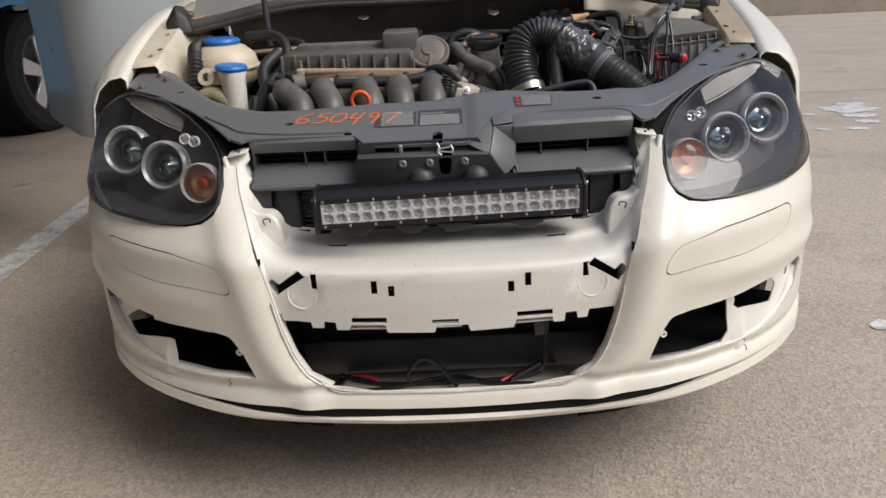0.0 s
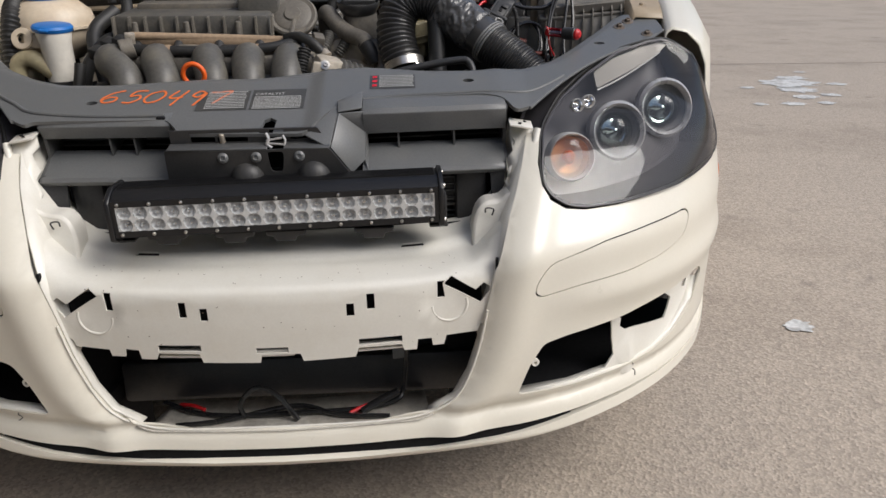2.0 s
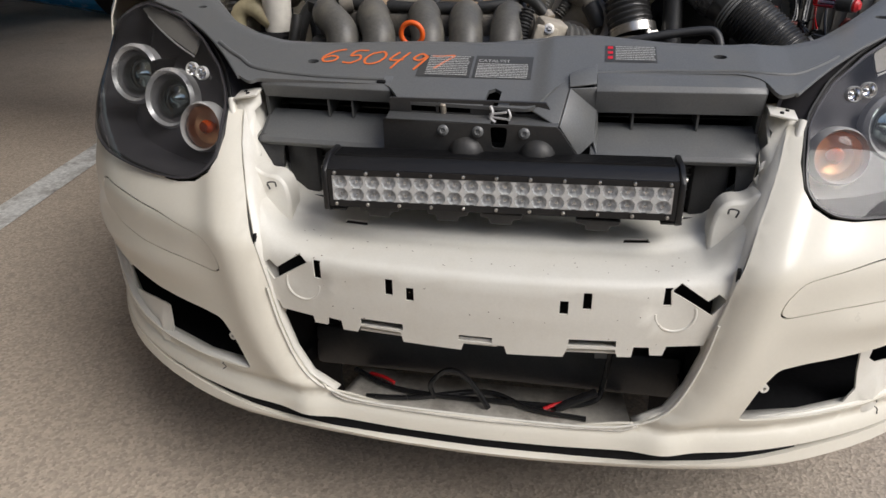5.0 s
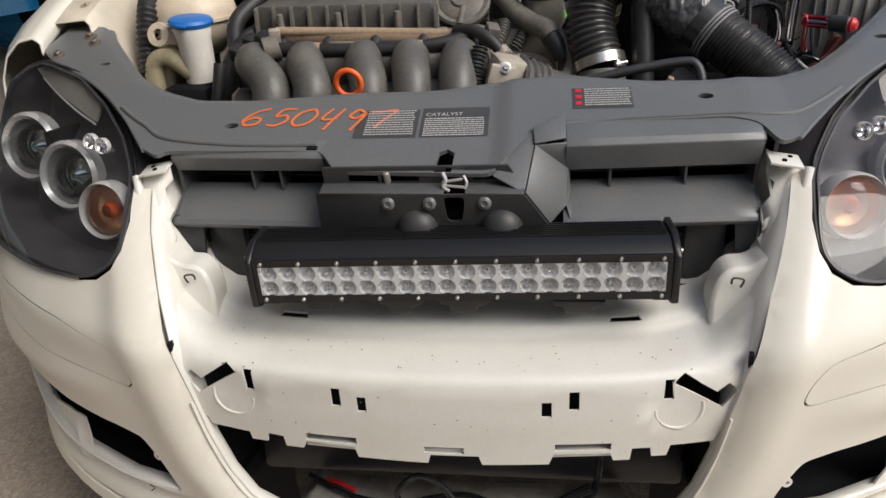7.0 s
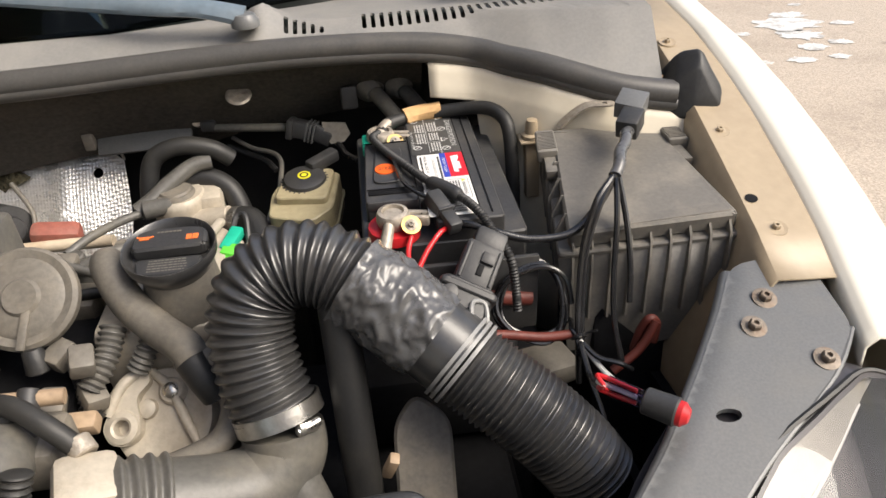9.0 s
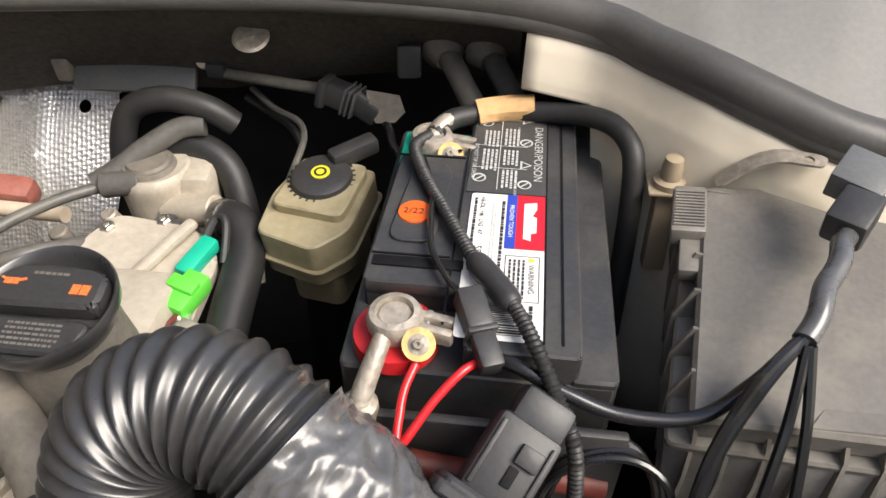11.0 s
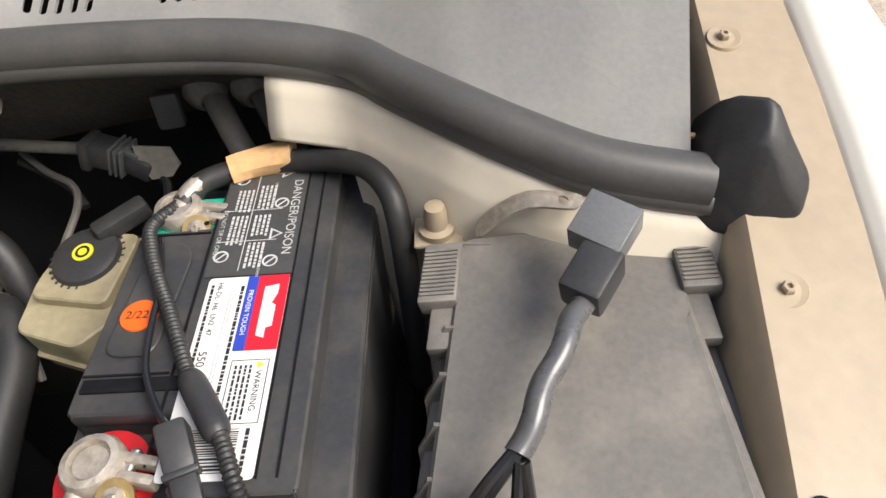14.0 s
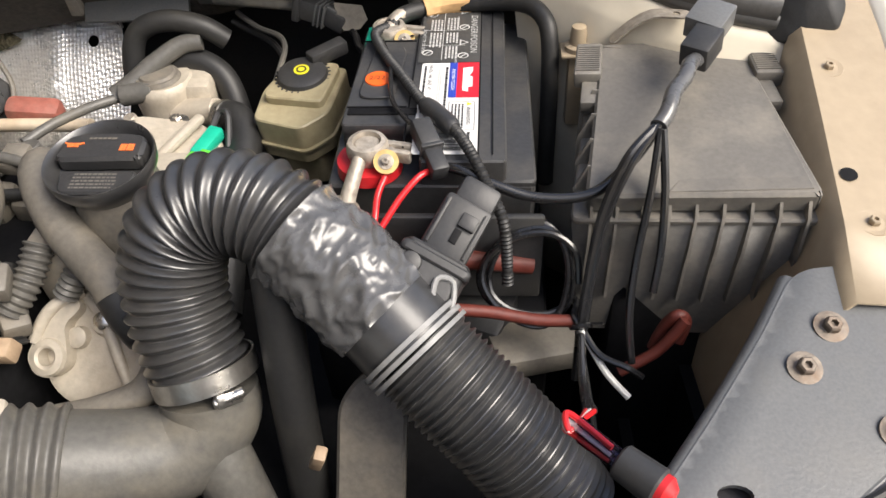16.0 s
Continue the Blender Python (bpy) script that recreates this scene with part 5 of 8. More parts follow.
vents = []
for x, y0, y1 in [(0.345 + 0.0125 * k, 2.188, 2.224) for k in range(30)] + [(0.238 + 0.012 * k, 2.186, 2.222 - 0.006 * k) for k in range(5)]:
    vents.append(fillet([(x - 0.003, back(x, y0)), (x + 0.003, back(x, y0)), (x + 0.003, back(x, y1)), (x - 0.003, back(x, y1))], 0.0028, 2))
cow = sheet([(-0.72, 0.0), (0.715, 0.0), (0.73, 0.1), (0.73, 0.2), (0.36, 0.2), (0.27, 0.155), (0.15, 0.108), (0.0, 0.056), (-0.3, 0.06), (-0.72, 0.08)], vents, cowl_at, 0.024)
part("cowl", cow, COWL, SC, "weathered grey plastic cowl with slotted vents", solid=0.003)
# black sheet under the vents, put in for the shade below them
part("cowl_floor", box((1.6, 0.6, 0.004), pose(0, 2.48, 1.085), 0), BLACK, SC)
b = bmesh.new()
b.faces.new([b.verts.new(v) for v in ((-0.72, 2.165, 1.135), (-0.3, 2.19, 1.143), (0.0, 2.215, 1.148), (0.15, 2.275, 1.158), (0.30, 2.325, 1.168), (0.72, 2.325, 1.168), (0.60, 2.95, 1.55), (-0.60, 2.95, 1.55))])
part("windscreen", b, SCREEN, SC, "raked windscreen glass", solid=0.005)
b = bmesh.new()
b.faces.new([b.verts.new(v) for v in ((-0.75, 2.36, 1.12), (0.75, 2.36, 1.12), (0.75, 2.9, 1.10), (-0.75, 2.9, 1.10))])
b.faces.new([b.verts.new(v) for v in ((-0.75, 2.9, 1.10), (0.75, 2.9, 1.10), (0.7, 3.0, 1.6), (-0.7, 3.0, 1.6))])
part("dashboard", b, DARK, SC, solid=0.02)
for pts in ([(0.188, 2.176, 1.158), (0.13, 2.178, 1.172), (0.06, 2.185, 1.178), (-0.08, 2.23, 1.19), (-0.30, 2.30, 1.21), (-0.55, 2.36, 1.235)], [(0.50, 2.25, 1.20), (0.56, 2.225, 1.19), (0.65, 2.19, 1.175), (0.72, 2.16, 1.16)]):
    arm = tube(pts, lambda t: 0.016 - 0.008 * t, 10, 6, oval=0.6)
    A = part("wiper_arm", arm, WIPER, SC, "blue-grey wiper arm")
    p = pts[0]
    part("pivot_cap", lathe([(0, 0), (0.019, 0), (0.019, 0.008), (0.013, 0.016), (0, 0.018)], pose(p[0], p[1], p[2] - 0.012, 10, 0, 0), 20), GREY, A)
bk = lambda x: 2.40 + 0.02 * math.sin(9 * x) - 0.12 * max(0, abs(x) - 0.35)
lower = [(-0.68, 0.40), (0.60, 0.40), (0.60, 1.02), (0.44, 1.04), (0.42, 1.10), (-0.68, 1.08)]
part("bulkhead_mat", sheet(lower, [], lambda x, z: Vector((x, bk(x) - 0.1 * (z - 0.95) + 0.006 * math.sin(31 * x + 9 * z), z)), 0.03), DARK, SC, "wrinkled black insulation mat on the bulkhead", solid=0.006)
hang_z = lambda x: float(np.interp(x, [-0.62, -0.25, -0.1, 0.1, 0.16, 0.31], [0.945, 0.950, 0.966, 0.970, 0.985, 1.0]))
part("bulkhead_curtain", sheet(rect(-0.62, 0.0, 0.42, 1.0), [], lambda x, v: Vector((x, seal_y(x) + 0.006 + 0.105 * v + 0.005 * math.sin(17 * x + 2 * v), seal_z(x) - 0.008 - (seal_z(x) - 0.008 - hang_z(x)) * v)), 0.05, True), CURTAIN, SC, "dark felt curtain under the bonnet seal", solid=0.004)
part("bulkhead_panel", box((0.135, 0.008, 0.034), pose(0.006, 2.236, 0.988, -35, 0, 3), 0.002), GREY_DARK, SC, "dark brown plastic strip below the curtain")
for x, y, z in ((0.159, 2.192, 1.052), (-0.236, 2.165, 1.052)):
    m = aim((x, y, z), (x + 0.01, y - 0.10, z + 0.14))
    b = lathe([(0.0, 0.004), (0.0035, 0.004), (0.0045, 0.0016), (0.016, 0.0022), (0.0185, 0)], m, 24)
    for k in range(5):
        box((0.0016, 0.010, 0.0008), m @ pose(0.010 * math.cos(1.257 * k), 0.010 * math.sin(1.257 * k), 0.0026, 0, 0, 72 * k - 90), 0, bm=b)
    part("fixing_disc", b, LEAD, SC, "dull metal fixing disc", sharp=25)
part("retainer", box((0.016, 0.015, 0.026), pose(-0.070, 2.228, 0.996, 10, 0, 0), 0.003), DUSTY, SC)
part("retainer", lathe([(0, 0.008), (0.008, 0.008), (0.010, 0.004), (0.010, -0.008), (0, -0.008)], aim((0.085, 2.244, 1.008), (0.09, 2.0, 1.06)), 20), MILKY, SC, "pale plastic retainer")
part("retainer", box((0.022, 0.016, 0.018), pose(0.100, 2.236, 1.002, 10, 0, 0), 0.004), DARK, SC)
# cream corner behind the battery and strut tower
corner = bmesh.new()
pts = []
for x, y, z in ((0.425, 2.150, 1.104), (0.484, 2.139, 1.097), (0.525, 2.110, 1.088), (0.566, 2.078, 1.080), (0.61, 2.055, 1.067), (0.66, 2.036, 1.053), (0.725, 2.026, 1.042), (0.80, 2.02, 1.04)):
    end = 0.70 if x > 0.5 else z - 0.062
    pts.append([(x, y + 0.004, z - 0.006), (x - 0.001, y - 0.016, z - 0.024), (x - 0.002, y - 0.027, z - 0.052), (x - 0.002, y - 0.029, end)])
g = [[corner.verts.new(v) for v in r] for r in pts]
for p, q in zip(g, g[1:]):
    for k in range(3):
        corner.faces.new((p[k], p[k + 1], q[k + 1], q[k]))
bmesh.ops.subdivide_edges(corner, edges=corner.edges[:], cuts=3, use_grid_fill=True, smooth=1.0)
# lightened bay paint makes up for the shade under the seal
part("inner_panel", corner, BAY_LIT, SC, "pale cream inner body panel", solid=0.003)
for s in (1, -1):
    b = bmesh.new()
    for x, y, z in ((0.708, 2.018, 1.018), (0.708, 2.056, 1.028), (0.724, 2.074, 1.062), (0.736, 2.048, 1.092), (0.757, 2.030, 1.098), (0.784, 2.014, 1.046), (0.776, 2.000, 1.030), (0.740, 2.000, 1.012), (0.772, 2.062, 1.046), (0.722, 2.020, 1.058), (0.750, 2.012, 1.078), (0.715, 2.06, 1.01), (0.775, 2.03, 1.0)):
        b.verts.new((s * x, y, z))
    bmesh.ops.convex_hull(b, input=b.verts[:])
    bmesh.ops.delete(b, geom=[v for v in b.verts if not v.link_faces], context="VERTS")
    bmesh.ops.bevel(b, geom=b.edges[:], offset=0.004, segments=2, affect="EDGES", profile=0.5)
    bmesh.ops.triangulate(b, faces=b.faces[:])
    bmesh.ops.subdivide_edges(b, edges=b.edges[:], cuts=1, use_grid_fill=True)
    for v in b.verts:
        v.co += Vector((1, 1, 1)) * 0.0016 * noise.noise(v.co * 70)
    C = part("seal_corner", b, RUBBER, SC, "moulded black rubber corner block", sharp=50)
    part("clip_wire", tube([(s * 0.672, 2.062, 1.066), (s * 0.690, 2.064, 1.064), (s * 0.705, 2.058, 1.060), (s * 0.722, 2.056, 1.058)], 0.0022, 6, 5), CARD, SC)
part("torn_mat", sheet([(-0.56, 0.80), (-0.30, 0.80), (-0.27, 0.86), (-0.22, 0.925), (-0.18, 0.94), (-0.20, 0.955), (-0.27, 0.965), (-0.36, 0.96), (-0.46, 0.965), (-0.56, 0.95)], [], lambda x, z: Vector((x, 2.262 + 0.012 * math.sin(40 * x) * math.sin(35 * z), z)), 0.02), FELT, SC, "torn brown fibre insulation", solid=0.012)
b = sheet([(-0.64, 0.0), (-0.45, 0.0), (-0.42, 0.06), (-0.62, 0.07)], [], lambda x, v: Vector((x, 2.06 + v, 0.955 + 0.15 * v + 0.05 * (x + 0.6))), 0.03)
part("tower_top", b, CREAM, SC, "cream strut tower panel", solid=0.004)
# plain floor and side walls added to close the bay, black as deep shade
part("bay_floor", box((1.5, 1.0, 0.01), pose(0, 2.06, 0.42), 0), BLACK, SC)
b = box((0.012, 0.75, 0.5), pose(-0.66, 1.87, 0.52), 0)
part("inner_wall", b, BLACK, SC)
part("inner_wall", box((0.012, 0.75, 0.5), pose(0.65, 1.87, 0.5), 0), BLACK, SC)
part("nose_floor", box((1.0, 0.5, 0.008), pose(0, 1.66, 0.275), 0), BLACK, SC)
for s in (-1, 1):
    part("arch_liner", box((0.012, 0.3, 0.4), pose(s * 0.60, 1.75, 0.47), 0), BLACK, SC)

# ---- LED light bar ----
def light_bar():
    T = thing("light_bar", (0.012, 1.27, 0.63), "black LED light bar with two rows of clear lamps", "light bar")
    W = Matrix.Translation((0.0145, 1.256, 0.665)) @ pose(0, 0, 0, 0, -0.6, 1.3)
    X = Matrix(((0, 0, 1, 0), (1, 0, 0, 0), (0, 1, 0, 0), (0, 0, 0, 1)))
    prof = [(0.004, -0.030), (0.0, -0.024), (0.0, -0.0185), (0.018, -0.0185), (0.018, 0.0215), (0.0, 0.0215), (0.0, 0.024), (0.004, 0.030), (0.016, 0.037), (0.028, 0.041), (0.07, 0.040), (0.082, 0.026), (0.078, -0.02), (0.06, -0.034), (0.02, -0.036)]
    b = prism(prof, 0.500, W @ Matrix.Translation((-0.25, 0, 0)) @ X, 0.0008)
    part("housing", b, BAR_BLACK, T, "ribbed black aluminium housing")
    for s in (-1, 1):
        end = [(-0.004, -0.033), (-0.004, 0.028), (0.012, 0.039), (0.028, 0.045), (0.074, 0.044), (0.088, 0.026), (0.082, -0.028), (0.06, -0.040), (0.01, -0.040)]
        e = prism(end, 0.008, W @ Matrix.Translation((s * 0.254 - 0.004, 0, 0)) @ X, 0.0015)
        E_ = part("end_cap", e, BAR_BLACK, T, "black end plate")
        for y, z in ((0.012, 0.028), (0.012, -0.028), (0.07, 0.033)):
            part("end_screw", lathe([(0, 0.003), (0.003, 0.003), (0.004, 0), (0, 0)], W @ aim((s * 0.258, y, z), (s * 1, y, z)), 10), STEEL, E_)
        b = box((0.004, 0.03, 0.05), W @ pose(s * 0.262, 0.045, -0.02), 0.001)
        box((0.03, 0.03, 0.004), W @ pose(s * 0.25, 0.045, -0.046), 0.001, bm=b)
        part("mounting_bracket", b, DARK, T)
    frame = sheet(rect(-0.249, -0.028, 0.249, 0.030), [rect(-0.243, -0.018, 0.243, 0.021)], lambda x, z: W @ Vector((x, -0.002, z)), 0)
    part("bezel", frame, BAR_BLACK, T, "black bezel", solid=0.004)
    part("reflector_plate", sheet(rect(-0.243, -0.018, 0.243, 0.021), [circle(-0.2308 + 0.0243 * i, z, 0.0108, 14) for i in range(20) for z in (-0.0085, 0.0115)], lambda x, z: W @ Vector((x, -0.001, z)), 0), LED_SILVER, T, "silvery reflector plate")
    cup = mesh_of("lamp_cup", lathe([(0.0108, 0.0), (0.0096, -0.004), (0.0070, -0.0085), (0.0035, -0.011), (0.0, -0.011)], None, 10), LED_SILVER, 5)
    eye = mesh_of("lamp_eye", lathe([(0.0045, -0.010), (0.0042, -0.004), (0.0026, -0.001), (0, -0.0005)], None, 7), CHROME, 5)
    for i in range(20):
        for z in (-0.0085, 0.0115):
            m = W @ Matrix.Translation((-0.2308 + 0.0243 * i, -0.001, z)) @ pose(0, 0, 0, 90, 0, 0)
            o = same("lamp_cup", cup, m, T)
            same("lamp_eye", eye, m, T)
    part("cover", sheet(rect(-0.243, -0.018, 0.243, 0.021), [], lambda x, z: W @ Vector((x, -0.003, z)), 0), COVER, T, "clear cover").visible_shadow = False
    screw = mesh_of("screw", lathe([(0, 0.003), (0.0018, 0.0034), (0.0028, 0.0018), (0.003, 0), (0, 0)], None, 10), STEEL)
    for i in range(11):
        for z in (-0.023, 0.0255):
            same("screw", screw, W @ Matrix.Translation((-0.238 + 0.0476 * i, -0.002, z)) @ pose(0, 0, 0, 90, 0, 0), T)
    fin = mesh_of("cooling_fin", box((0.49, 0.002, 0.004), None, 0), BAR_BLACK)
    for k in range(7):
        same("cooling_fin", fin, W @ pose(0, 0.03 + 0.006 * k, 0.0415 - 0.0002 * k), T)


light_bar()

# wiring inside the lower intake
def cable(name, runs, label, base):
    T = thing(name, base, label, "cable")
    for pts, r, mat in runs:
        part("wire", tube(pts, r, 8, 8), mat, T)
    return T


cable("bar_cable", [([(-0.24, 1.32, 0.285), (-0.17, 1.285, 0.283), (-0.10, 1.272, 0.284), (0.02, 1.275, 0.283), (0.12, 1.28, 0.283), (0.18, 1.295, 0.288), (0.195, 1.31, 0.31), (0.205, 1.325, 0.40)], 0.0048, WIRE),
                    ([(-0.085, 1.27, 0.281), (-0.09, 1.268, 0.31), (-0.06, 1.268, 0.342), (-0.025, 1.268, 0.325), (0.01, 1.255, 0.282)], 0.0048, WIRE),
                    ([(-0.21, 1.315, 0.283), (-0.185, 1.303, 0.288), (-0.16, 1.29, 0.287)], 0.0034, WIRE_RED),
                    ([(-0.20, 1.25, 0.284), (-0.12, 1.258, 0.285), (0.0, 1.295, 0.284), (0.08, 1.262, 0.285), (0.17, 1.252, 0.284)], 0.0045, WIRE),
                    ([(0.10, 1.262, 0.287), (0.115, 1.272, 0.289), (0.13, 1.28, 0.29)], 0.0034, WIRE_RED),
                    ([(0.12, 1.27, 0.283), (0.14, 1.28, 0.29), (0.185, 1.30, 0.303)], 0.0075, WIRE)], "black and red lamp cable lying in the lower intake", (0, 1.28, 0.275))


# ---- battery ----
def battery():
    T = bay_thing("battery", (0.4065, 1.9975, 0.80), "black car battery with warning and maker's labels", "battery")
    W = Matrix.Translation((0.4065, 1.9975, 0.9926)) @ pose(0, 0, 0, 9.3, 0, 0)
    P = lambda x, y, z=0.0: W @ Vector((x, y, z))
    b = prism(fillet([(-0.089, -0.139), (0.0915, -0.139), (0.0915, 0.139), (-0.089, 0.139)], 0.006, 3), 0.16, W @ Matrix.Translation((0, 0, -0.186)), 0.002)
    part("case", b, CASE, T, "black ribbed case")
    lid = [(-0.008, -0.138), (0.066, -0.138), (0.0665, 0.127), (-0.022, 0.127), (-0.024, 0.068), (-0.078, 0.066), (-0.082, -0.066), (-0.082, -0.085), (-0.008, -0.085)]
    part("lid", prism(fillet(lid, 0.004, 3), 0.027, W @ Matrix.Translation((0, 0, -0.0275)), 0.0015), CASE, T, "black lid")
    part("flange", prism(fillet([(0.060, -0.139), (0.0915, -0.139), (0.0905, 0.139), (0.060, 0.139)], 0.004, 2), 0.008, W @ Matrix.Translation((0, 0, -0.029)), 0.002), CASE, T)
    part("vent_cover", prism(fillet([(-0.072, -0.045), (-0.038, -0.045), (-0.032, 0.04), (-0.04, 0.052), (-0.064, 0.052)], 0.012, 4), 0.002, W, 0.0008), CASE, T)
    part("carry_bar", box((0.07, 0.016, 0.012), W @ pose(-0.046, -0.078, -0.008), 0.003), CASE, T)
    part("carry_recess", box((0.064, 0.010, 0.003), W @ pose(-0.046, -0.0655, -0.0003), 0.001), BLACK, T)
    part("lid_edge", box((0.0015, 0.20, 0.001), W @ pose(-0.0225, -0.02, 0.0003), 0), BLACK, T)
    for y in (-0.058, 0.062):
        part("lid_edge", box((0.055, 0.0014, 0.001), W @ pose(-0.052, y, 0.0003), 0), BLACK, T)
    part("lid_hole", lathe([(0, 0.0006), (0.0022, 0.0006)], W @ Matrix.Translation((-0.030, 0.072, 0)), 10), BLACK, T)
    g = bmesh.new()
    for x in (0.038, 0.05):
        box((0.0012, 0.25, 0.001), W @ pose(x + 0.004, -0.004, 0.0003), 0, bm=g)
    part("groove", g, BLACK, T)
    lab = part("warning_label", sheet(rect(-0.020, 0.018, 0.042, 0.128), [], lambda x, y: P(x, y, 0.0008), 0), STICKER, T, "black warning label with grey print")
    R = lambda x, y: W @ Matrix.Translation((x, y, 0.0014)) @ pose(0, 0, 0, 0, 0, -90)
    words("DANGER/POISON", 0.0098, R(0.0315, 0.113), PRINT, lab)
    words("DO NOT TIP OR OPEN.", 0.0046, R(-0.018, 0.083), PRINT, lab)
    words("EYE PROTECTION", 0.0030, R(0.0165, 0.111), PRINT, lab)
    words("REACH OF CHILDREN", 0.0030, R(0.0165, 0.045), PRINT, lab)
    for k, (x, y, w) in enumerate(((0.0055, 0.108, 0.026), (0.0055, 0.076, 0.022), (0.0055, 0.048, 0.024), (-0.0115, 0.104, 0.024), (-0.0115, 0.076, 0.030))):
        bars(0, 0, w, 0.0135, 4, 0.0019, R(x, y), PRINT, lab, 60 + k, dense=True)
    for k, (x, y) in enumerate(((0.0245, 0.122), (0.0245, 0.088), (0.0245, 0.056), (0.0245, 0.030), (-0.0115, 0.036), (-0.010, 0.116))):
        if k in (0, 2):
            tri = [(0.0, 0.0055), (-0.0058, -0.0042), (0.0058, -0.0042)]
            b = sheet(tri, [[(u * 0.62, v * 0.62) for u, v in tri]], lambda u, v: P(x + v, y - u, 0.0014), 0)
        else:
            b = lathe([(0.0042, 0.0002), (0.0056, 0.0004)], W @ Matrix.Translation((x, y, 0.001)), 18)
            box((0.0095, 0.001, 0.0003), W @ pose(x, y, 0.0013, 0, 0, 45), 0, bm=b)
        part("warning_sign", b, PRINT, lab)
    for x0, x1, y0, y1 in ((-0.018, 0.026, 0.0815, 0.0822), (-0.018, 0.026, 0.0500, 0.0507), (0.0028, 0.0035, 0.022, 0.120)):
        part("rule", sheet(rect(x0, y0, x1, y1), [], lambda x, y: P(x, y, 0.0013), 0), PRINT, lab)
    wl = part("maker_label", sheet(fillet(rect(-0.015, -0.130, 0.041, 0.0165), 0.003, 2), [], lambda x, y: P(x, y, 0.0008), 0), PAPER, T, "white maker's label with a red and blue mark")
    part("brand_mark", sheet(rect(0.020, -0.045, 0.041, 0.0165), [], lambda x, y: P(x, y, 0.0012), 0), LABEL_RED, wl, "red mark")
    part("brand_mark", sheet(rect(0.0125, -0.045, 0.020, 0.0165), [], lambda x, y: P(x, y, 0.0012), 0), LABEL_BLUE, wl, "blue band")
    mark = [(0.0255, 0.006), (0.0255, -0.034), (0.031, -0.036), (0.031, -0.028), (0.035, -0.027), (0.035, -0.010), (0.032, -0.008), (0.035, 0.0), (0.035, 0.008)]
    part("brand_bar", sheet(mark, [], lambda x, y: P(x, y, 0.0016), 0, True), PAPER, wl)
    words("PROVEN TOUGH", 0.0048, R(0.0148, 0.004), PAPER, wl)
    words("H6-DL  H6  LN2  47", 0.0052, R(-0.0075, 0.012), INK, wl)
    words("550", 0.0078, R(-0.0085, -0.044), INK, wl)
    words("680", 0.0052, R(-0.0075, -0.063), INK, wl)
    bars(0, 0, 0.092, 0.005, 1, 0.0022, R(0.0075, 0.008), INK, wl, 70, dense=True)
    bars(0, 0, 0.080, 0.005, 1, 0.0020, R(-0.0135, 0.010), INK, wl, 71, dense=True)
    bars(0, 0, 0.080, 0.004, 2, 0.0010, R(0.0015, 0.004), PRINT, wl, 72, dense=True)
    frame_ = sheet(rect(0.014, -0.096, 0.038, -0.052), [rect(0.0145, -0.0955, 0.0375, -0.0525)], lambda x, y: P(x, y, 0.0013), 0)
    part("print_frame", frame_, INK, wl)
    words("WARNING:", 0.0058, R(0.0305, -0.060), INK, wl)
    part("warning_triangle", sheet([(0.0308, -0.0535), (0.0308, -0.0585), (0.0358, -0.056)], [], lambda x, y: P(x, y, 0.0015), 0), YELLOW, wl, "small yellow warning triangle")
    bars(0, 0, 0.038, 0.0125, 4, 0.0015, R(0.016, -0.056), INK, wl, 73, dense=True)
    rnd = random.Random(8)
    y = -0.099
    while y > -0.126:
        w = rnd.choice((0.0005, 0.0009, 0.0014))
        part("code_line", sheet(rect(-0.009, y - w, 0.028, y), [], lambda px, py: P(px, py, 0.0014), 0), INK, wl)
        y -= w + rnd.choice((0.0006, 0.0010))
    bars(0, 0, 0.028, 0.004, 1, 0.0024, R(0.031, -0.099), INK, wl, 74, dense=True)
    d = part("date_sticker", lathe([(0, 0.0012), (0.0125, 0.0012), (0.0128, 0)], W @ Matrix.Translation((-0.0555, -0.0135, 0.002)), 28), ORANGE, T, "round orange date sticker")
    words("2/22", 0.009, W @ Matrix.Translation((-0.0645, -0.0165, 0.0036)), INK, d)
    # terminals
    for x, y, red in ((-0.0535, -0.1165, True), (-0.056, 0.089, False)):
        B = W @ Matrix.Translation((x, y, 0))
        part("terminal_base", lathe([(0, -0.024), (0.029, -0.024), (0.028, -0.013), (0.012, -0.012), (0, -0.012)], B, 24) if red else box((0.062, 0.048, 0.012), B @ pose(0.006, -0.006, -0.012), 0.003), RED if red else TEAL, T, "red terminal ring" if red else "green felt terminal pad")
        part("clamp_ring", lathe([(0.010, -0.012), (0.0165, -0.012), (0.0185, -0.006), (0.0185, 0.001), (0.0165, 0.005), (0.0125, 0.006), (0.0115, 0.002), (0.010, -0.012)], B, 26), LEAD, T, "corroded lead clamp")
        part("post", lathe([(0, 0.003), (0.010, 0.003), (0.012, 0.001), (0.012, -0.012), (0, -0.012)], B, 20), LEAD, T, "dull lead post")
        for k in (-1, 1):
            part("clamp_ear", box((0.030, 0.007, 0.012), B @ pose(0.024, 0.0055 * k - 0.003, -0.004, 0, 0, -12), 0.0025), LEAD, T)
        part("clamp_bolt", rod(B @ Vector((0.022, 0.010, -0.004)), B @ Vector((0.017, -0.022, -0.004)), 0.0035), STEEL, T)
        part("ring_terminal", lathe([(0.0055, -0.001), (0.0108, -0.001), (0.0108, 0.0014), (0.0055, 0.0014), (0.0055, -0.001)], B @ Matrix.Translation((0.018, -0.019, -0.003)) @ pose(0, 0, 0, 35, 0, 10), 22), BRASS, T, "brass ring terminal")
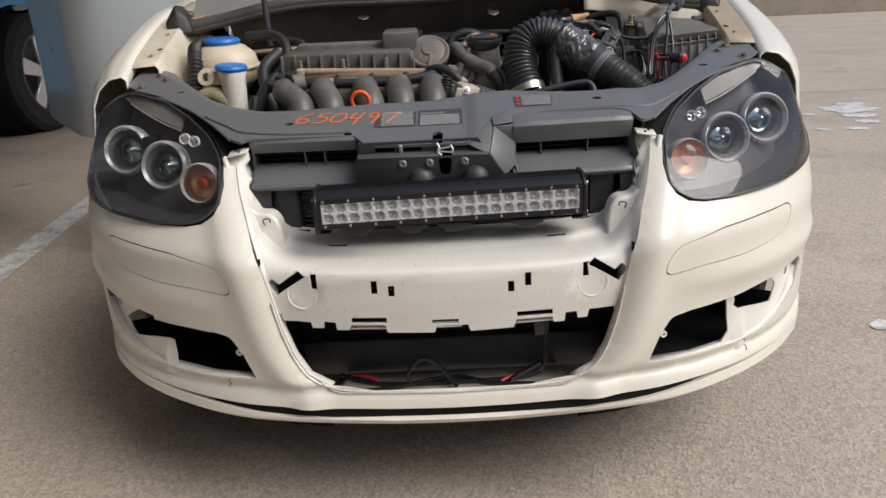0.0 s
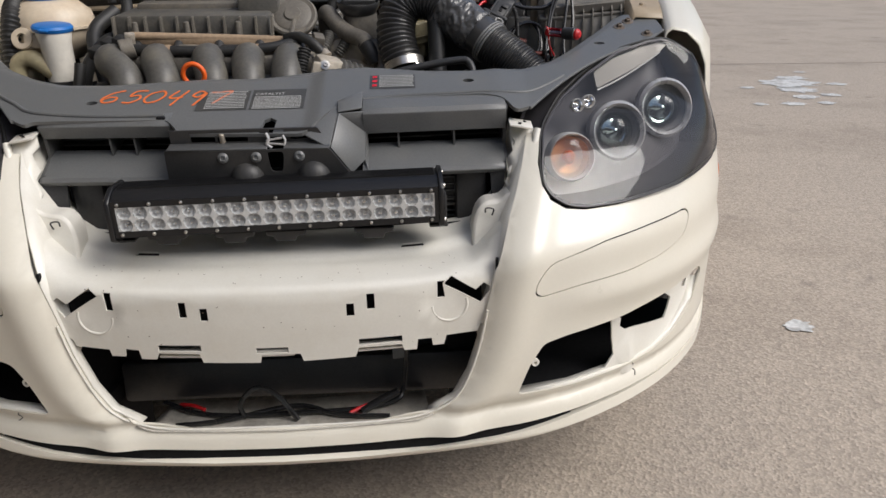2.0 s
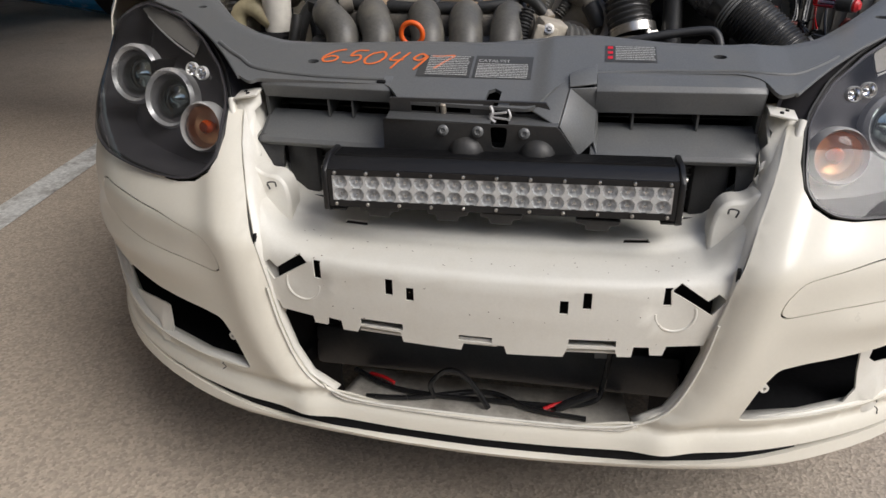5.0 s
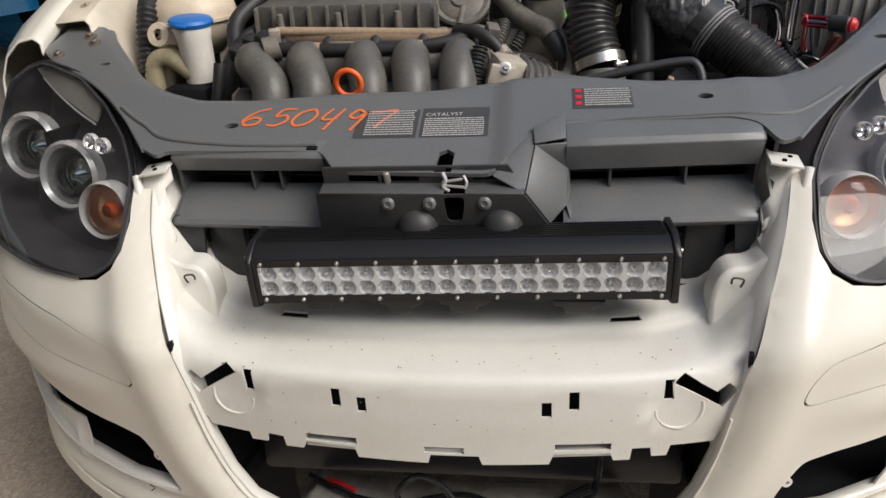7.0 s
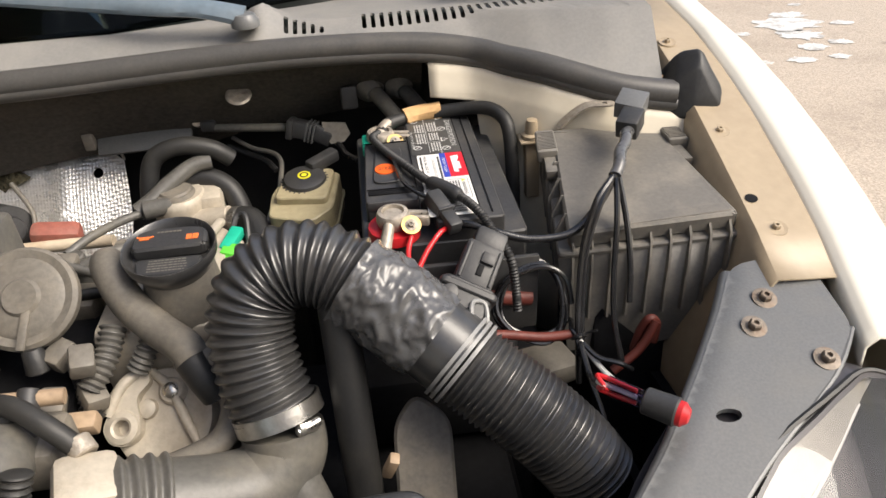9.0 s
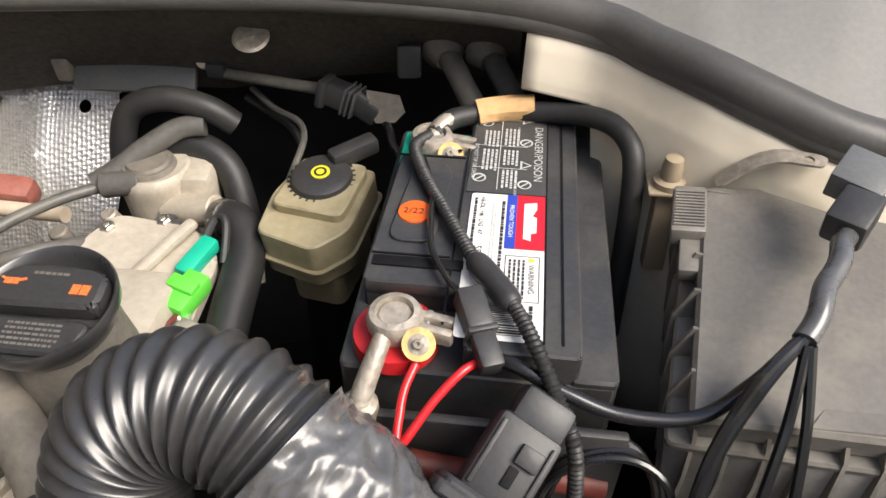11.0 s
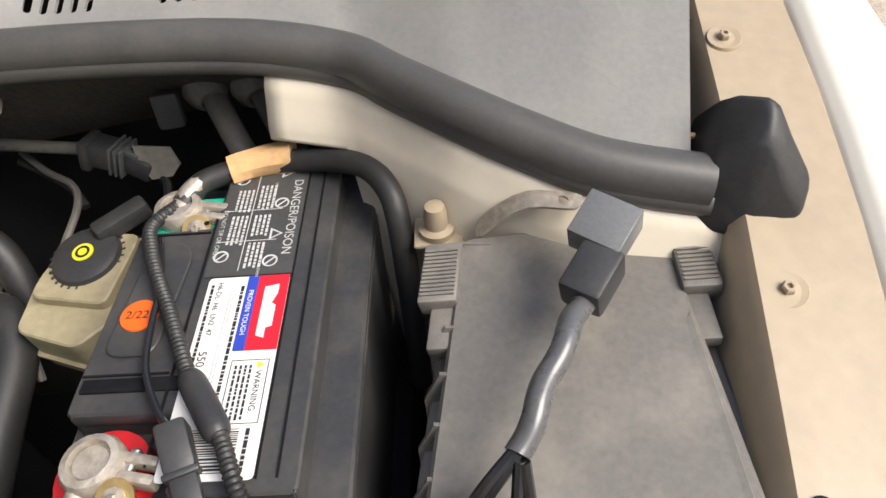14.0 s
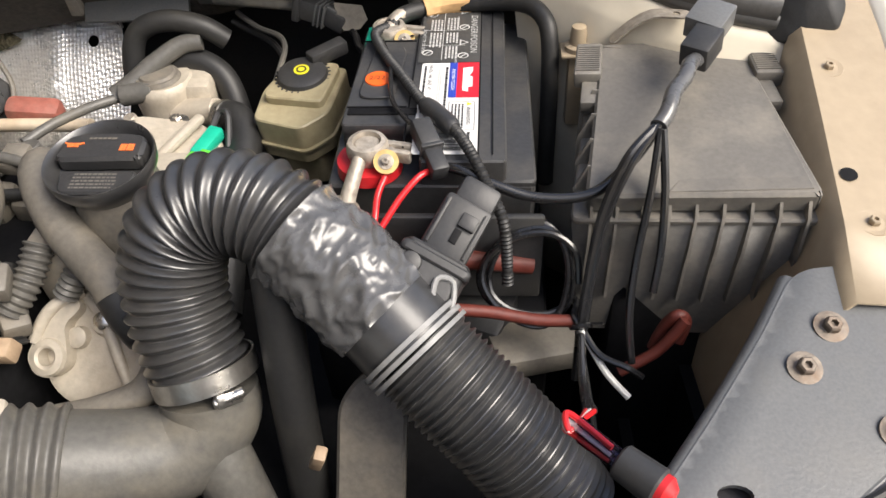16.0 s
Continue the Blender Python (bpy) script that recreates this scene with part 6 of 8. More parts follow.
        part("clamp_nut", bolt(B @ Vector((0.018, -0.020, -0.002)), W.to_3x3() @ Vector((0, -0.6, 0.8)), 0.0036), LEAD, T)
    b = tube([P(-0.058, -0.128, -0.002), P(-0.062, -0.142, -0.010), P(-0.067, -0.155, -0.022), P(-0.070, -0.163, -0.032)], lambda t: 0.006 + 0.0015 * t, 12, 6)
    lathe([(0, 0.006), (0.008, 0.006), (0.012, 0.002), (0.0125, -0.016), (0, -0.016)], W @ Matrix.Translation((-0.070, -0.163, -0.034)), 22, b)
    part("cable_lug", b, LEAD, T, "corroded lead cable lug")
    part("lead_cable", tube([P(-0.070, -0.165, -0.044), P(-0.058, -0.176, -0.058), P(-0.035, -0.18, -0.068)], 0.0085, 12, 6), RUBBER, T)
    part("lead_sleeve", tube([P(-0.038, -0.18, -0.067), P(0.0, -0.178, -0.076), P(0.04, -0.17, -0.085), P(0.09, -0.165, -0.095)], 0.0095, 12, 6), RUST, T, "faded red cable sleeve")


battery()
T = bay_thing("battery_tray", (0.40, 1.98, 0.70), "dark plastic battery tray", "tray")
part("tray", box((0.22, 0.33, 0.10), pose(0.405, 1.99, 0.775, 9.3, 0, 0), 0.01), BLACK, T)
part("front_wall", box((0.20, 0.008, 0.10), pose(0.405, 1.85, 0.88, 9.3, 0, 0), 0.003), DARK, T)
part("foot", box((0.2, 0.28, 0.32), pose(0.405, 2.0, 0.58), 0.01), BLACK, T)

ridge = lambda amp, pitch: (lambda s, a: amp * math.sin(2 * math.pi * s / pitch))
T = bay_thing("earth_cable", (0.40, 2.13, 0.95), "thick black battery cable with a strip of tan tape", "cable")
part("cable", tube([(0.352, 2.092, 1.006), (0.366, 2.112, 1.014), (0.409, 2.125, 1.018), (0.46, 2.116, 1.024), (0.494, 2.098, 1.027), (0.512, 2.078, 1.020), (0.519, 2.064, 1.0), (0.521, 2.056, 0.94), (0.521, 2.05, 0.84)], 0.0092, 12, 8), RUBBER, T)
part("tape", tube([(0.386, 2.119, 1.0165), (0.409, 2.126, 1.019), (0.436, 2.1275, 1.0215)], lambda t: 0.0115 + 0.0025 * t, 12, 5, fun=lambda s, a: 0.0015 * math.sin(3 * a + 60 * s)), CARD, T, "tan paper tape")
part("lug", tube([(0.350, 2.086, 1.002), (0.356, 2.100, 1.012), (0.368, 2.114, 1.015)], 0.0078, 10, 5), LEAD, T)
T = bay_thing("loom", (0.42, 1.95, 0.90), "corrugated black wiring loom lying over the battery", "cable")
part("conduit", tube([(0.349, 2.090, 1.008), (0.340, 2.060, 1.011), (0.346, 2.037, 1.008), (0.357, 2.012, 1.0035), (0.372, 1.984, 0.9985), (0.388, 1.952, 0.9935), (0.402, 1.926, 0.990), (0.427, 1.890, 0.986), (0.443, 1.858, 0.979), (0.456, 1.84, 0.960), (0.470, 1.82, 0.934), (0.474, 1.812, 0.88)], 0.0047, 12, 36, fun=ridge(0.0006, 0.0036)), RUBBER, T, "fine-ribbed conduit")
part("sleeve", tube([(0.399, 1.931, 0.9905), (0.414, 1.909, 0.9885), (0.428, 1.888, 0.986)], lambda t: 0.0088 - 0.003 * abs(2 * t - 1) ** 5, 14, 8), DARK, T, "taped thick sleeve")
part("thin_wire", tube([(0.348, 2.05, 1.006), (0.361, 2.005, 1.001), (0.3645, 1.97, 0.9955), (0.370, 1.938, 0.990), (0.386, 1.908, 0.985), (0.404, 1.888, 0.984)], 0.0024, 8, 8), WIRE, T)
T = bay_thing("fuse_holder", (0.41, 1.875, 0.96), "black inline fuse holder with a red wire loop", "fuse holder")
fm = Matrix.Translation((0.408, 1.874, 0.974)) @ pose(0, 0, 0, 24, 0, 24)
part("body", box((0.016, 0.030, 0.016), fm @ pose(0, -0.012, 0), 0.003), DARK, T)
part("cap", box((0.018, 0.030, 0.019), fm @ pose(0, 0.014, 0.001), 0.003), DARK, T)
part("strap", box((0.020, 0.004, 0.021), fm @ pose(0, -0.002, 0.0005), 0.001), DARK, T)
part("red_wire", tube([(0.412, 1.862, 0.962), (0.400, 1.850, 0.962), (0.385, 1.836, 0.950), (0.374, 1.824, 0.937), (0.368, 1.818, 0.930), (0.364, 1.820, 0.931), (0.364, 1.830, 0.939), (0.365, 1.844, 0.948), (0.370, 1.858, 0.957)], 0.0029, 10, 10), WIRE_RED, T)
part("flat_cable", tube([(0.420, 1.862, 0.964), (0.435, 1.853, 0.966), (0.462, 1.845, 0.957), (0.497, 1.84, 0.948), (0.54, 1.842, 0.950), (0.57, 1.852, 0.972), (0.588, 1.858, 0.998)], 0.0046, 10, 10), WIRE, T)


# ---- air filter box ----
def airbox():
    T = bay_thing("air_filter_box", (0.63, 1.93, 0.70), "dusty dark grey air filter box with ribbed sides", "air filter box")
    A, B, C_, D_ = (Vector(v) for v in ((0.536, 1.842, 0.948), (0.716, 1.814, 0.962), (0.713, 2.046, 1.006), (0.560, 2.03, 1.012)))
    up = (B - A).cross(D_ - A).normalized()

    def P(x, y, z):
        s, t = (x + 0.085) / 0.18, (y + 0.118) / 0.23
        return A * (1 - s) * (1 - t) + B * s * (1 - t) + C_ * s * t + D_ * (1 - s) * t + up * z

    def bend(b):
        for v in b.verts:
            v.co = P(*v.co)
        return b

    I = Matrix.Identity(4)
    W = I
    lid = prism(fillet([(-0.085, -0.118), (0.095, -0.112), (0.080, 0.112), (-0.078, 0.105)], 0.008, 3), 0.022, W @ Matrix.Translation((0, 0, -0.022)), 0.003)
    part("lid", bend(lid), AIRBOX, T, "dusty lid")
    part("rim", bend(prism(fillet([(-0.097, -0.127), (0.107, -0.121), (0.090, 0.118), (-0.090, 0.112)], 0.008, 3), 0.008, W @ Matrix.Translation((0, 0, -0.03)), 0.002)), AIRBOX, T)
    body = bmesh.new()
    top, bot = [(-0.093, -0.122), (0.103, -0.117), (0.086, 0.114), (-0.086, 0.108)], [(-0.090, -0.150), (0.100, -0.145), (0.083, 0.08), (-0.083, 0.075)]
    a = [body.verts.new(P(x, y, -0.03)) for x, y in top]
    c = [body.verts.new(P(x, y, -0.16)) for x, y in bot]
    for k in range(4):
        body.faces.new((a[k - 1], a[k], c[k], c[k - 1]))
    body.faces.new(c)
    part("body", body, AIRBOX, T, solid=0.004)
    rib = mesh_of("rib", prism([(-0.030, 0.024), (-0.006, 0.026), (0.005, 0.004), (0.005, -0.03), (0.0015, -0.05), (-0.002, -0.09), (-0.012, -0.09), (-0.008, 0.0)], 0.0026), AIRBOX)
    for k in range(9):
        x = -0.082 + 0.0205 * k
        same("rib", rib, Matrix.Translation(P(x, -0.119, -0.024)) @ Matrix(((0, 0, 1, 0), (-1, 0, 0, 0), (0, 1, 0, 0), (0, 0, 0, 1))), T)
    for k in range(6):
        y = -0.09 + 0.036 * k
        same("rib", rib, Matrix.Translation(P(-0.092, y, -0.024)) @ Matrix(((-1, 0, 0, 0), (0, 0, 1, 0), (0, 1, 0, 0), (0, 0, 0, 1))), T)
    for x, y in ((-0.090, 0.072), (0.096, 0.070)):
        C = part("clip", bend(box((0.029, 0.052, 0.018), pose(x, y, -0.003), 0.003)), AIRBOX, T, "ribbed clip")
        for k in range(12):
            part("grip_rib", bend(box((0.024, 0.0016, 0.0022), pose(x, y - 0.020 + 0.0034 * k, 0.0065), 0)), AIRBOX, C)
        part("clip_leg", bend(box((0.020, 0.034, 0.012), pose(x + (0.004 if x < 0 else -0.006), y - 0.042, -0.009), 0.002)), AIRBOX, T)
    part("embossed_panel", bend(box((0.05, 0.02, 0.001), pose(0.0, 0.0, 0.0), 0.0003)), AIRBOX, T)
    for k in range(4):
        part("embossed_mark", bend(box((0.003, 0.010, 0.001), pose(0.018 + 0.005 * k, 0.012, 0.0), 0)), AIRBOX, T)
    part("lid_step", bend(prism([(-0.02, -0.112), (0.088, -0.106), (0.083, 0.03)], 0.002, Matrix.Translation((0, 0, -0.0008)), 0.0006)), AIRBOX, T)
    part("foot", box((0.13, 0.16, 0.45), pose(0.635, 1.93, 0.66), 0.01), BLACK, T)


airbox()
T = bay_thing("relay_harness", (0.62, 1.93, 0.99), "black relay on a taped wiring harness with bare steel strap", "relay")
part("relay", box((0.033, 0.031, 0.022), Matrix.Translation((0.651, 1.978, 1.046)) @ pose(0, 0, 0, 24, 8, -35), 0.001), GREY, T, "square black relay")
part("socket", box((0.026, 0.034, 0.024), Matrix.Translation((0.640, 1.951, 1.032)) @ pose(0, 0, 0, 20, 4, -35), 0.003), DARK, T)
part("sleeve", tube([(0.634, 1.938, 1.028), (0.624, 1.918, 1.028), (0.612, 1.895, 1.024), (0.600, 1.872, 1.014), (0.590, 1.855, 1.005)], 0.0068, 12, 8, fun=lambda s, a: 0.0012 * math.sin(140 * s + a)), TAPE, T, "shiny taped sleeve")
for pts, m in (([(0.589, 1.857, 1.005), (0.565, 1.838, 0.985), (0.548, 1.825, 0.94), (0.540, 1.81, 0.89), (0.535, 1.794, 0.852), (0.533, 1.78, 0.80)], WIRE),
               ([(0.590, 1.856, 1.005), (0.570, 1.840, 0.98), (0.552, 1.826, 0.935), (0.543, 1.808, 0.885), (0.538, 1.79, 0.845)], WIRE),
               ([(0.591, 1.853, 1.003), (0.586, 1.832, 0.96), (0.578, 1.812, 0.905), (0.575, 1.795, 0.862), (0.578, 1.775, 0.825)], WIRE),
               ([(0.593, 1.852, 1.003), (0.597, 1.833, 0.96), (0.597, 1.815, 0.915), (0.593, 1.802, 0.88)], WIRE)):
    part("wire", tube(pts, 0.0034, 8, 10), m, T)
part("strap", sheet(fillet([(0, -0.008), (0.075, -0.008), (0.082, 0.004), (0.075, 0.008), (0, 0.008)], 0.005, 3), [circle(0.066, 0, 0.004, 12)], lambda u, v: Vector((0.575 + 0.86 * u, 2.032 - 0.2 * u + 0.9 * v, 1.010 + 0.030 * math.sin(min(1, u / 0.05) * 1.57) + 0.2 * v)), 0.01), LEAD, T, "bent steel strap", solid=0.002)
T = bay_thing("body_stud", (0.547, 2.058, 1.0), "cream plastic stud on a bracket", "stud")
part("stud", lathe([(0, 0.022), (0.007, 0.02), (0.0085, 0.012), (0.0085, 0.002), (0.013, 0), (0.013, -0.006), (0, -0.006)], pose(0.547, 2.056, 0.998, 9, 0, 0), 22), CREAM, T)
part("plate", box((0.036, 0.03, 0.004), pose(0.548, 2.058, 0.991, 9, 0, 0), 0.002), CREAM, T)
part("stem", box((0.018, 0.018, 0.08), pose(0.548, 2.062, 0.95, 0, 0, 0), 0.002), CREAM, T)

# coiled spare wire and push switch
coil = []
for k in range(30):
    a = 2 * math.pi * k / 10
    coil.append((0.496 + (0.038 + 0.009 * math.sin(0.5 * k)) * math.cos(a), 1.815 + 0.018 * math.sin(a) + 0.0006 * k, 0.878 + (0.038 + 0.007 * math.cos(0.6 * k)) * math.sin(a)))
T = bay_thing("spare_wire", (0.51, 1.81, 0.80), "coiled shiny black wire held by a cable tie", "cable")
part("coil", tube(coil + [(0.53, 1.80, 0.855), (0.535, 1.794, 0.852)], 0.0030, 8, 4), WIRE, T)
part("tie", tube([(0.527, 1.788, 0.852), (0.535, 1.784, 0.858), (0.543, 1.79, 0.853), (0.535, 1.798, 0.847)], 0.0022, 6, 5, closed=True), WIRE, T, "black cable tie")
part("tie_tail", tube([(0.54, 1.79, 0.855), (0.552, 1.782, 0.863)], 0.0013, 6, 3), WIRE, T)
for pts, m in (([(0.535, 1.794, 0.850), (0.55, 1.775, 0.835), (0.572, 1.765, 0.83), (0.585, 1.762, 0.822)], WIRE), ([(0.533, 1.79, 0.848), (0.54, 1.76, 0.815), (0.545, 1.73, 0.79), (0.54, 1.71, 0.78)], WIRE),
               ([(0.536, 1.79, 0.848), (0.556, 1.77, 0.82), (0.575, 1.755, 0.805)], PAPER)):
    part("tail", tube(pts, 0.003, 8, 6), m, T)
T = bay_thing("push_switch", (0.545, 1.575, 0.885), "small black push switch with a red button", "switch")
ax = Vector((0.042, -0.036, -0.004)).normalized()
p0 = Vector((0.524, 1.632, 0.898))
part("body", rod(p0 + ax * 0.018, p0 + ax * 0.046, 0.0115, 0.0125), DARK, T)
part("button", lathe([(0, 0.010), (0.006, 0.009), (0.0105, 0.004), (0.0105, 0), (0, 0)], aim(p0 + ax * 0.046, p0 + ax), 24), RED, T, "round red button")
for k, dz in enumerate((-0.006, 0, 0.006)):
    part("sleeve", rod(p0 + Vector((0, 0.002 * k, dz)) - ax * 0.012, p0 + Vector((0, 0, dz)) + ax * 0.018, 0.0032), SLEEVE, T, "clear connector sleeve")
    mid = (0.530 + 0.003 * k, 1.70, 0.850)
    part("lead", tube([p0 + Vector((0, 0, dz)) + ax * 0.012, p0 + Vector((0, 0.002 * k, dz)) - ax * 0.02, (0.508, 1.635, 0.905), (0.520, 1.67, 0.872), mid], 0.0021, 8, 8), (WIRE_RED, PAPER, WIRE_RED)[k], T)
    part("lead", tube([mid, (0.533, 1.74, 0.835), (0.535, 1.785, 0.848)], 0.003, 8, 6), WIRE, T)


# ---- intake duct ----
def duct():
    T = bay_thing("air_duct", (0.30, 1.76, 0.80), "flexible black ribbed intake duct wrapped with tape", "duct")
    up = [(0.220, 1.751, 0.824), (0.206, 1.768, 0.868), (0.202, 1.785, 0.912), (0.215, 1.797, 0.948), (0.248, 1.802, 0.966), (0.285, 1.796, 0.962), (0.318, 1.784, 0.943)]
    part("flexible_hose", tube(up, 0.0405, 40, 42, fun=lambda s, a: 0.0026 * math.sin(2 * math.pi * s / 0.0105)), HOSE, T, "coarse ribbed hose")
    wr = [(0.306, 1.788, 0.951), (0.330, 1.778, 0.934), (0.355, 1.764, 0.915), (0.378, 1.752, 0.897)]
    fold = lambda f: 1 - 2 * abs(noise.noise(f))
    part("tape_wrap", tube(wr, 0.0415, 110, 44, fun=lambda s, a: 0.0036 * fold((s * 24, 1.3 * math.cos(a + 9 * s), 1.3 * math.sin(a + 9 * s))) + 0.0030 * fold((s * 40 + 3, 2.1 * math.cos(a - 14 * s), 2.1 * math.sin(a - 14 * s) + 5)) + 0.0016 * fold((s * 90, 4 * math.cos(a), 4 * math.sin(a)))), TAPE, T, "crumpled shiny black tape", sharp=50)
    part("coupler", tube([(0.374, 1.754, 0.900), (0.388, 1.745, 0.889), (0.402, 1.736, 0.878)], 0.0425, 40, 4), HOSE, T)
    for k, q in enumerate((0.0, 0.006, 0.012)):
        p = Vector((0.398, 1.739, 0.881)) + Vector((0.69, -0.45, -0.56)) * q
        part("coupler_ring", lathe([(0.043, -0.0018), (0.0465, -0.0018), (0.0465, 0.0018), (0.043, 0.0018), (0.043, -0.0018)], aim(p, p + Vector((0.69, -0.45, -0.56))), 44), STRAP, T, "worn grey strap")
    loop = [Vector((0.424, 1.752, 0.917)) + Vector((0.62, 0.1, -0.25)) * u * 0.020 + Vector((0.1, 0.75, 0.65)) * v * 0.020 for u, v in ((-0.5, -0.6), (0.5, -0.6), (0.5, 0.5), (-0.5, 0.5))]
    part("strap_loop", tube([tuple(v) for v in loop], 0.0024, 8, 4, closed=True), STRAP, T, "open grey latch loop")
    low = [(0.404, 1.735, 0.876), (0.432, 1.718, 0.855), (0.462, 1.702, 0.832), (0.495, 1.686, 0.800), (0.52, 1.675, 0.765)]
    part("ribbed_pipe", tube(low, 0.0415, 40, 48, fun=lambda s, a: 0.0018 * math.sin(2 * math.pi * s / 0.0062)), HOSE, T, "fine ribbed pipe")
    m = aim((0.219, 1.754, 0.830), (0.211, 1.766, 0.862))
    part("hose_clamp", lathe([(0.0425, -0.009), (0.0445, -0.009), (0.0445, 0.008), (0.0425, 0.008), (0.0425, -0.009)], m, 44), STEEL, T, "steel hose clamp")
    b = box((0.022, 0.010, 0.012), Matrix.Translation((0.250, 1.722, 0.832)) @ pose(0, 0, 0, -20, 10, 40), 0.002)
    rod((0.240, 1.714, 0.832), (0.262, 1.728, 0.834), 0.0045, bm=b)
    part("clamp_screw", b, STEEL, T)
    part("elbow", tube([(0.221, 1.748, 0.815), (0.221, 1.740, 0.792), (0.200, 1.720, 0.772), (0.165, 1.703, 0.775), (0.125, 1.688, 0.788), (0.085, 1.674, 0.802)], lambda t: 0.041 + 0.003 * t, 36, 10), MOULDED, T, "dusty moulded rubber elbow")
    part("bellows", tube([(0.118, 1.686, 0.791), (0.098, 1.679, 0.798), (0.075, 1.67, 0.806)], 0.046, 36, 24, fun=ridge(0.0025, 0.013)), MOULDED, T)
    part("elbow_leg", tube([(0.218, 1.728, 0.79), (0.235, 1.712, 0.75), (0.25, 1.70, 0.70)], 0.027, 20, 6), MOULDED, T)
    zx = Vector((0.47, 0.68, 0.57)).normalized()
    xx = Vector((0.69, -0.45, -0.56))
    xx = (xx - zx * xx.dot(zx)).normalized()
    yx = zx.cross(xx)
    s = Matrix.Translation((0.389, 1.746, 0.890)) @ Matrix((xx, yx, zx)).transposed().to_4x4()
    S = part("air_sensor", prism(fillet([(-0.026, -0.018), (0.026, -0.018), (0.030, 0.0), (0.026, 0.018), (-0.026, 0.018), (-0.030, 0.0)], 0.006, 3), 0.034, s @ Matrix.Translation((0, 0, 0.030)), 0.002), DARK, T, "black air mass sensor")
    part("flange", prism(fillet(rect(-0.030, -0.021, 0.030, 0.018), 0.006, 3), 0.008, s @ Matrix.Translation((0, 0, 0.052)), 0.0015), DARK, S)
    part("plug", box((0.040, 0.028, 0.050), s @ pose(0.002, 0, 0.086), 0.004), DARK, S, "black plug")
    part("plug_neck", box((0.034, 0.026, 0.026), s @ pose(0.004, 0.002, 0.118), 0.005), DARK, S)
    part("plug_latch", box((0.014, 0.006, 0.012), s @ pose(0.008, -0.0155, 0.094), 0.001), DARK, S)
    part("plug_recess", box((0.006, 0.003, 0.012), s @ pose(0.004, -0.0142, 0.080), 0.0005), BLACK, S)
    for k in (-1, 1):
        part("plug_rib", box((0.003, 0.003, 0.040), s @ pose(0.002 + 0.016 * k, -0.0145, 0.086), 0.0008), DARK, S)
    part("sensor_screw", lathe([(0, 0.004), (0.004, 0.004), (0.008, 0.003), (0.009, 0), (0, 0)], s @ pose(-0.016, -0.0185, 0.045, 90, 0, 0), 14), DARK, S)


duct()

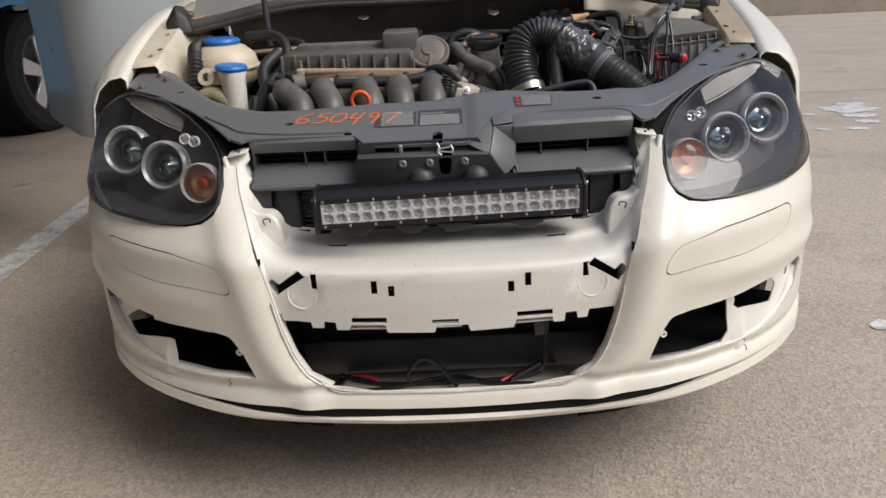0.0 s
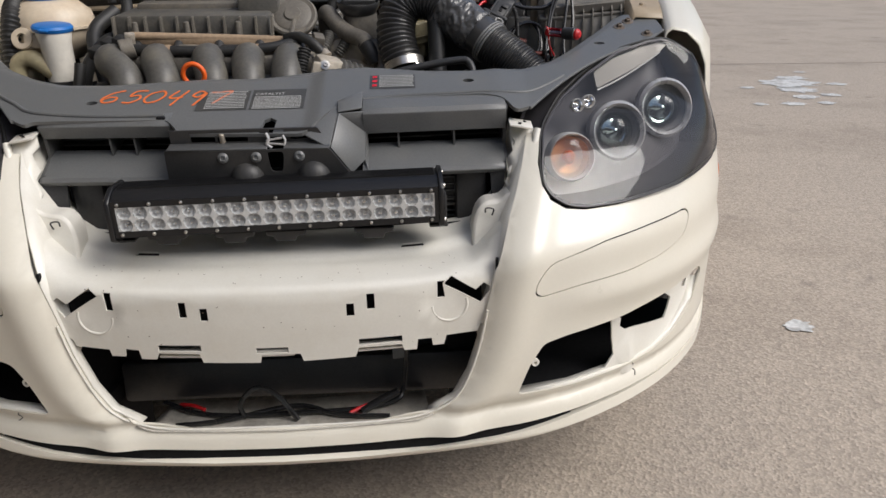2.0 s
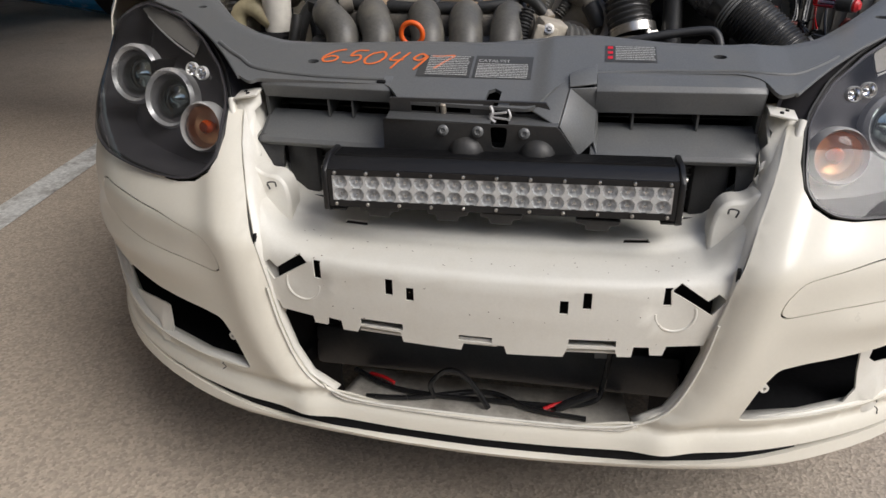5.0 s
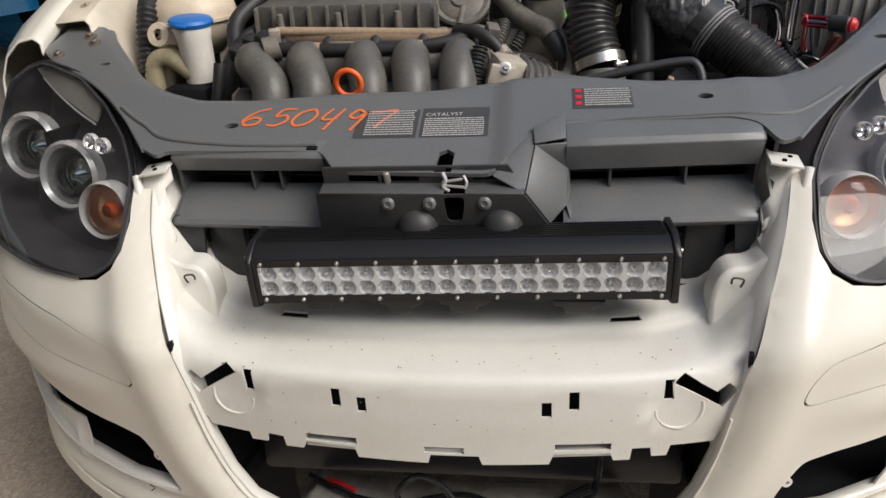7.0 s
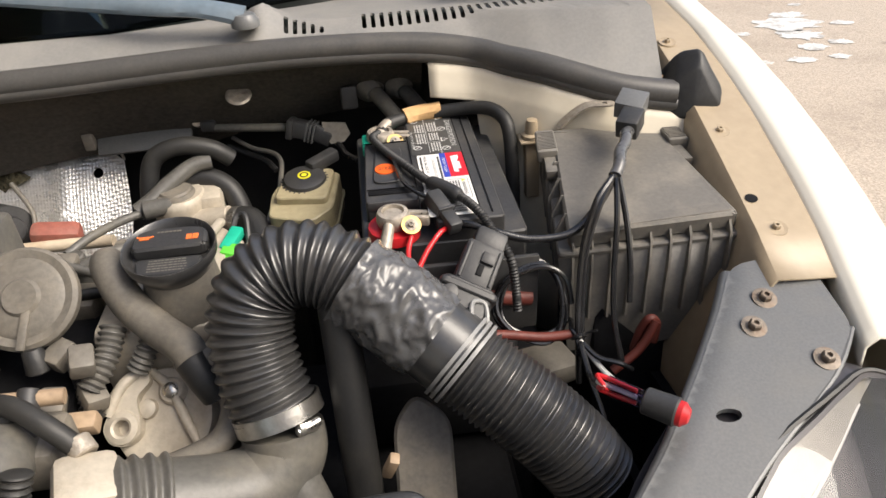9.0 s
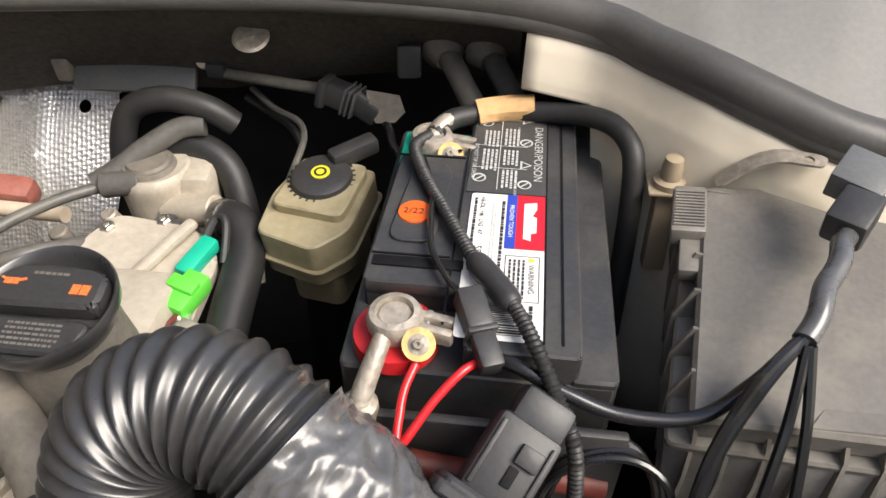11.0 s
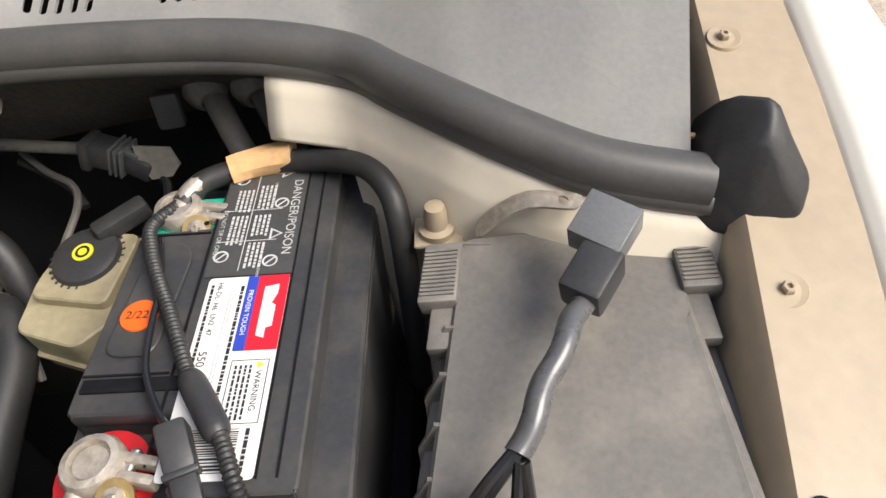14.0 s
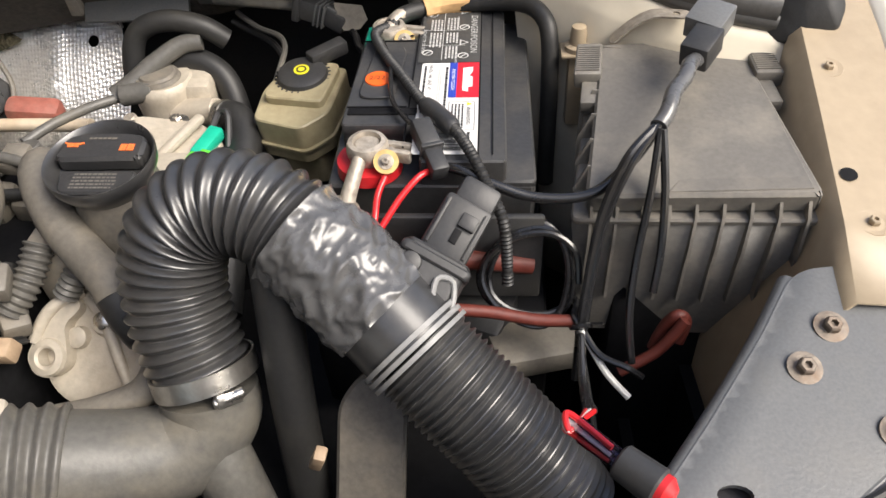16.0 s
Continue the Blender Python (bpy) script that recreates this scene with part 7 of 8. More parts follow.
# ---- engine ----
def engine():
    T = bay_thing("engine", (-0.1, 1.9, 0.43), "dusty five-cylinder engine with grey plastic intake runners", "engine")
    # plain dark boxes fill the depths, their black standing in for shade
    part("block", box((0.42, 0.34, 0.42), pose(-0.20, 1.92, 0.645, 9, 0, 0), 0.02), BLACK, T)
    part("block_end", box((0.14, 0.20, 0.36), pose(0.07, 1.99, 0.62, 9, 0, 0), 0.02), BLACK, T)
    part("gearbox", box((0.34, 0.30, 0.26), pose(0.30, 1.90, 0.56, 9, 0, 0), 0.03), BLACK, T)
    # valve cover with ribbed front
    C = part("valve_cover", box((0.335, 0.13, 0.075), pose(-0.243, 1.868, 0.912, 9, 0, -1), 0.008), MOULDED, T, "dusty black valve cover")
    for k in range(11):
        part("rib", prism([(0, 0), (0.014, -0.004), (0.014, -0.05), (0, -0.055)], 0.004, Matrix.Translation((-0.41 + 0.034 * k, 1.804, 0.938)) @ Matrix(((0, 0, 1, 0), (-1, 0, 0, 0), (0, 1, 0, 0), (0, 0, 0, 1)))), DUSTY, C)
    part("cover_rail", box((0.37, 0.02, 0.014), pose(-0.235, 1.800, 0.886, 9, 0, -1), 0.004), DUSTY, C)
    for x in (-0.36, -0.25, -0.14):
        part("stud", rod((x, 1.792, 0.875), (x, 1.786, 0.925), 0.008, 0.006), DUSTY, C)
    part("breather_box", box((0.092, 0.10, 0.095), pose(-0.106, 1.90, 0.948, 9, 0, 0), 0.008), MOULDED, T, "dusty breather housing")
    part("cover_ridge", box((0.30, 0.05, 0.03), pose(-0.24, 1.92, 0.955, 9, 0, 0), 0.006), DUSTY, C)
    m = aim((-0.030, 1.853, 0.934), (-0.030, 1.853 - 0.78, 0.934 + 0.62))
    D = part("membrane_cap", lathe([(0.030, -0.03), (0.050, -0.012), (0.054, -0.004), (0.054, 0.004), (0.050, 0.008), (0.042, 0.006), (0.038, 0.009), (0.020, 0.010), (0.017, 0.014), (0, 0.014)], m, 44), DUSTY, T, "round dusty breather cap")
    part("cap_spoke", box((0.009, 0.05, 0.005), m @ pose(0.004, -0.03, 0.011, 0, 0, -8), 0.002), DUSTY, D)
    part("cap_spout", rod(m @ Vector((0.008, -0.052, 0.004)), m @ Vector((0.010, -0.074, -0.010)), 0.010, 0.013), RUBBER, D)
    # fuel rail and wiring
    part("fuel_rail", box((0.34, 0.015, 0.020), pose(-0.175, 1.742, 0.884, 9, 1.5, 0), 0.005), TAN, T, "tan plastic fuel rail")
    for k, (x, w) in enumerate(((-0.31, 0.05), (-0.225, 0.06), (-0.13, 0.07), (-0.035, 0.06))):
        part("rail_clip", box((w, 0.012, 0.012), pose(x, 1.728, 0.874 - 0.001 * k, 9, 1.5, 0), 0.003), (DARK, DUSTY)[k % 2], T)
    part("rail_tube", tube([(-0.35, 1.735, 0.898), (-0.2, 1.742, 0.893), (-0.05, 1.742, 0.887), (0.03, 1.75, 0.88)], 0.008, 10, 6), TAN, T)
    part("wiring_duct", tube([(-0.36, 1.712, 0.872), (-0.27, 1.705, 0.868), (-0.15, 1.706, 0.866), (-0.06, 1.712, 0.872), (0.0, 1.73, 0.885)], 0.011, 12, 8), RUBBER, T, "black wiring duct")
    for x in (-0.27, -0.09):
        part("duct_band", tube([(x - 0.008, 1.705, 0.868), (x + 0.008, 1.705, 0.868)], 0.0125, 12, 3), TAN, T)
    for k, x in enumerate((-0.34, -0.255, -0.17, -0.085, 0.0)):
        part("injector", rod((x, 1.752, 0.89), (x, 1.715, 0.858), 0.010, 0.012), DARK, T)
    for x, y, z in ((-0.37, 1.725, 0.885), (-0.40, 1.74, 0.88), (-0.41, 1.70, 0.865)):
        part("connector", box((0.026, 0.03, 0.026), pose(x, y, z, 20, 15, 40 * x), 0.005), RUBBER, T)
    part("vacuum_valve", rod((-0.335, 1.70, 0.875), (-0.36, 1.69, 0.87), 0.021, 0.021), DUSTY, T)
    part("grey_bracket", box((0.02, 0.014, 0.03), pose(-0.345, 1.71, 0.89, 20, 0, 20), 0.003), LEAD, T)
    # intake runners
    for x0, x1 in ((-0.385, -0.335), (-0.290, -0.262), (-0.186, -0.165), (-0.103, -0.092), (-0.018, -0.016)):
        part("intake_runner", tube([(x0, 1.745, 0.83), (x0, 1.715, 0.850), (x0 * 0.8 + x1 * 0.2, 1.675, 0.847), (x1, 1.635, 0.815), (x1, 1.618, 0.76), (x1, 1.615, 0.68)], 0.032, 22, 8, oval=1.0), MOULDED, T, "grey plastic intake runner")
    part("manifold_log", tube([(-0.40, 1.665, 0.77), (-0.2, 1.66, 0.775), (0.02, 1.66, 0.785)], 0.04, 20, 6), DARK, T)
    part("manifold_flange", box((0.44, 0.06, 0.05), pose(-0.19, 1.73, 0.835, 9, 0, 0), 0.01), DUSTY, T)
    h = [(-0.182 + 0.020 * math.cos(a), 1.572 - 0.004 * math.sin(a), 0.828 + 0.020 * math.sin(a)) for a in (k * 6.283 / 12 for k in range(12))]
    part("dipstick_ring", tube(h, 0.0048, 10, 4, closed=True), ORANGE, T, "bright orange dipstick ring")
    part("dipstick_tube", rod((-0.182, 1.572, 0.810), (-0.185, 1.60, 0.70), 0.005), DARK, T)
    # throttle body
    B = part("throttle_body", box((0.055, 0.06, 0.085), pose(0.058, 1.672, 0.812, 9, 12, 20), 0.010), ALLOY, T, "dusty pale throttle body")
    part("throttle_cover", box((0.045, 0.012, 0.06), pose(0.052, 1.638, 0.815, 9, 12, 20), 0.006), ALLOY, B)
    for z in (0.79, 0.84):
        part("throttle_bolt", bolt((0.062, 1.632, z), (0.2, -1, 0.3), 0.005), STEEL, B)
    part("corrugated_conduit", tube([(0.02, 1.66, 0.87), (0.012, 1.645, 0.83), (0.014, 1.635, 0.78), (0.02, 1.63, 0.70)], 0.012, 14, 26, fun=ridge(0.0016, 0.0065)), RUBBER, T)
    part("vacuum_hose", tube([(-0.03, 1.735, 0.89), (0.0, 1.72, 0.893), (0.03, 1.705, 0.88), (0.05, 1.70, 0.86)], 0.010, 12, 8), RUBBER, T)
    part("clip", rod((0.050, 1.705, 0.862), (0.060, 1.695, 0.852), 0.012), LEAD, T)
    # alloy end cover: a dished disc with a rib, and a lug with an eye
    n = Vector((-0.1, -0.75, 0.65)).normalized()
    ax = (Vector((1, 0, 0)) - n * n.x).normalized()
    E = Matrix.Translation((0.091, 1.808, 0.798)) @ Matrix((ax, n.cross(ax), n)).transposed().to_4x4()
    D = part("end_cover", lathe([(0.0, 0.004), (0.020, 0.002), (0.036, 0.003), (0.046, 0.008), (0.052, 0.007), (0.055, 0.0), (0.056, -0.045)], E, 44), ALLOY, T, "dusty cast alloy end cover")
    part("cover_rib", tube([tuple(E @ Vector(v)) for v in ((-0.012, 0.050, 0.004), (-0.002, 0.042, 0.007), (0.010, 0.028, 0.007), (0.024, -0.004, 0.006), (0.036, -0.030, 0.005))], 0.0055, 10, 6), ALLOY, D)
    part("cover_boss", lathe([(0.017, -0.004), (0.015, 0.006), (0.012, 0.010), (0, 0.010)], E @ Matrix.Translation((0.010, 0.028, 0.0)), 24), ALLOY, D)
    part("cover_bolt", lathe([(0.0085, 0.0), (0.0085, 0.003), (0.006, 0.005), (0.002, 0.006), (0, 0.006)], E @ Matrix.Translation((0.010, 0.028, 0.010)), 16), STEEL, D)
    part("cover_boss", lathe([(0.011, -0.002), (0.010, 0.008), (0.007, 0.010), (0, 0.010)], E @ Matrix.Translation((-0.017, 0.012, 0.002)), 20), ALLOY, D)
    lug = fillet([(-0.058, -0.006), (-0.050, 0.014), (-0.044, 0.036), (-0.034, 0.047), (-0.013, 0.050), (-0.008, 0.040), (-0.024, 0.024), (-0.020, 0.004), (-0.019, -0.014), (-0.034, -0.026), (-0.050, -0.022)], 0.007, 4)
    B = part("lug", sheet(lug, [circle(-0.037, -0.006, 0.0085, 20)], lambda u, v: E @ Vector((u, v, 0.020 - 0.10 * (u + 0.037))), 0.012), ALLOY, D, "cast lug with an eye", solid=0.016, bevel=0.002)
    part("lug_rib", tube([tuple(E @ Vector(v)) for v in ((-0.052, 0.008, 0.020), (-0.042, 0.030, 0.022), (-0.030, 0.044, 0.020), (-0.012, 0.056, 0.010))], 0.006, 10, 6), ALLOY, B)
    part("eye_rim", lathe([(0.0085, -0.002), (0.0085, 0.002), (0.011, 0.0035), (0.017, 0.002), (0.018, -0.002)], E @ Matrix.Translation((-0.037, -0.006, 0.021)), 26), ALLOY, B)
    part("curved_pipe", tube([(0.148, 1.806, 0.875), (0.168, 1.79, 0.855), (0.174, 1.772, 0.83), (0.160, 1.752, 0.805), (0.124, 1.738, 0.795), (0.085, 1.728, 0.792), (0.05, 1.72, 0.79)], 0.0135, 14, 8), DUSTY, T, "dusty grey coolant pipe")
    part("corrugated_conduit", tube([(0.050, 1.845, 0.895), (0.046, 1.830, 0.880), (0.040, 1.815, 0.866), (0.028, 1.800, 0.850)], 0.0125, 16, 26, fun=ridge(0.0016, 0.0065)), MOULDED, T, "dusty corrugated conduit")
    part("corrugated_conduit", tube([(0.088, 1.845, 0.885), (0.082, 1.832, 0.870), (0.070, 1.825, 0.852)], 0.0105, 16, 26, fun=ridge(0.0015, 0.006)), MOULDED, T)
    part("tan_bar", box((0.060, 0.020, 0.020), pose(0.010, 1.775, 0.828, 25, 0, 0), 0.004), TAN, T, "tan plastic bar")
    part("head_end", box((0.13, 0.16, 0.11), pose(0.085, 1.93, 0.845, 9, 0, 0), 0.015), ALLOY, T, "cast alloy cylinder head end")
    Q = part("head_plate", prism(fillet([(-0.060, -0.06), (0.055, -0.075), (0.062, 0.03), (0.03, 0.062), (-0.045, 0.066), (-0.066, 0.02)], 0.014, 4), 0.022, Matrix.Translation((0.098, 2.015, 0.876)) @ pose(0, 0, 0, 14, 8, 6), 0.004), ALLOY, T, "pale alloy cover plate")
    part("plate_rib", box((0.012, 0.10, 0.010), pose(0.112, 2.02, 0.905, 14, 8, -22), 0.004), ALLOY, Q)
    for x, y, z in ((0.055, 2.05, 0.908), (0.098, 2.072, 0.905), (0.150, 1.965, 0.880), (0.138, 1.945, 0.880), (0.062, 1.985, 0.893)):
        b = bolt((x, y, z), (0, -0.3, 1), 0.0072)
        part("plate_bolt", b, STEEL, Q)
        part("bolt_boss", rod((x, y, z - 0.022), (x, y - 0.001, z), 0.0125, 0.0105), ALLOY, Q)
    # oil filler
    part("filler_neck", lathe([(0.046, -0.09), (0.043, -0.05), (0.040, -0.03), (0.038, -0.012), (0.0, -0.012)], Matrix.Translation((0.118, 1.880, 0.955)) @ pose(0, 0, 0, 8, 0, 0), 30), DUSTY, T, "dusty filler neck")
    cm = Matrix.Translation((0.116, 1.877, 0.957)) @ pose(0, 0, 0, 16, 0, 0)
    O = part("oil_cap", lathe([(0.032, -0.022), (0.040, -0.014), (0.0475, 0.0), (0.0490, 0.010), (0.0480, 0.0125), (0.0465, 0.0115), (0.0440, 0.004), (0.040, -0.002), (0, -0.002)], cm, 48), HOSE, T, "round black oil filler cap with orange symbols")
    part("grip", prism(fillet([(-0.040, -0.010), (0.040, -0.008), (0.037, 0.022), (0.020, 0.026), (-0.020, 0.026), (-0.037, 0.020)], 0.008, 3), 0.016, cm @ Matrix.Translation((0.0, 0.004, -0.002)), 0.003), DARK, O)
    part("print_shelf", prism(fillet([(-0.030, -0.036), (0.030, -0.036), (0.036, -0.008), (-0.036, -0.008)], 0.008, 3), 0.006, cm @ Matrix.Translation((0, 0, -0.002)), 0.002), DARK, O)
    can = bmesh.new()
    box((0.010, 0.005, 0.0008), cm @ pose(-0.026, 0.012, 0.0146), 0, bm=can)
    box((0.006, 0.002, 0.0008), cm @ pose(-0.0195, 0.0135, 0.0146, 0, 0, 20), 0, bm=can)
    box((0.005, 0.0016, 0.0008), cm @ pose(-0.032, 0.0138, 0.0146, 0, 0, -25), 0, bm=can)
    part("can_symbol", can, CRAYON, O, "orange oil can symbol")
    for k in (-1, 1):
        part("book_symbol", box((0.0058, 0.008, 0.0008), cm @ pose(0.024 + 0.0034 * k, 0.009, 0.0146), 0), CRAYON, O, "orange book symbol")
    bars(-0.020, -0.032, 0.02, -0.012, 5, 0.0019, cm @ Matrix.Translation((0.0, 0, 0.0045)), AIRBOX, O, 91, dense=True)
    bars(-0.014, 0.0185, 0.012, 0.0225, 1, 0.0024, cm @ Matrix.Translation((0.0, 0, 0.0146)), DUSTY, O, 92, dense=True)
    # breather pipe past the cap
    part("breather_pipe", tube([(0.035, 1.935, 0.905), (0.036, 1.912, 0.938), (0.048, 1.882, 0.938), (0.068, 1.856, 0.915), (0.098, 1.832, 0.895), (0.126, 1.810, 0.884), (0.136, 1.800, 0.872)], 0.0185, 18, 10), DUSTY, T, "thick dusty breather pipe")
    part("pipe_sleeve", tube([(0.132, 1.804, 0.876), (0.146, 1.792, 0.856), (0.156, 1.790, 0.836)], 0.0185, 16, 6), RUBBER, T)
    part("coolant_pipe", tube([(0.10, 1.80, 0.75), (0.14, 1.79, 0.745), (0.165, 1.80, 0.80), (0.160, 1.81, 0.85)], 0.015, 14, 8), DUSTY, T)
    for pts, r in (([(0.0, 1.85, 0.86), (0.02, 1.815, 0.85), (0.028, 1.79, 0.82)], 0.011), ([(0.16, 1.85, 0.89), (0.19, 1.84, 0.875), (0.21, 1.85, 0.86)], 0.009)):
        part("corrugated_conduit", tube(pts, r, 14, 26, fun=ridge(0.0014, 0.006)), RUBBER, T)
    for x, y, z, rz in ((0.03, 1.80, 0.885, 20), (0.0, 1.825, 0.88, -30), (-0.005, 1.79, 0.845, 10), (0.03, 1.80, 0.842, 40)):
        part("connector", box((0.024, 0.03, 0.022), pose(x, y, z, 25, 10, rz), 0.004), DUSTY, T)
    # thermostat housing and hoses at the back
    H = part("thermostat_housing", lathe([(0, 0.030), (0.033, 0.030), (0.0365, 0.026), (0.0375, 0.020), (0.0365, 0.010), (0.035, -0.03), (0.042, -0.05), (0.0, -0.05)], pose(0.063, 2.138, 0.907, 9, 0, 0), 36), ALLOY, T, "pale alloy thermostat housing")
    part("housing_cap", lathe([(0, 0.038), (0.020, 0.038), (0.022, 0.035), (0.025, 0.035), (0.027, 0.030), (0, 0.030)], pose(0.061, 2.134, 0.907, 9, 0, 0), 32), DUSTY, H, "grey sealing cap")
    part("side_boss", box((0.05, 0.05, 0.055), pose(0.096, 2.145, 0.908, 9, 0, 8), 0.010), ALLOY, H)
    part("outlet", rod((0.079, 2.12, 0.895), (0.134, 2.108, 0.903), 0.018, 0.0165), ALLOY, H)
    part("outlet_hose", tube([(0.140, 2.100, 0.899), (0.162, 2.090, 0.902), (0.178, 2.06, 0.888), (0.182, 2.0, 0.862), (0.186, 1.93, 0.83), (0.19, 1.87, 0.79)], 0.019, 16, 8), RUBBER, T, "black coolant hose")
    part("hose_band", tube([(0.141, 2.1, 0.899), (0.150, 2.096, 0.901)], 0.0208, 18, 3), STEEL, T)
    part("grey_pipe", tube([(0.012, 2.110, 0.922), (0.030, 2.122, 0.932), (0.055, 2.140, 0.950), (0.085, 2.158, 0.966), (0.11, 2.165, 0.968)], lambda t: 0.0125 - 0.002 * t, 14, 8), MOULDED, T, "dusty grey hose")
    part("pipe_tee", rod((0.022, 2.105, 0.925), (0.060, 2.112, 0.928), 0.013, 0.012), MOULDED, T)
    part("vacuum_line", tube([(0.018, 2.105, 0.922), (-0.005, 2.08, 0.922), (-0.03, 2.04, 0.920), (-0.05, 2.01, 0.912)], 0.0058, 10, 8), MOULDED, T)
    part("heater_hose", tube([(0.016, 2.155, 0.90), (0.020, 2.160, 0.945), (0.034, 2.165, 0.980), (0.070, 2.168, 0.993), (0.110, 2.172, 0.985), (0.135, 2.18, 0.965)], 0.013, 18, 8), RUBBER, T, "black hose arch")
    part("heater_hose", tube([(0.05, 2.165, 0.93), (0.09, 2.168, 0.945), (0.13, 2.16, 0.925), (0.15, 2.14, 0.87)], 0.015, 16, 8), RUBBER, T)
    part("sensor", rod((0.045, 2.085, 0.885), (0.040, 2.075, 0.912), 0.010, 0.008), LEAD, T)
    part("sensor", rod((0.005, 2.06, 0.87), (0.002, 2.05, 0.905), 0.011, 0.009), DUSTY, T)
    # foil heat shield, pump and pads on the far side
    fold = lambda x, z: Vector((x - 0.085, 2.245 + 0.5 * (z - 0.94) + 0.5 * (z - 0.92) ** 2 + 0.9 * (x + 0.10) ** 2 - 0.010 * math.exp(-((x + 0.055) / 0.008) ** 2) + 0.006 * math.sin(38 * x) * math.sin(29 * z), z - 0.038))
    part("heat_shield", sheet([(-0.25, 0.80), (0.03, 0.80), (0.040, 0.90), (0.036, 0.985), (0.02, 1.0), (-0.07, 0.994), (-0.16, 0.978), (-0.25, 0.95)], [circle(-0.002, 0.972, 0.007, 14), circle(-0.16, 0.955, 0.006, 12)], fold, 0.014), FOIL, T, "dimpled foil heat shield", solid=0.0015)
    part("shield_edge", tube([tuple(fold(x, z)) for x, z in ((-0.25, 0.95), (-0.16, 0.979), (-0.07, 0.995), (0.02, 1.001), (0.037, 0.985))], 0.0022, 6, 6), FOIL, T)
    P = part("exhaust_valve", rod((-0.202, 2.165, 0.898), (-0.17, 2.135, 0.905), 0.036, 0.034, 28), DARK, T, "black round valve")
    part("valve_boss", rod((-0.17, 2.135, 0.905), (-0.162, 2.128, 0.907), 0.02, 0.018), DARK, P)
    part("red_pad", box((0.066, 0.03, 0.034), pose(-0.112, 2.135, 0.891, 25, 8, 8), 0.009), FADED, T, "faded red rubber pad")
    part("rail_pipe", tube([(-0.352, 2.135, 0.868), (-0.242, 2.125, 0.876), (-0.132, 2.115, 0.883), (-0.027, 2.105, 0.887)], 0.0085, 12, 6), MILKY, T, "pale metal pipe")
    part("lever", tube([(-0.142, 2.145, 0.903), (-0.147, 2.16, 0.923), (-0.172, 2.18, 0.958)], 0.0035, 8, 6), DUSTY, T)
    for x, y, z in ((-0.12, 1.955, 0.875), (-0.06, 1.95, 0.87), (-0.18, 1.96, 0.88), (-0.02, 1.955, 0.87)):
        part("coil_pack", box((0.035, 0.045, 0.035), pose(x, y, z, 15, 5, 30 * x), 0.008), DUSTY, T)
    for x, y, z, r in ((-0.155, 2.0, 0.905, 0.011), (-0.095, 2.005, 0.908, 0.013), (-0.035, 2.0, 0.906, 0.012)):
        part("coil_boot", rod((x, y, z - 0.03), (x, y - 0.006, z + 0.012), r * 1.2, r), MOULDED, T)
        part("coil_plug", box((0.026, 0.034, 0.018), pose(x - 0.004, y - 0.026, z + 0.006, 18, 6, 20 * x), 0.004), DUSTY, T)
    for pts, r in (([(-0.12, 1.985, 0.915), (-0.08, 1.965, 0.925), (-0.03, 1.96, 0.918), (0.012, 1.95, 0.905)], 0.006),
                   ([(-0.02, 1.975, 0.91), (0.012, 1.99, 0.918), (0.035, 2.02, 0.910), (0.04, 2.05, 0.898)], 0.0075),
                   ([(-0.20, 1.975, 0.905), (-0.15, 1.965, 0.918), (-0.10, 1.97, 0.912)], 0.008)):
        part("coil_hose", tube(pts, r, 10, 8), MOULDED, T)
    for x, y, z in ((0.018, 1.97, 0.905), (-0.07, 1.955, 0.915)):
        part("hose_elbow", rod((x, y, z), (x + 0.022, y - 0.012, z - 0.004), 0.012, 0.010), DUSTY, T)
    part("coil_lead", tube([(-0.2, 1.94, 0.895), (-0.1, 1.935, 0.89), (0.0, 1.945, 0.888), (0.04, 1.97, 0.885)], 0.007, 10, 8), RUBBER, T)
    part("pump_hub", rod((-0.30, 2.05, 0.90), (-0.30, 2.02, 0.91), 0.03, 0.028), LEAD, T)


engine()
T = bay_thing("engine_plug", (0.152, 2.0, 0.875), "bright green and teal electrical connector", "connector")
part("green_half", box((0.022, 0.042, 0.020), pose(0.154, 1.985, 0.893, 14, 10, -14), 0.003), GREEN, T, "bright green half")
part("latch", box((0.026, 0.014, 0.008), pose(0.153, 1.985, 0.904, 14, 10, -14), 0.002), GREEN, T)
part("teal_half", box((0.017, 0.045, 0.016), pose(0.146, 2.030, 0.900, 14, 10, -14), 0.003), TEAL, T, "teal half")
part("grey_plug", box((0.024, 0.03, 0.02), pose(0.168, 1.945, 0.878, 14, 10, -14), 0.003), LEAD, T)
part("pink_lead", tube([(0.155, 1.965, 0.888), (0.150, 1.95, 0.886), (0.148, 1.93, 0.875)], 0.0025, 8, 5), RUST, T)
part("lead", tube([(0.143, 2.05, 0.902), (0.150, 2.07, 0.918), (0.162, 2.065, 0.918), (0.165, 2.04, 0.89)], 0.004, 8, 6), DARK, T)


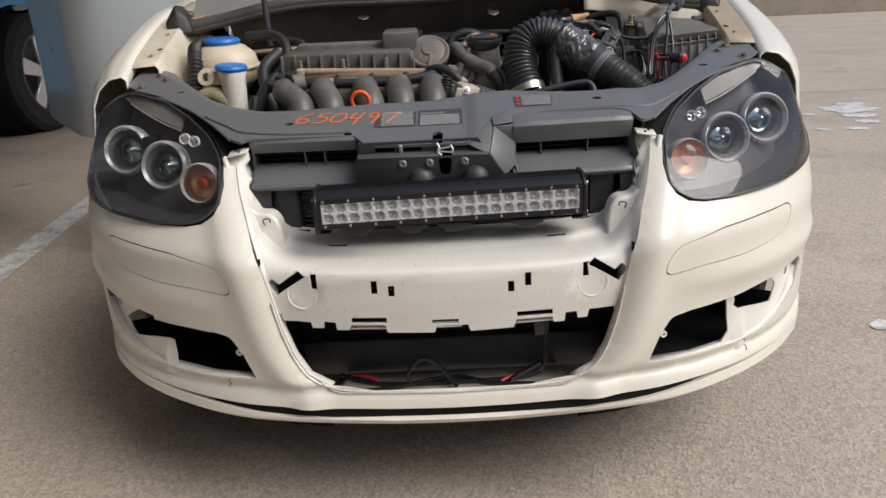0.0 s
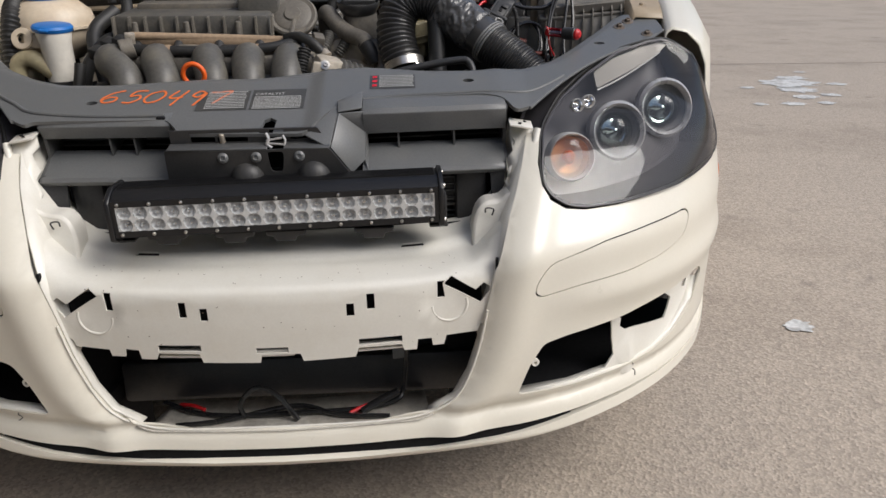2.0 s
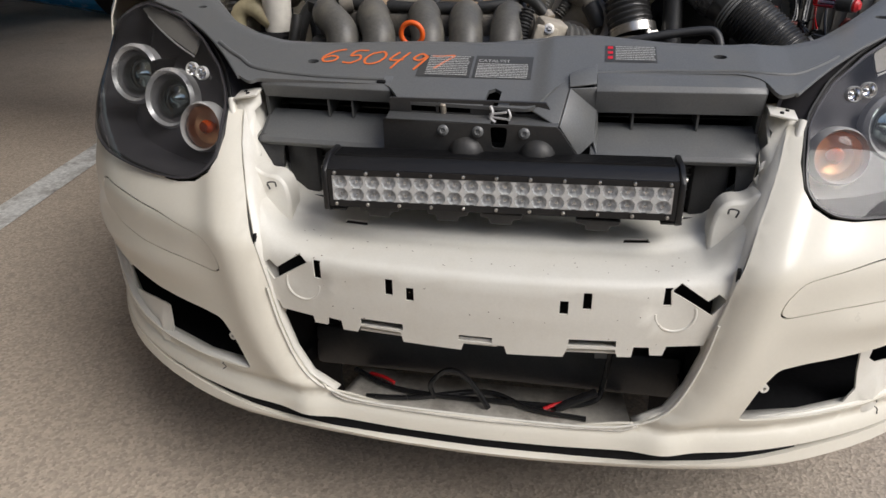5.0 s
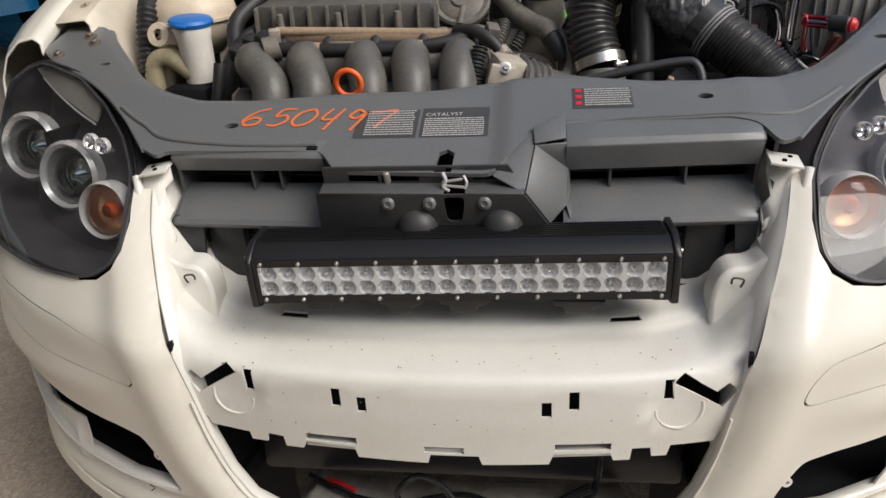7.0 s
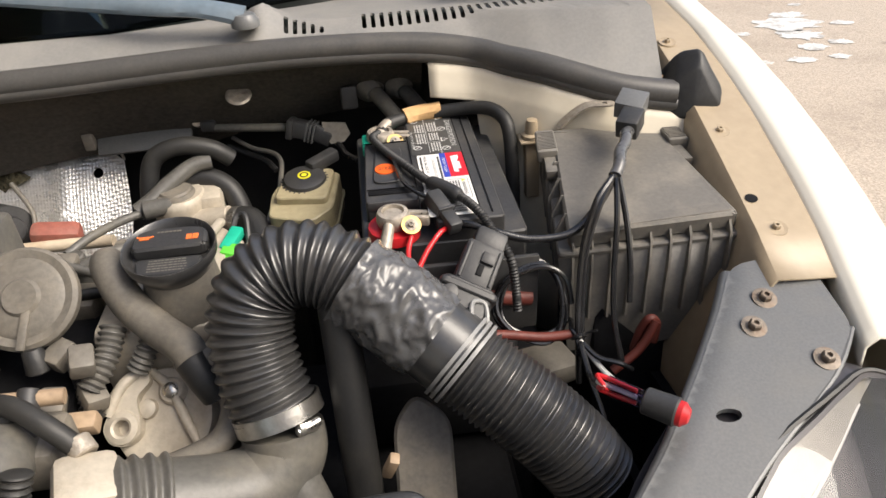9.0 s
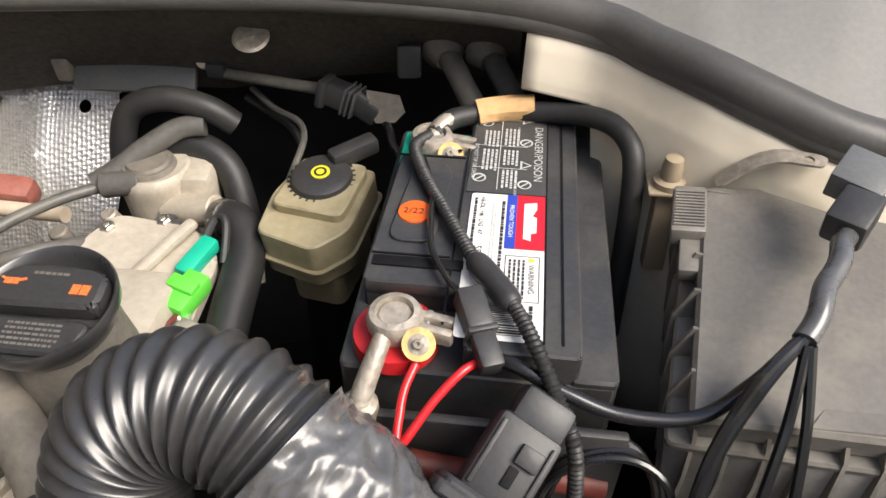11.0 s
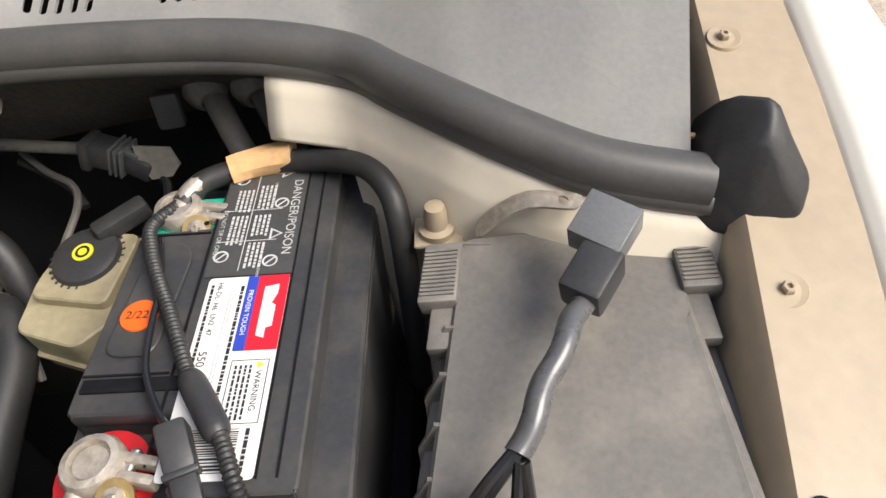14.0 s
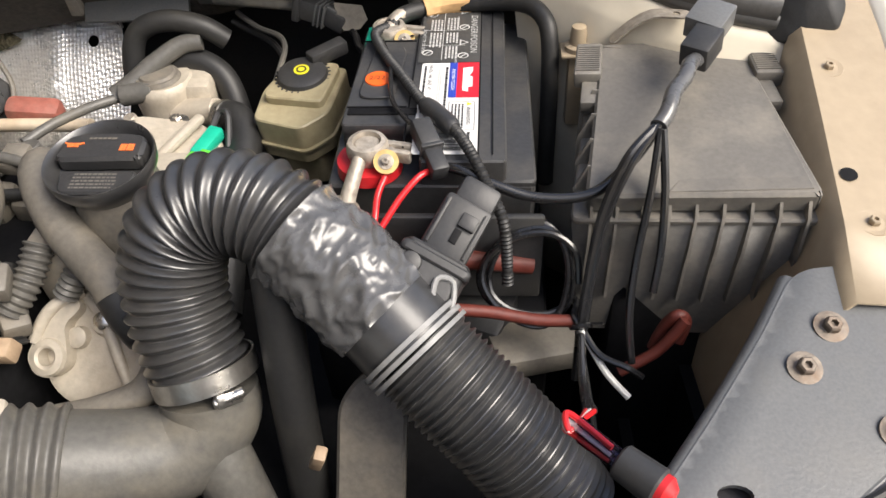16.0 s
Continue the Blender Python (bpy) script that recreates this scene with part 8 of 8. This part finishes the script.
# ---- reservoirs ----
def brake_reservoir():
    T = bay_thing("brake_fluid_reservoir", (0.236, 2.115, 0.80), "yellowed brake fluid reservoir with a black cap", "reservoir")
    B = Matrix.Translation((0.240, 2.110, 0.878)) @ pose(0, 0, 0, 14, 0, -8)
    part("tank", prism(fillet([(-0.040, -0.048), (0.020, -0.060), (0.044, -0.030), (0.044, 0.055), (-0.034, 0.055), (-0.046, 0.005)], 0.010, 4), 0.052, B, 0.0015), YELLOWED, T, "yellowed translucent tank")
    part("step", prism(fillet([(-0.036, -0.020), (0.036, -0.024), (0.038, 0.05), (-0.030, 0.05)], 0.010, 4), 0.012, B @ Matrix.Translation((0, 0, 0.050)), 0.0015), YELLOWED, T)
    part("sump", prism(fillet([(-0.026, -0.044), (0.028, -0.046), (0.032, 0.04), (-0.028, 0.04)], 0.012, 4), 0.045, B @ Matrix.Translation((0.004, 0, -0.043)), 0.0015), YELLOWED, T)
    part("seam", prism(fillet([(-0.043, -0.051), (0.022, -0.064), (0.047, -0.032), (0.047, 0.058), (-0.036, 0.058), (-0.049, 0.005)], 0.010, 4), 0.003, B @ Matrix.Translation((0, 0, 0.018))), YELLOWED, T)
    m = Matrix.Translation((0.241, 2.118, 0.936)) @ pose(0, 0, 0, 16, 0, 0)
    C = part("cap", lathe([(0.0, 0.016), (0.022, 0.016), (0.028, 0.013), (0.031, 0.006), (0.0325, -0.010), (0.028, -0.014), (0, -0.014)], m, 36), DARK, T, "black screw cap")
    r = bmesh.new()
    for k in range(28):
        a = k * 6.283 / 28
        box((0.003, 0.002, 0.018), m @ pose(0.0312 * math.cos(a), 0.0312 * math.sin(a), 0.0, 0, 0, math.degrees(a)), 0, bm=r)
    part("cap_grip", r, DARK, C)
    part("cap_mark", lathe([(0, 0.0168), (0.0090, 0.0168), (0.0090, 0.016)], m, 26), YELLOW, C, "yellow disc")
    part("cap_print", lathe([(0.004, 0.0172), (0.0062, 0.0172)], m, 20), INK, C)
    part("level_plug", box((0.05, 0.018, 0.018), pose(0.266, 2.146, 0.960, 10, -10, 40), 0.004), DARK, T, "black level sensor plug")
    part("body_below", rod((0.245, 2.115, 0.83), (0.245, 2.12, 0.45), 0.03), BLACK, T)


brake_reservoir()


def left_tanks():
    T = bay_thing("coolant_tank", (-0.597, 1.93, 0.82), "milky round coolant tank with a blue cap", "tank")
    m = Matrix.Translation((-0.600, 1.935, 0.922)) @ pose(0, 0, 0, 8, 0, 0)
    part("sphere", lathe([(0, -0.085), (0.05, -0.075), (0.085, -0.035), (0.092, 0.0), (0.085, 0.03), (0.06, 0.052), (0.04, 0.06), (0, 0.06)], m, 40), MILKY, T, "milky plastic tank")
    part("waist", lathe([(0.088, -0.004), (0.097, -0.004), (0.097, 0.002), (0.088, 0.002)], m, 40), MILKY, T)
    C = part("cap", lathe([(0, 0.074), (0.034, 0.075), (0.046, 0.072), (0.050, 0.066), (0.048, 0.058), (0, 0.056)], m @ Matrix.Translation((0.0, 0.0, 0)), 36), BLUE, T, "blue screw cap")
    part("cap_ridge", box((0.07, 0.012, 0.005), m @ pose(0, 0, 0.075), 0.002), BLUE, C)
    part("mount", box((0.06, 0.08, 0.16), pose(-0.60, 1.94, 0.77), 0.01), BLACK, T)
    b = bmesh.new()
    for k in range(5):
        box((0.004, 0.003, 0.010), m @ pose(0.05 + 0.006 * k, -0.076, 0.0, 0, 0, 0), 0, bm=b)
    part("level_mark", b, DARK, T)
    T = bay_thing("washer_bottle", (-0.535, 1.79, 0.72), "milky washer filler neck with a blue cap", "bottle")
    part("neck", lathe([(0.030, -0.10), (0.032, -0.02), (0.036, 0.0), (0.033, 0.012), (0, 0.012)], pose(-0.545, 1.81, 0.903, 6, 0, 0), 30), NECK, T, "pale translucent neck")
    cm = pose(-0.546, 1.81, 0.916, 10, 4, 0)
    C = part("cap", lathe([(0, 0.007), (0.026, 0.008), (0.038, 0.006), (0.042, 0.001), (0.040, -0.006), (0.032, -0.010), (0, -0.010)], cm, 36), BLUE, T, "blue flip cap")
    part("cap_tab", box((0.02, 0.016, 0.006), cm @ pose(0.0, -0.040, 0.0), 0.003), BLUE, C)
    part("handle", lathe([(0.011, -0.004), (0.022, -0.004), (0.024, 0.0), (0.022, 0.004), (0.011, 0.004), (0.011, -0.004)], aim((-0.612, 1.806, 0.893), (-0.612, 1.018, 1.088)), 28), MILKY, T)
    part("web", box((0.05, 0.006, 0.026), pose(-0.585, 1.808, 0.886, 0, 8, 0), 0.002), MILKY, T)
    part("filler_pipe", tube([(-0.553, 1.808, 0.818), (-0.598, 1.808, 0.85), (-0.63, 1.808, 0.838), (-0.636, 1.808, 0.788), (-0.633, 1.808, 0.708)], 0.019, 16, 8), YELLOWED, T)
    part("foot", box((0.1, 0.08, 0.36), pose(-0.56, 1.80, 0.62), 0.02), BLACK, T)
    T = bay_thing("coolant_hoses", (-0.48, 1.86, 0.70), "tangle of black coolant hoses beside the tank", "hose")
    for pts, r in (([(-0.545, 1.98, 1.0), (-0.47, 1.97, 1.0), (-0.43, 1.94, 0.975), (-0.42, 1.90, 0.93), (-0.44, 1.86, 0.88), (-0.45, 1.83, 0.80)], 0.013),
                   ([(-0.53, 2.0, 0.99), (-0.44, 2.02, 0.985), (-0.39, 1.99, 0.97), (-0.39, 1.94, 0.93), (-0.41, 1.87, 0.88)], 0.011),
                   ([(-0.44, 1.90, 0.95), (-0.47, 1.85, 0.91), (-0.46, 1.81, 0.86), (-0.44, 1.79, 0.80), (-0.44, 1.78, 0.70)], 0.016),
                   ([(-0.40, 1.85, 0.90), (-0.43, 1.80, 0.885), (-0.47, 1.78, 0.83), (-0.49, 1.77, 0.74)], 0.014),
                   ([(-0.48, 1.77, 0.84), (-0.485, 1.755, 0.79), (-0.50, 1.74, 0.72)], 0.012)):
        part("hose", tube(pts, r, 14, 10), RUBBER, T)
    part("ribbed_hose", tube([(-0.67, 1.93, 0.97), (-0.665, 1.90, 0.965), (-0.655, 1.86, 0.94), (-0.65, 1.83, 0.89), (-0.645, 1.81, 0.82)], 0.019, 16, 26, fun=ridge(0.0022, 0.011)), RUBBER, T, "ribbed black hose")
    part("hose_end", tube([(-0.63, 1.95, 0.99), (-0.665, 1.94, 0.985), (-0.672, 1.92, 0.965)], 0.015, 14, 6), RUBBER, T)
    T = bay_thing("bonnet_strut", (-0.49, 2.0, 0.95), "slim black bonnet strut", "strut")
    part("rod", rod((-0.488, 2.01, 0.97), (-0.50, 1.99, 1.40), 0.009), DARK, T)


left_tanks()

# ---- pipes and fittings round the bulkhead and gearbox ----
T = bay_thing("bulkhead_fittings", (0.2, 2.16, 0.9), "black vacuum pipe and connectors along the bulkhead", "pipe")
part("pipe", tube([(0.095, 2.238, 0.998), (0.15, 2.228, 0.996), (0.215, 2.219, 0.993)], 0.0062, 12, 6), MOULDED, T)
part("plug", box((0.036, 0.026, 0.026), pose(0.234, 2.216, 0.990, 0, 14, -12), 0.005), DARK, T)
part("plug_collar", box((0.010, 0.030, 0.030), pose(0.222, 2.217, 0.992, 0, 14, -12), 0.003), DARK, T)
for k in range(3):
    part("plug_rib", box((0.0025, 0.029, 0.029), pose(0.246 + 0.005 * k, 2.2145 - 0.001 * k, 0.9865 - 0.0016 * k, 0, 18, -13), 0.0008), GREY_DARK, T)
part("plug_latch", box((0.016, 0.008, 0.006), pose(0.264, 2.206, 0.991, 0, 24, -16), 0.0015), GREY_DARK, T)
part("plug", box((0.036, 0.022, 0.022), pose(0.264, 2.212, 0.979, 0, 24, -16), 0.004), DARK, T)
part("lead", tube([(0.280, 2.210, 0.972), (0.292, 2.195, 0.964), (0.300, 2.17, 0.958), (0.318, 2.13, 0.960)], 0.0045, 8, 6), WIRE, T)
part("thin_pipe", tube([(0.128, 2.255, 0.975), (0.158, 2.235, 0.962), (0.190, 2.215, 0.957), (0.203, 2.19, 0.950), (0.204, 2.15, 0.938), (0.202, 2.11, 0.925), (0.190, 2.075, 0.905), (0.192, 2.055, 0.86)], 0.0036, 8, 8), MOULDED, T, "dull metal brake pipe")
part("thin_pipe", tube([(0.118, 2.26, 0.962), (0.15, 2.25, 0.948), (0.175, 2.235, 0.940), (0.190, 2.22, 0.928)], 0.0045, 8, 8), RUBBER, T)
for x in (0.345, 0.388):
    part("heater_pipe", tube([(x - 0.002, 2.232, 1.040), (x + 0.018, 2.20, 1.020), (x + 0.042, 2.165, 0.992), (x + 0.064, 2.14, 0.955)], 0.0115, 14, 8), MOULDED, T, "dusty heater pipe")
    part("grommet", lathe([(0.010, -0.008), (0.019, -0.008), (0.023, 0.002), (0.020, 0.010), (0.013, 0.018), (0.010, 0.018)], aim((x - 0.002, 2.230, 1.040), (x + 0.036, 2.15, 0.998)), 20), DUSTY, T)
part("bracket", box((0.024, 0.012, 0.034), pose(0.312, 2.206, 1.032, 0, 0, 10), 0.004), DARK, T)
part("flap", sheet([(0, 0), (0.034, 0.004), (0.040, 0.022), (0.030, 0.034), (0.010, 0.036), (0.002, 0.02)], [], lambda u, v: Vector((0.268 + u, 2.205 - 0.2 * v, 1.000 - 0.9 * v)), 0.02, True), DUSTY, T, "small torn brown flap", solid=0.002)
T = bay_thing("gearbox_fittings", (0.30, 1.72, 0.6), "dark pipes and brackets below the intake duct", "pipe")
part("black_pipe", tube([(0.288, 1.780, 0.94), (0.292, 1.75, 0.82), (0.295, 1.735, 0.72), (0.295, 1.73, 0.60)], 0.019, 16, 8), RUBBER, T)
part("lower_bracket", prism(fillet([(-0.03, -0.10), (0.03, -0.10), (0.035, 0.05), (0.0, 0.08), (-0.025, 0.05)], 0.015, 4), 0.015, Matrix.Translation((0.355, 1.735, 0.75)) @ pose(0, 0, 0, 60, 0, 0), 0.003), DUSTY, T, "dusty alloy lever")
part("lever_bolt", bolt((0.352, 1.700, 0.695), (0, -0.8, 0.5), 0.008), STEEL, T)
part("support_rail", tube([(0.19, 1.597, 0.822), (0.25, 1.597, 0.836), (0.325, 1.595, 0.848), (0.348, 1.590, 0.843), (0.356, 1.578, 0.815), (0.357, 1.57, 0.76)], 0.0075, 10, 8), DARK, T, "black support rail")
part("small_pipe", tube([(0.22, 1.60, 0.79), (0.27, 1.60, 0.81), (0.32, 1.60, 0.80), (0.34, 1.60, 0.74)], 0.006, 8, 8), RUBBER, T)
part("brown_hose", tube([(0.425, 1.795, 0.865), (0.46, 1.80, 0.858), (0.50, 1.80, 0.85), (0.54, 1.80, 0.85)], 0.0055, 10, 6), RUST, T, "brown-red hose")
part("brown_hose", tube([(0.60, 1.80, 0.82), (0.607, 1.80, 0.845), (0.615, 1.797, 0.86), (0.624, 1.80, 0.85), (0.62, 1.797, 0.83)], 0.005, 10, 6), RUST, T)
part("brown_hose", tube([(0.57, 1.78, 0.81), (0.60, 1.785, 0.83), (0.62, 1.79, 0.86)], 0.005, 10, 6), RUST, T)
part("gear_linkage", box((0.09, 0.05, 0.03), pose(0.50, 1.83, 0.79, 10, 5, 20), 0.008), DUSTY, T)
part("gear_linkage", box((0.06, 0.06, 0.04), pose(0.45, 1.86, 0.80, 10, 5, -20), 0.008), DARK, T)
part("tan_tag", box((0.010, 0.012, 0.03), pose(0.325, 1.69, 0.80, 20, 20, 0), 0.002), TAN, T)

# ---- the rest of the white car, behind the windscreen ----
def cabin():
    side = Matrix(((0, 0, 1, -0.885), (1, 0, 0, 0), (0, 1, 0, 0), (0, 0, 0, 1)))
    hull = [(3.02, 0.25), (4.95, 0.25), (5.30, 0.33), (5.40, 0.62), (5.34, 1.0), (5.2, 1.03), (3.02, 0.98)]
    part("body_shell", prism(fillet(hull, 0.06, 4), 1.77, side, 0.012), WHITE, car, "white body shell")
    b = bmesh.new()
    low = [(0.82, 2.98, 1.0), (0.82, 5.2, 1.03), (-0.82, 5.2, 1.03), (-0.82, 2.98, 1.0)]
    top = [(0.60, 3.02, 1.52), (0.56, 4.75, 1.50), (-0.56, 4.75, 1.50), (-0.60, 3.02, 1.52)]
    lo, hi = [b.verts.new(v) for v in low], [b.verts.new(v) for v in top]
    for k in range(4):
        b.faces.new((lo[k - 1], lo[k], hi[k], hi[k - 1]))
    bmesh.ops.recalc_face_normals(b, faces=b.faces)
    part("side_glass", b, DARK, car, "dark tinted side windows", solid=0.006)
    part("roof", prism(fillet([(-0.62, 2.96), (0.62, 2.96), (0.60, 4.4), (0.56, 4.82), (-0.56, 4.82), (-0.60, 4.4)], 0.05, 4), 0.035, Matrix.Translation((0, 0, 1.50)), 0.01), WHITE, car, "white roof panel")
    for s in (1, -1):
        part("windscreen_pillar", tube([(s * 0.74, 2.20, 1.14), (s * 0.69, 2.55, 1.36), (s * 0.62, 2.98, 1.52)], 0.022, 10, 6), WHITE, car)
        part("door_pillar", tube([(s * 0.83, 4.05, 1.0), (s * 0.60, 4.0, 1.52)], 0.028, 10, 4), WHITE, car)
        part("rear_pillar", tube([(s * 0.82, 5.1, 1.02), (s * 0.58, 4.76, 1.50)], 0.045, 10, 4), WHITE, car)
        part("sill", box((0.05, 1.0, 0.10), pose(s * 0.86, 2.65, 0.27), 0.015), WHITE, car)
        m = Matrix.Translation((s * 0.80, 4.66, 0.315)) @ pose(0, 0, 0, 0, 90, 0)
        part("wheel_arch", lathe([(0, 0.001 + (0.0875 if s > 0 else -0.0895)), (0.36, 0.001 + (0.0875 if s > 0 else -0.0895))], m, 40), BLACK, car)
        w = part("wheel", lathe([(0.19, -0.10), (0.29, -0.105), (0.315, -0.075), (0.315, 0.075), (0.29, 0.105), (0.19, 0.10)], m, 40), TYRE, car, "black tyre")
        part("rim", lathe([(0.19, -0.095), (0.15, -0.07), (0, -0.07)] if s < 0 else [(0.19, 0.095), (0.15, 0.07), (0, 0.07)], m, 40), SILVER, w)
    part("front_side_panel", box((0.03, 0.55, 0.62), pose(0.885, 2.78, 0.62), 0.01), WHITE, car)


cabin()

# ---- the neighbouring car ----
def neighbour():
    T = thing("blue_car", (-4.9, 7.4, 0), "bright blue high-wheeled car parked close by", "car")
    side = lambda u, z: Vector((-4.26 + 0.05 * u - 0.06 * (z - 0.9) ** 2, 7.3 + u, z))
    b = sheet(fillet([(-2.6, 0.48), (2.8, 0.48), (2.95, 0.9), (2.8, 1.30), (1.5, 1.38), (0.8, 1.98), (-1.6, 2.0), (-2.4, 1.45), (-2.65, 0.9)], 0.14, 4), [circle(0.0, 0.60, 0.64, 30)], side, 0.15)
    part("body", b, BLUE_PAINT, T, "glossy blue bodywork", solid=1.7)
    part("side_window", sheet(fillet([(-1.8, 1.42), (1.2, 1.42), (0.7, 1.86), (-1.4, 1.88)], 0.05, 3), [], lambda u, z: side(u, z) + Vector((0.006, 0, 0)), 0.15), DARK, T, "dark side window")
    m = Matrix.Translation((-4.20, 7.3, 0.58)) @ pose(0, 0, 0, 0, 90, -3)
    w = part("wheel", lathe([(0.38, -0.14), (0.53, -0.14), (0.58, -0.10), (0.58, 0.10), (0.53, 0.14), (0.40, 0.14), (0.38, 0.12)], m, 48), TYRE, T, "black tyre")
    part("rim", lathe([(0.38, 0.12), (0.40, 0.142), (0.388, 0.147), (0.365, 0.125), (0.365, 0.0), (0.0, 0.0)], m, 48), LAMP_BLACK, w)
    for k in range(5):
        part("spoke", prism([(-0.085, 0.37), (0.085, 0.37), (0.05, 0.0), (-0.05, 0.0)], 0.035, m @ pose(0, 0, 0.09, 0, 0, 72 * k + 20), 0.008), SILVER, w, "silver spoke")
    part("hub", lathe([(0, 0.14), (0.045, 0.137), (0.066, 0.12), (0.075, 0.09), (0, 0.09)], m, 24), SILVER, w)
    part("arch_lining", lathe([(0.64, -0.32), (0.64, 0.0)], m, 36), BLACK, T)


neighbour()
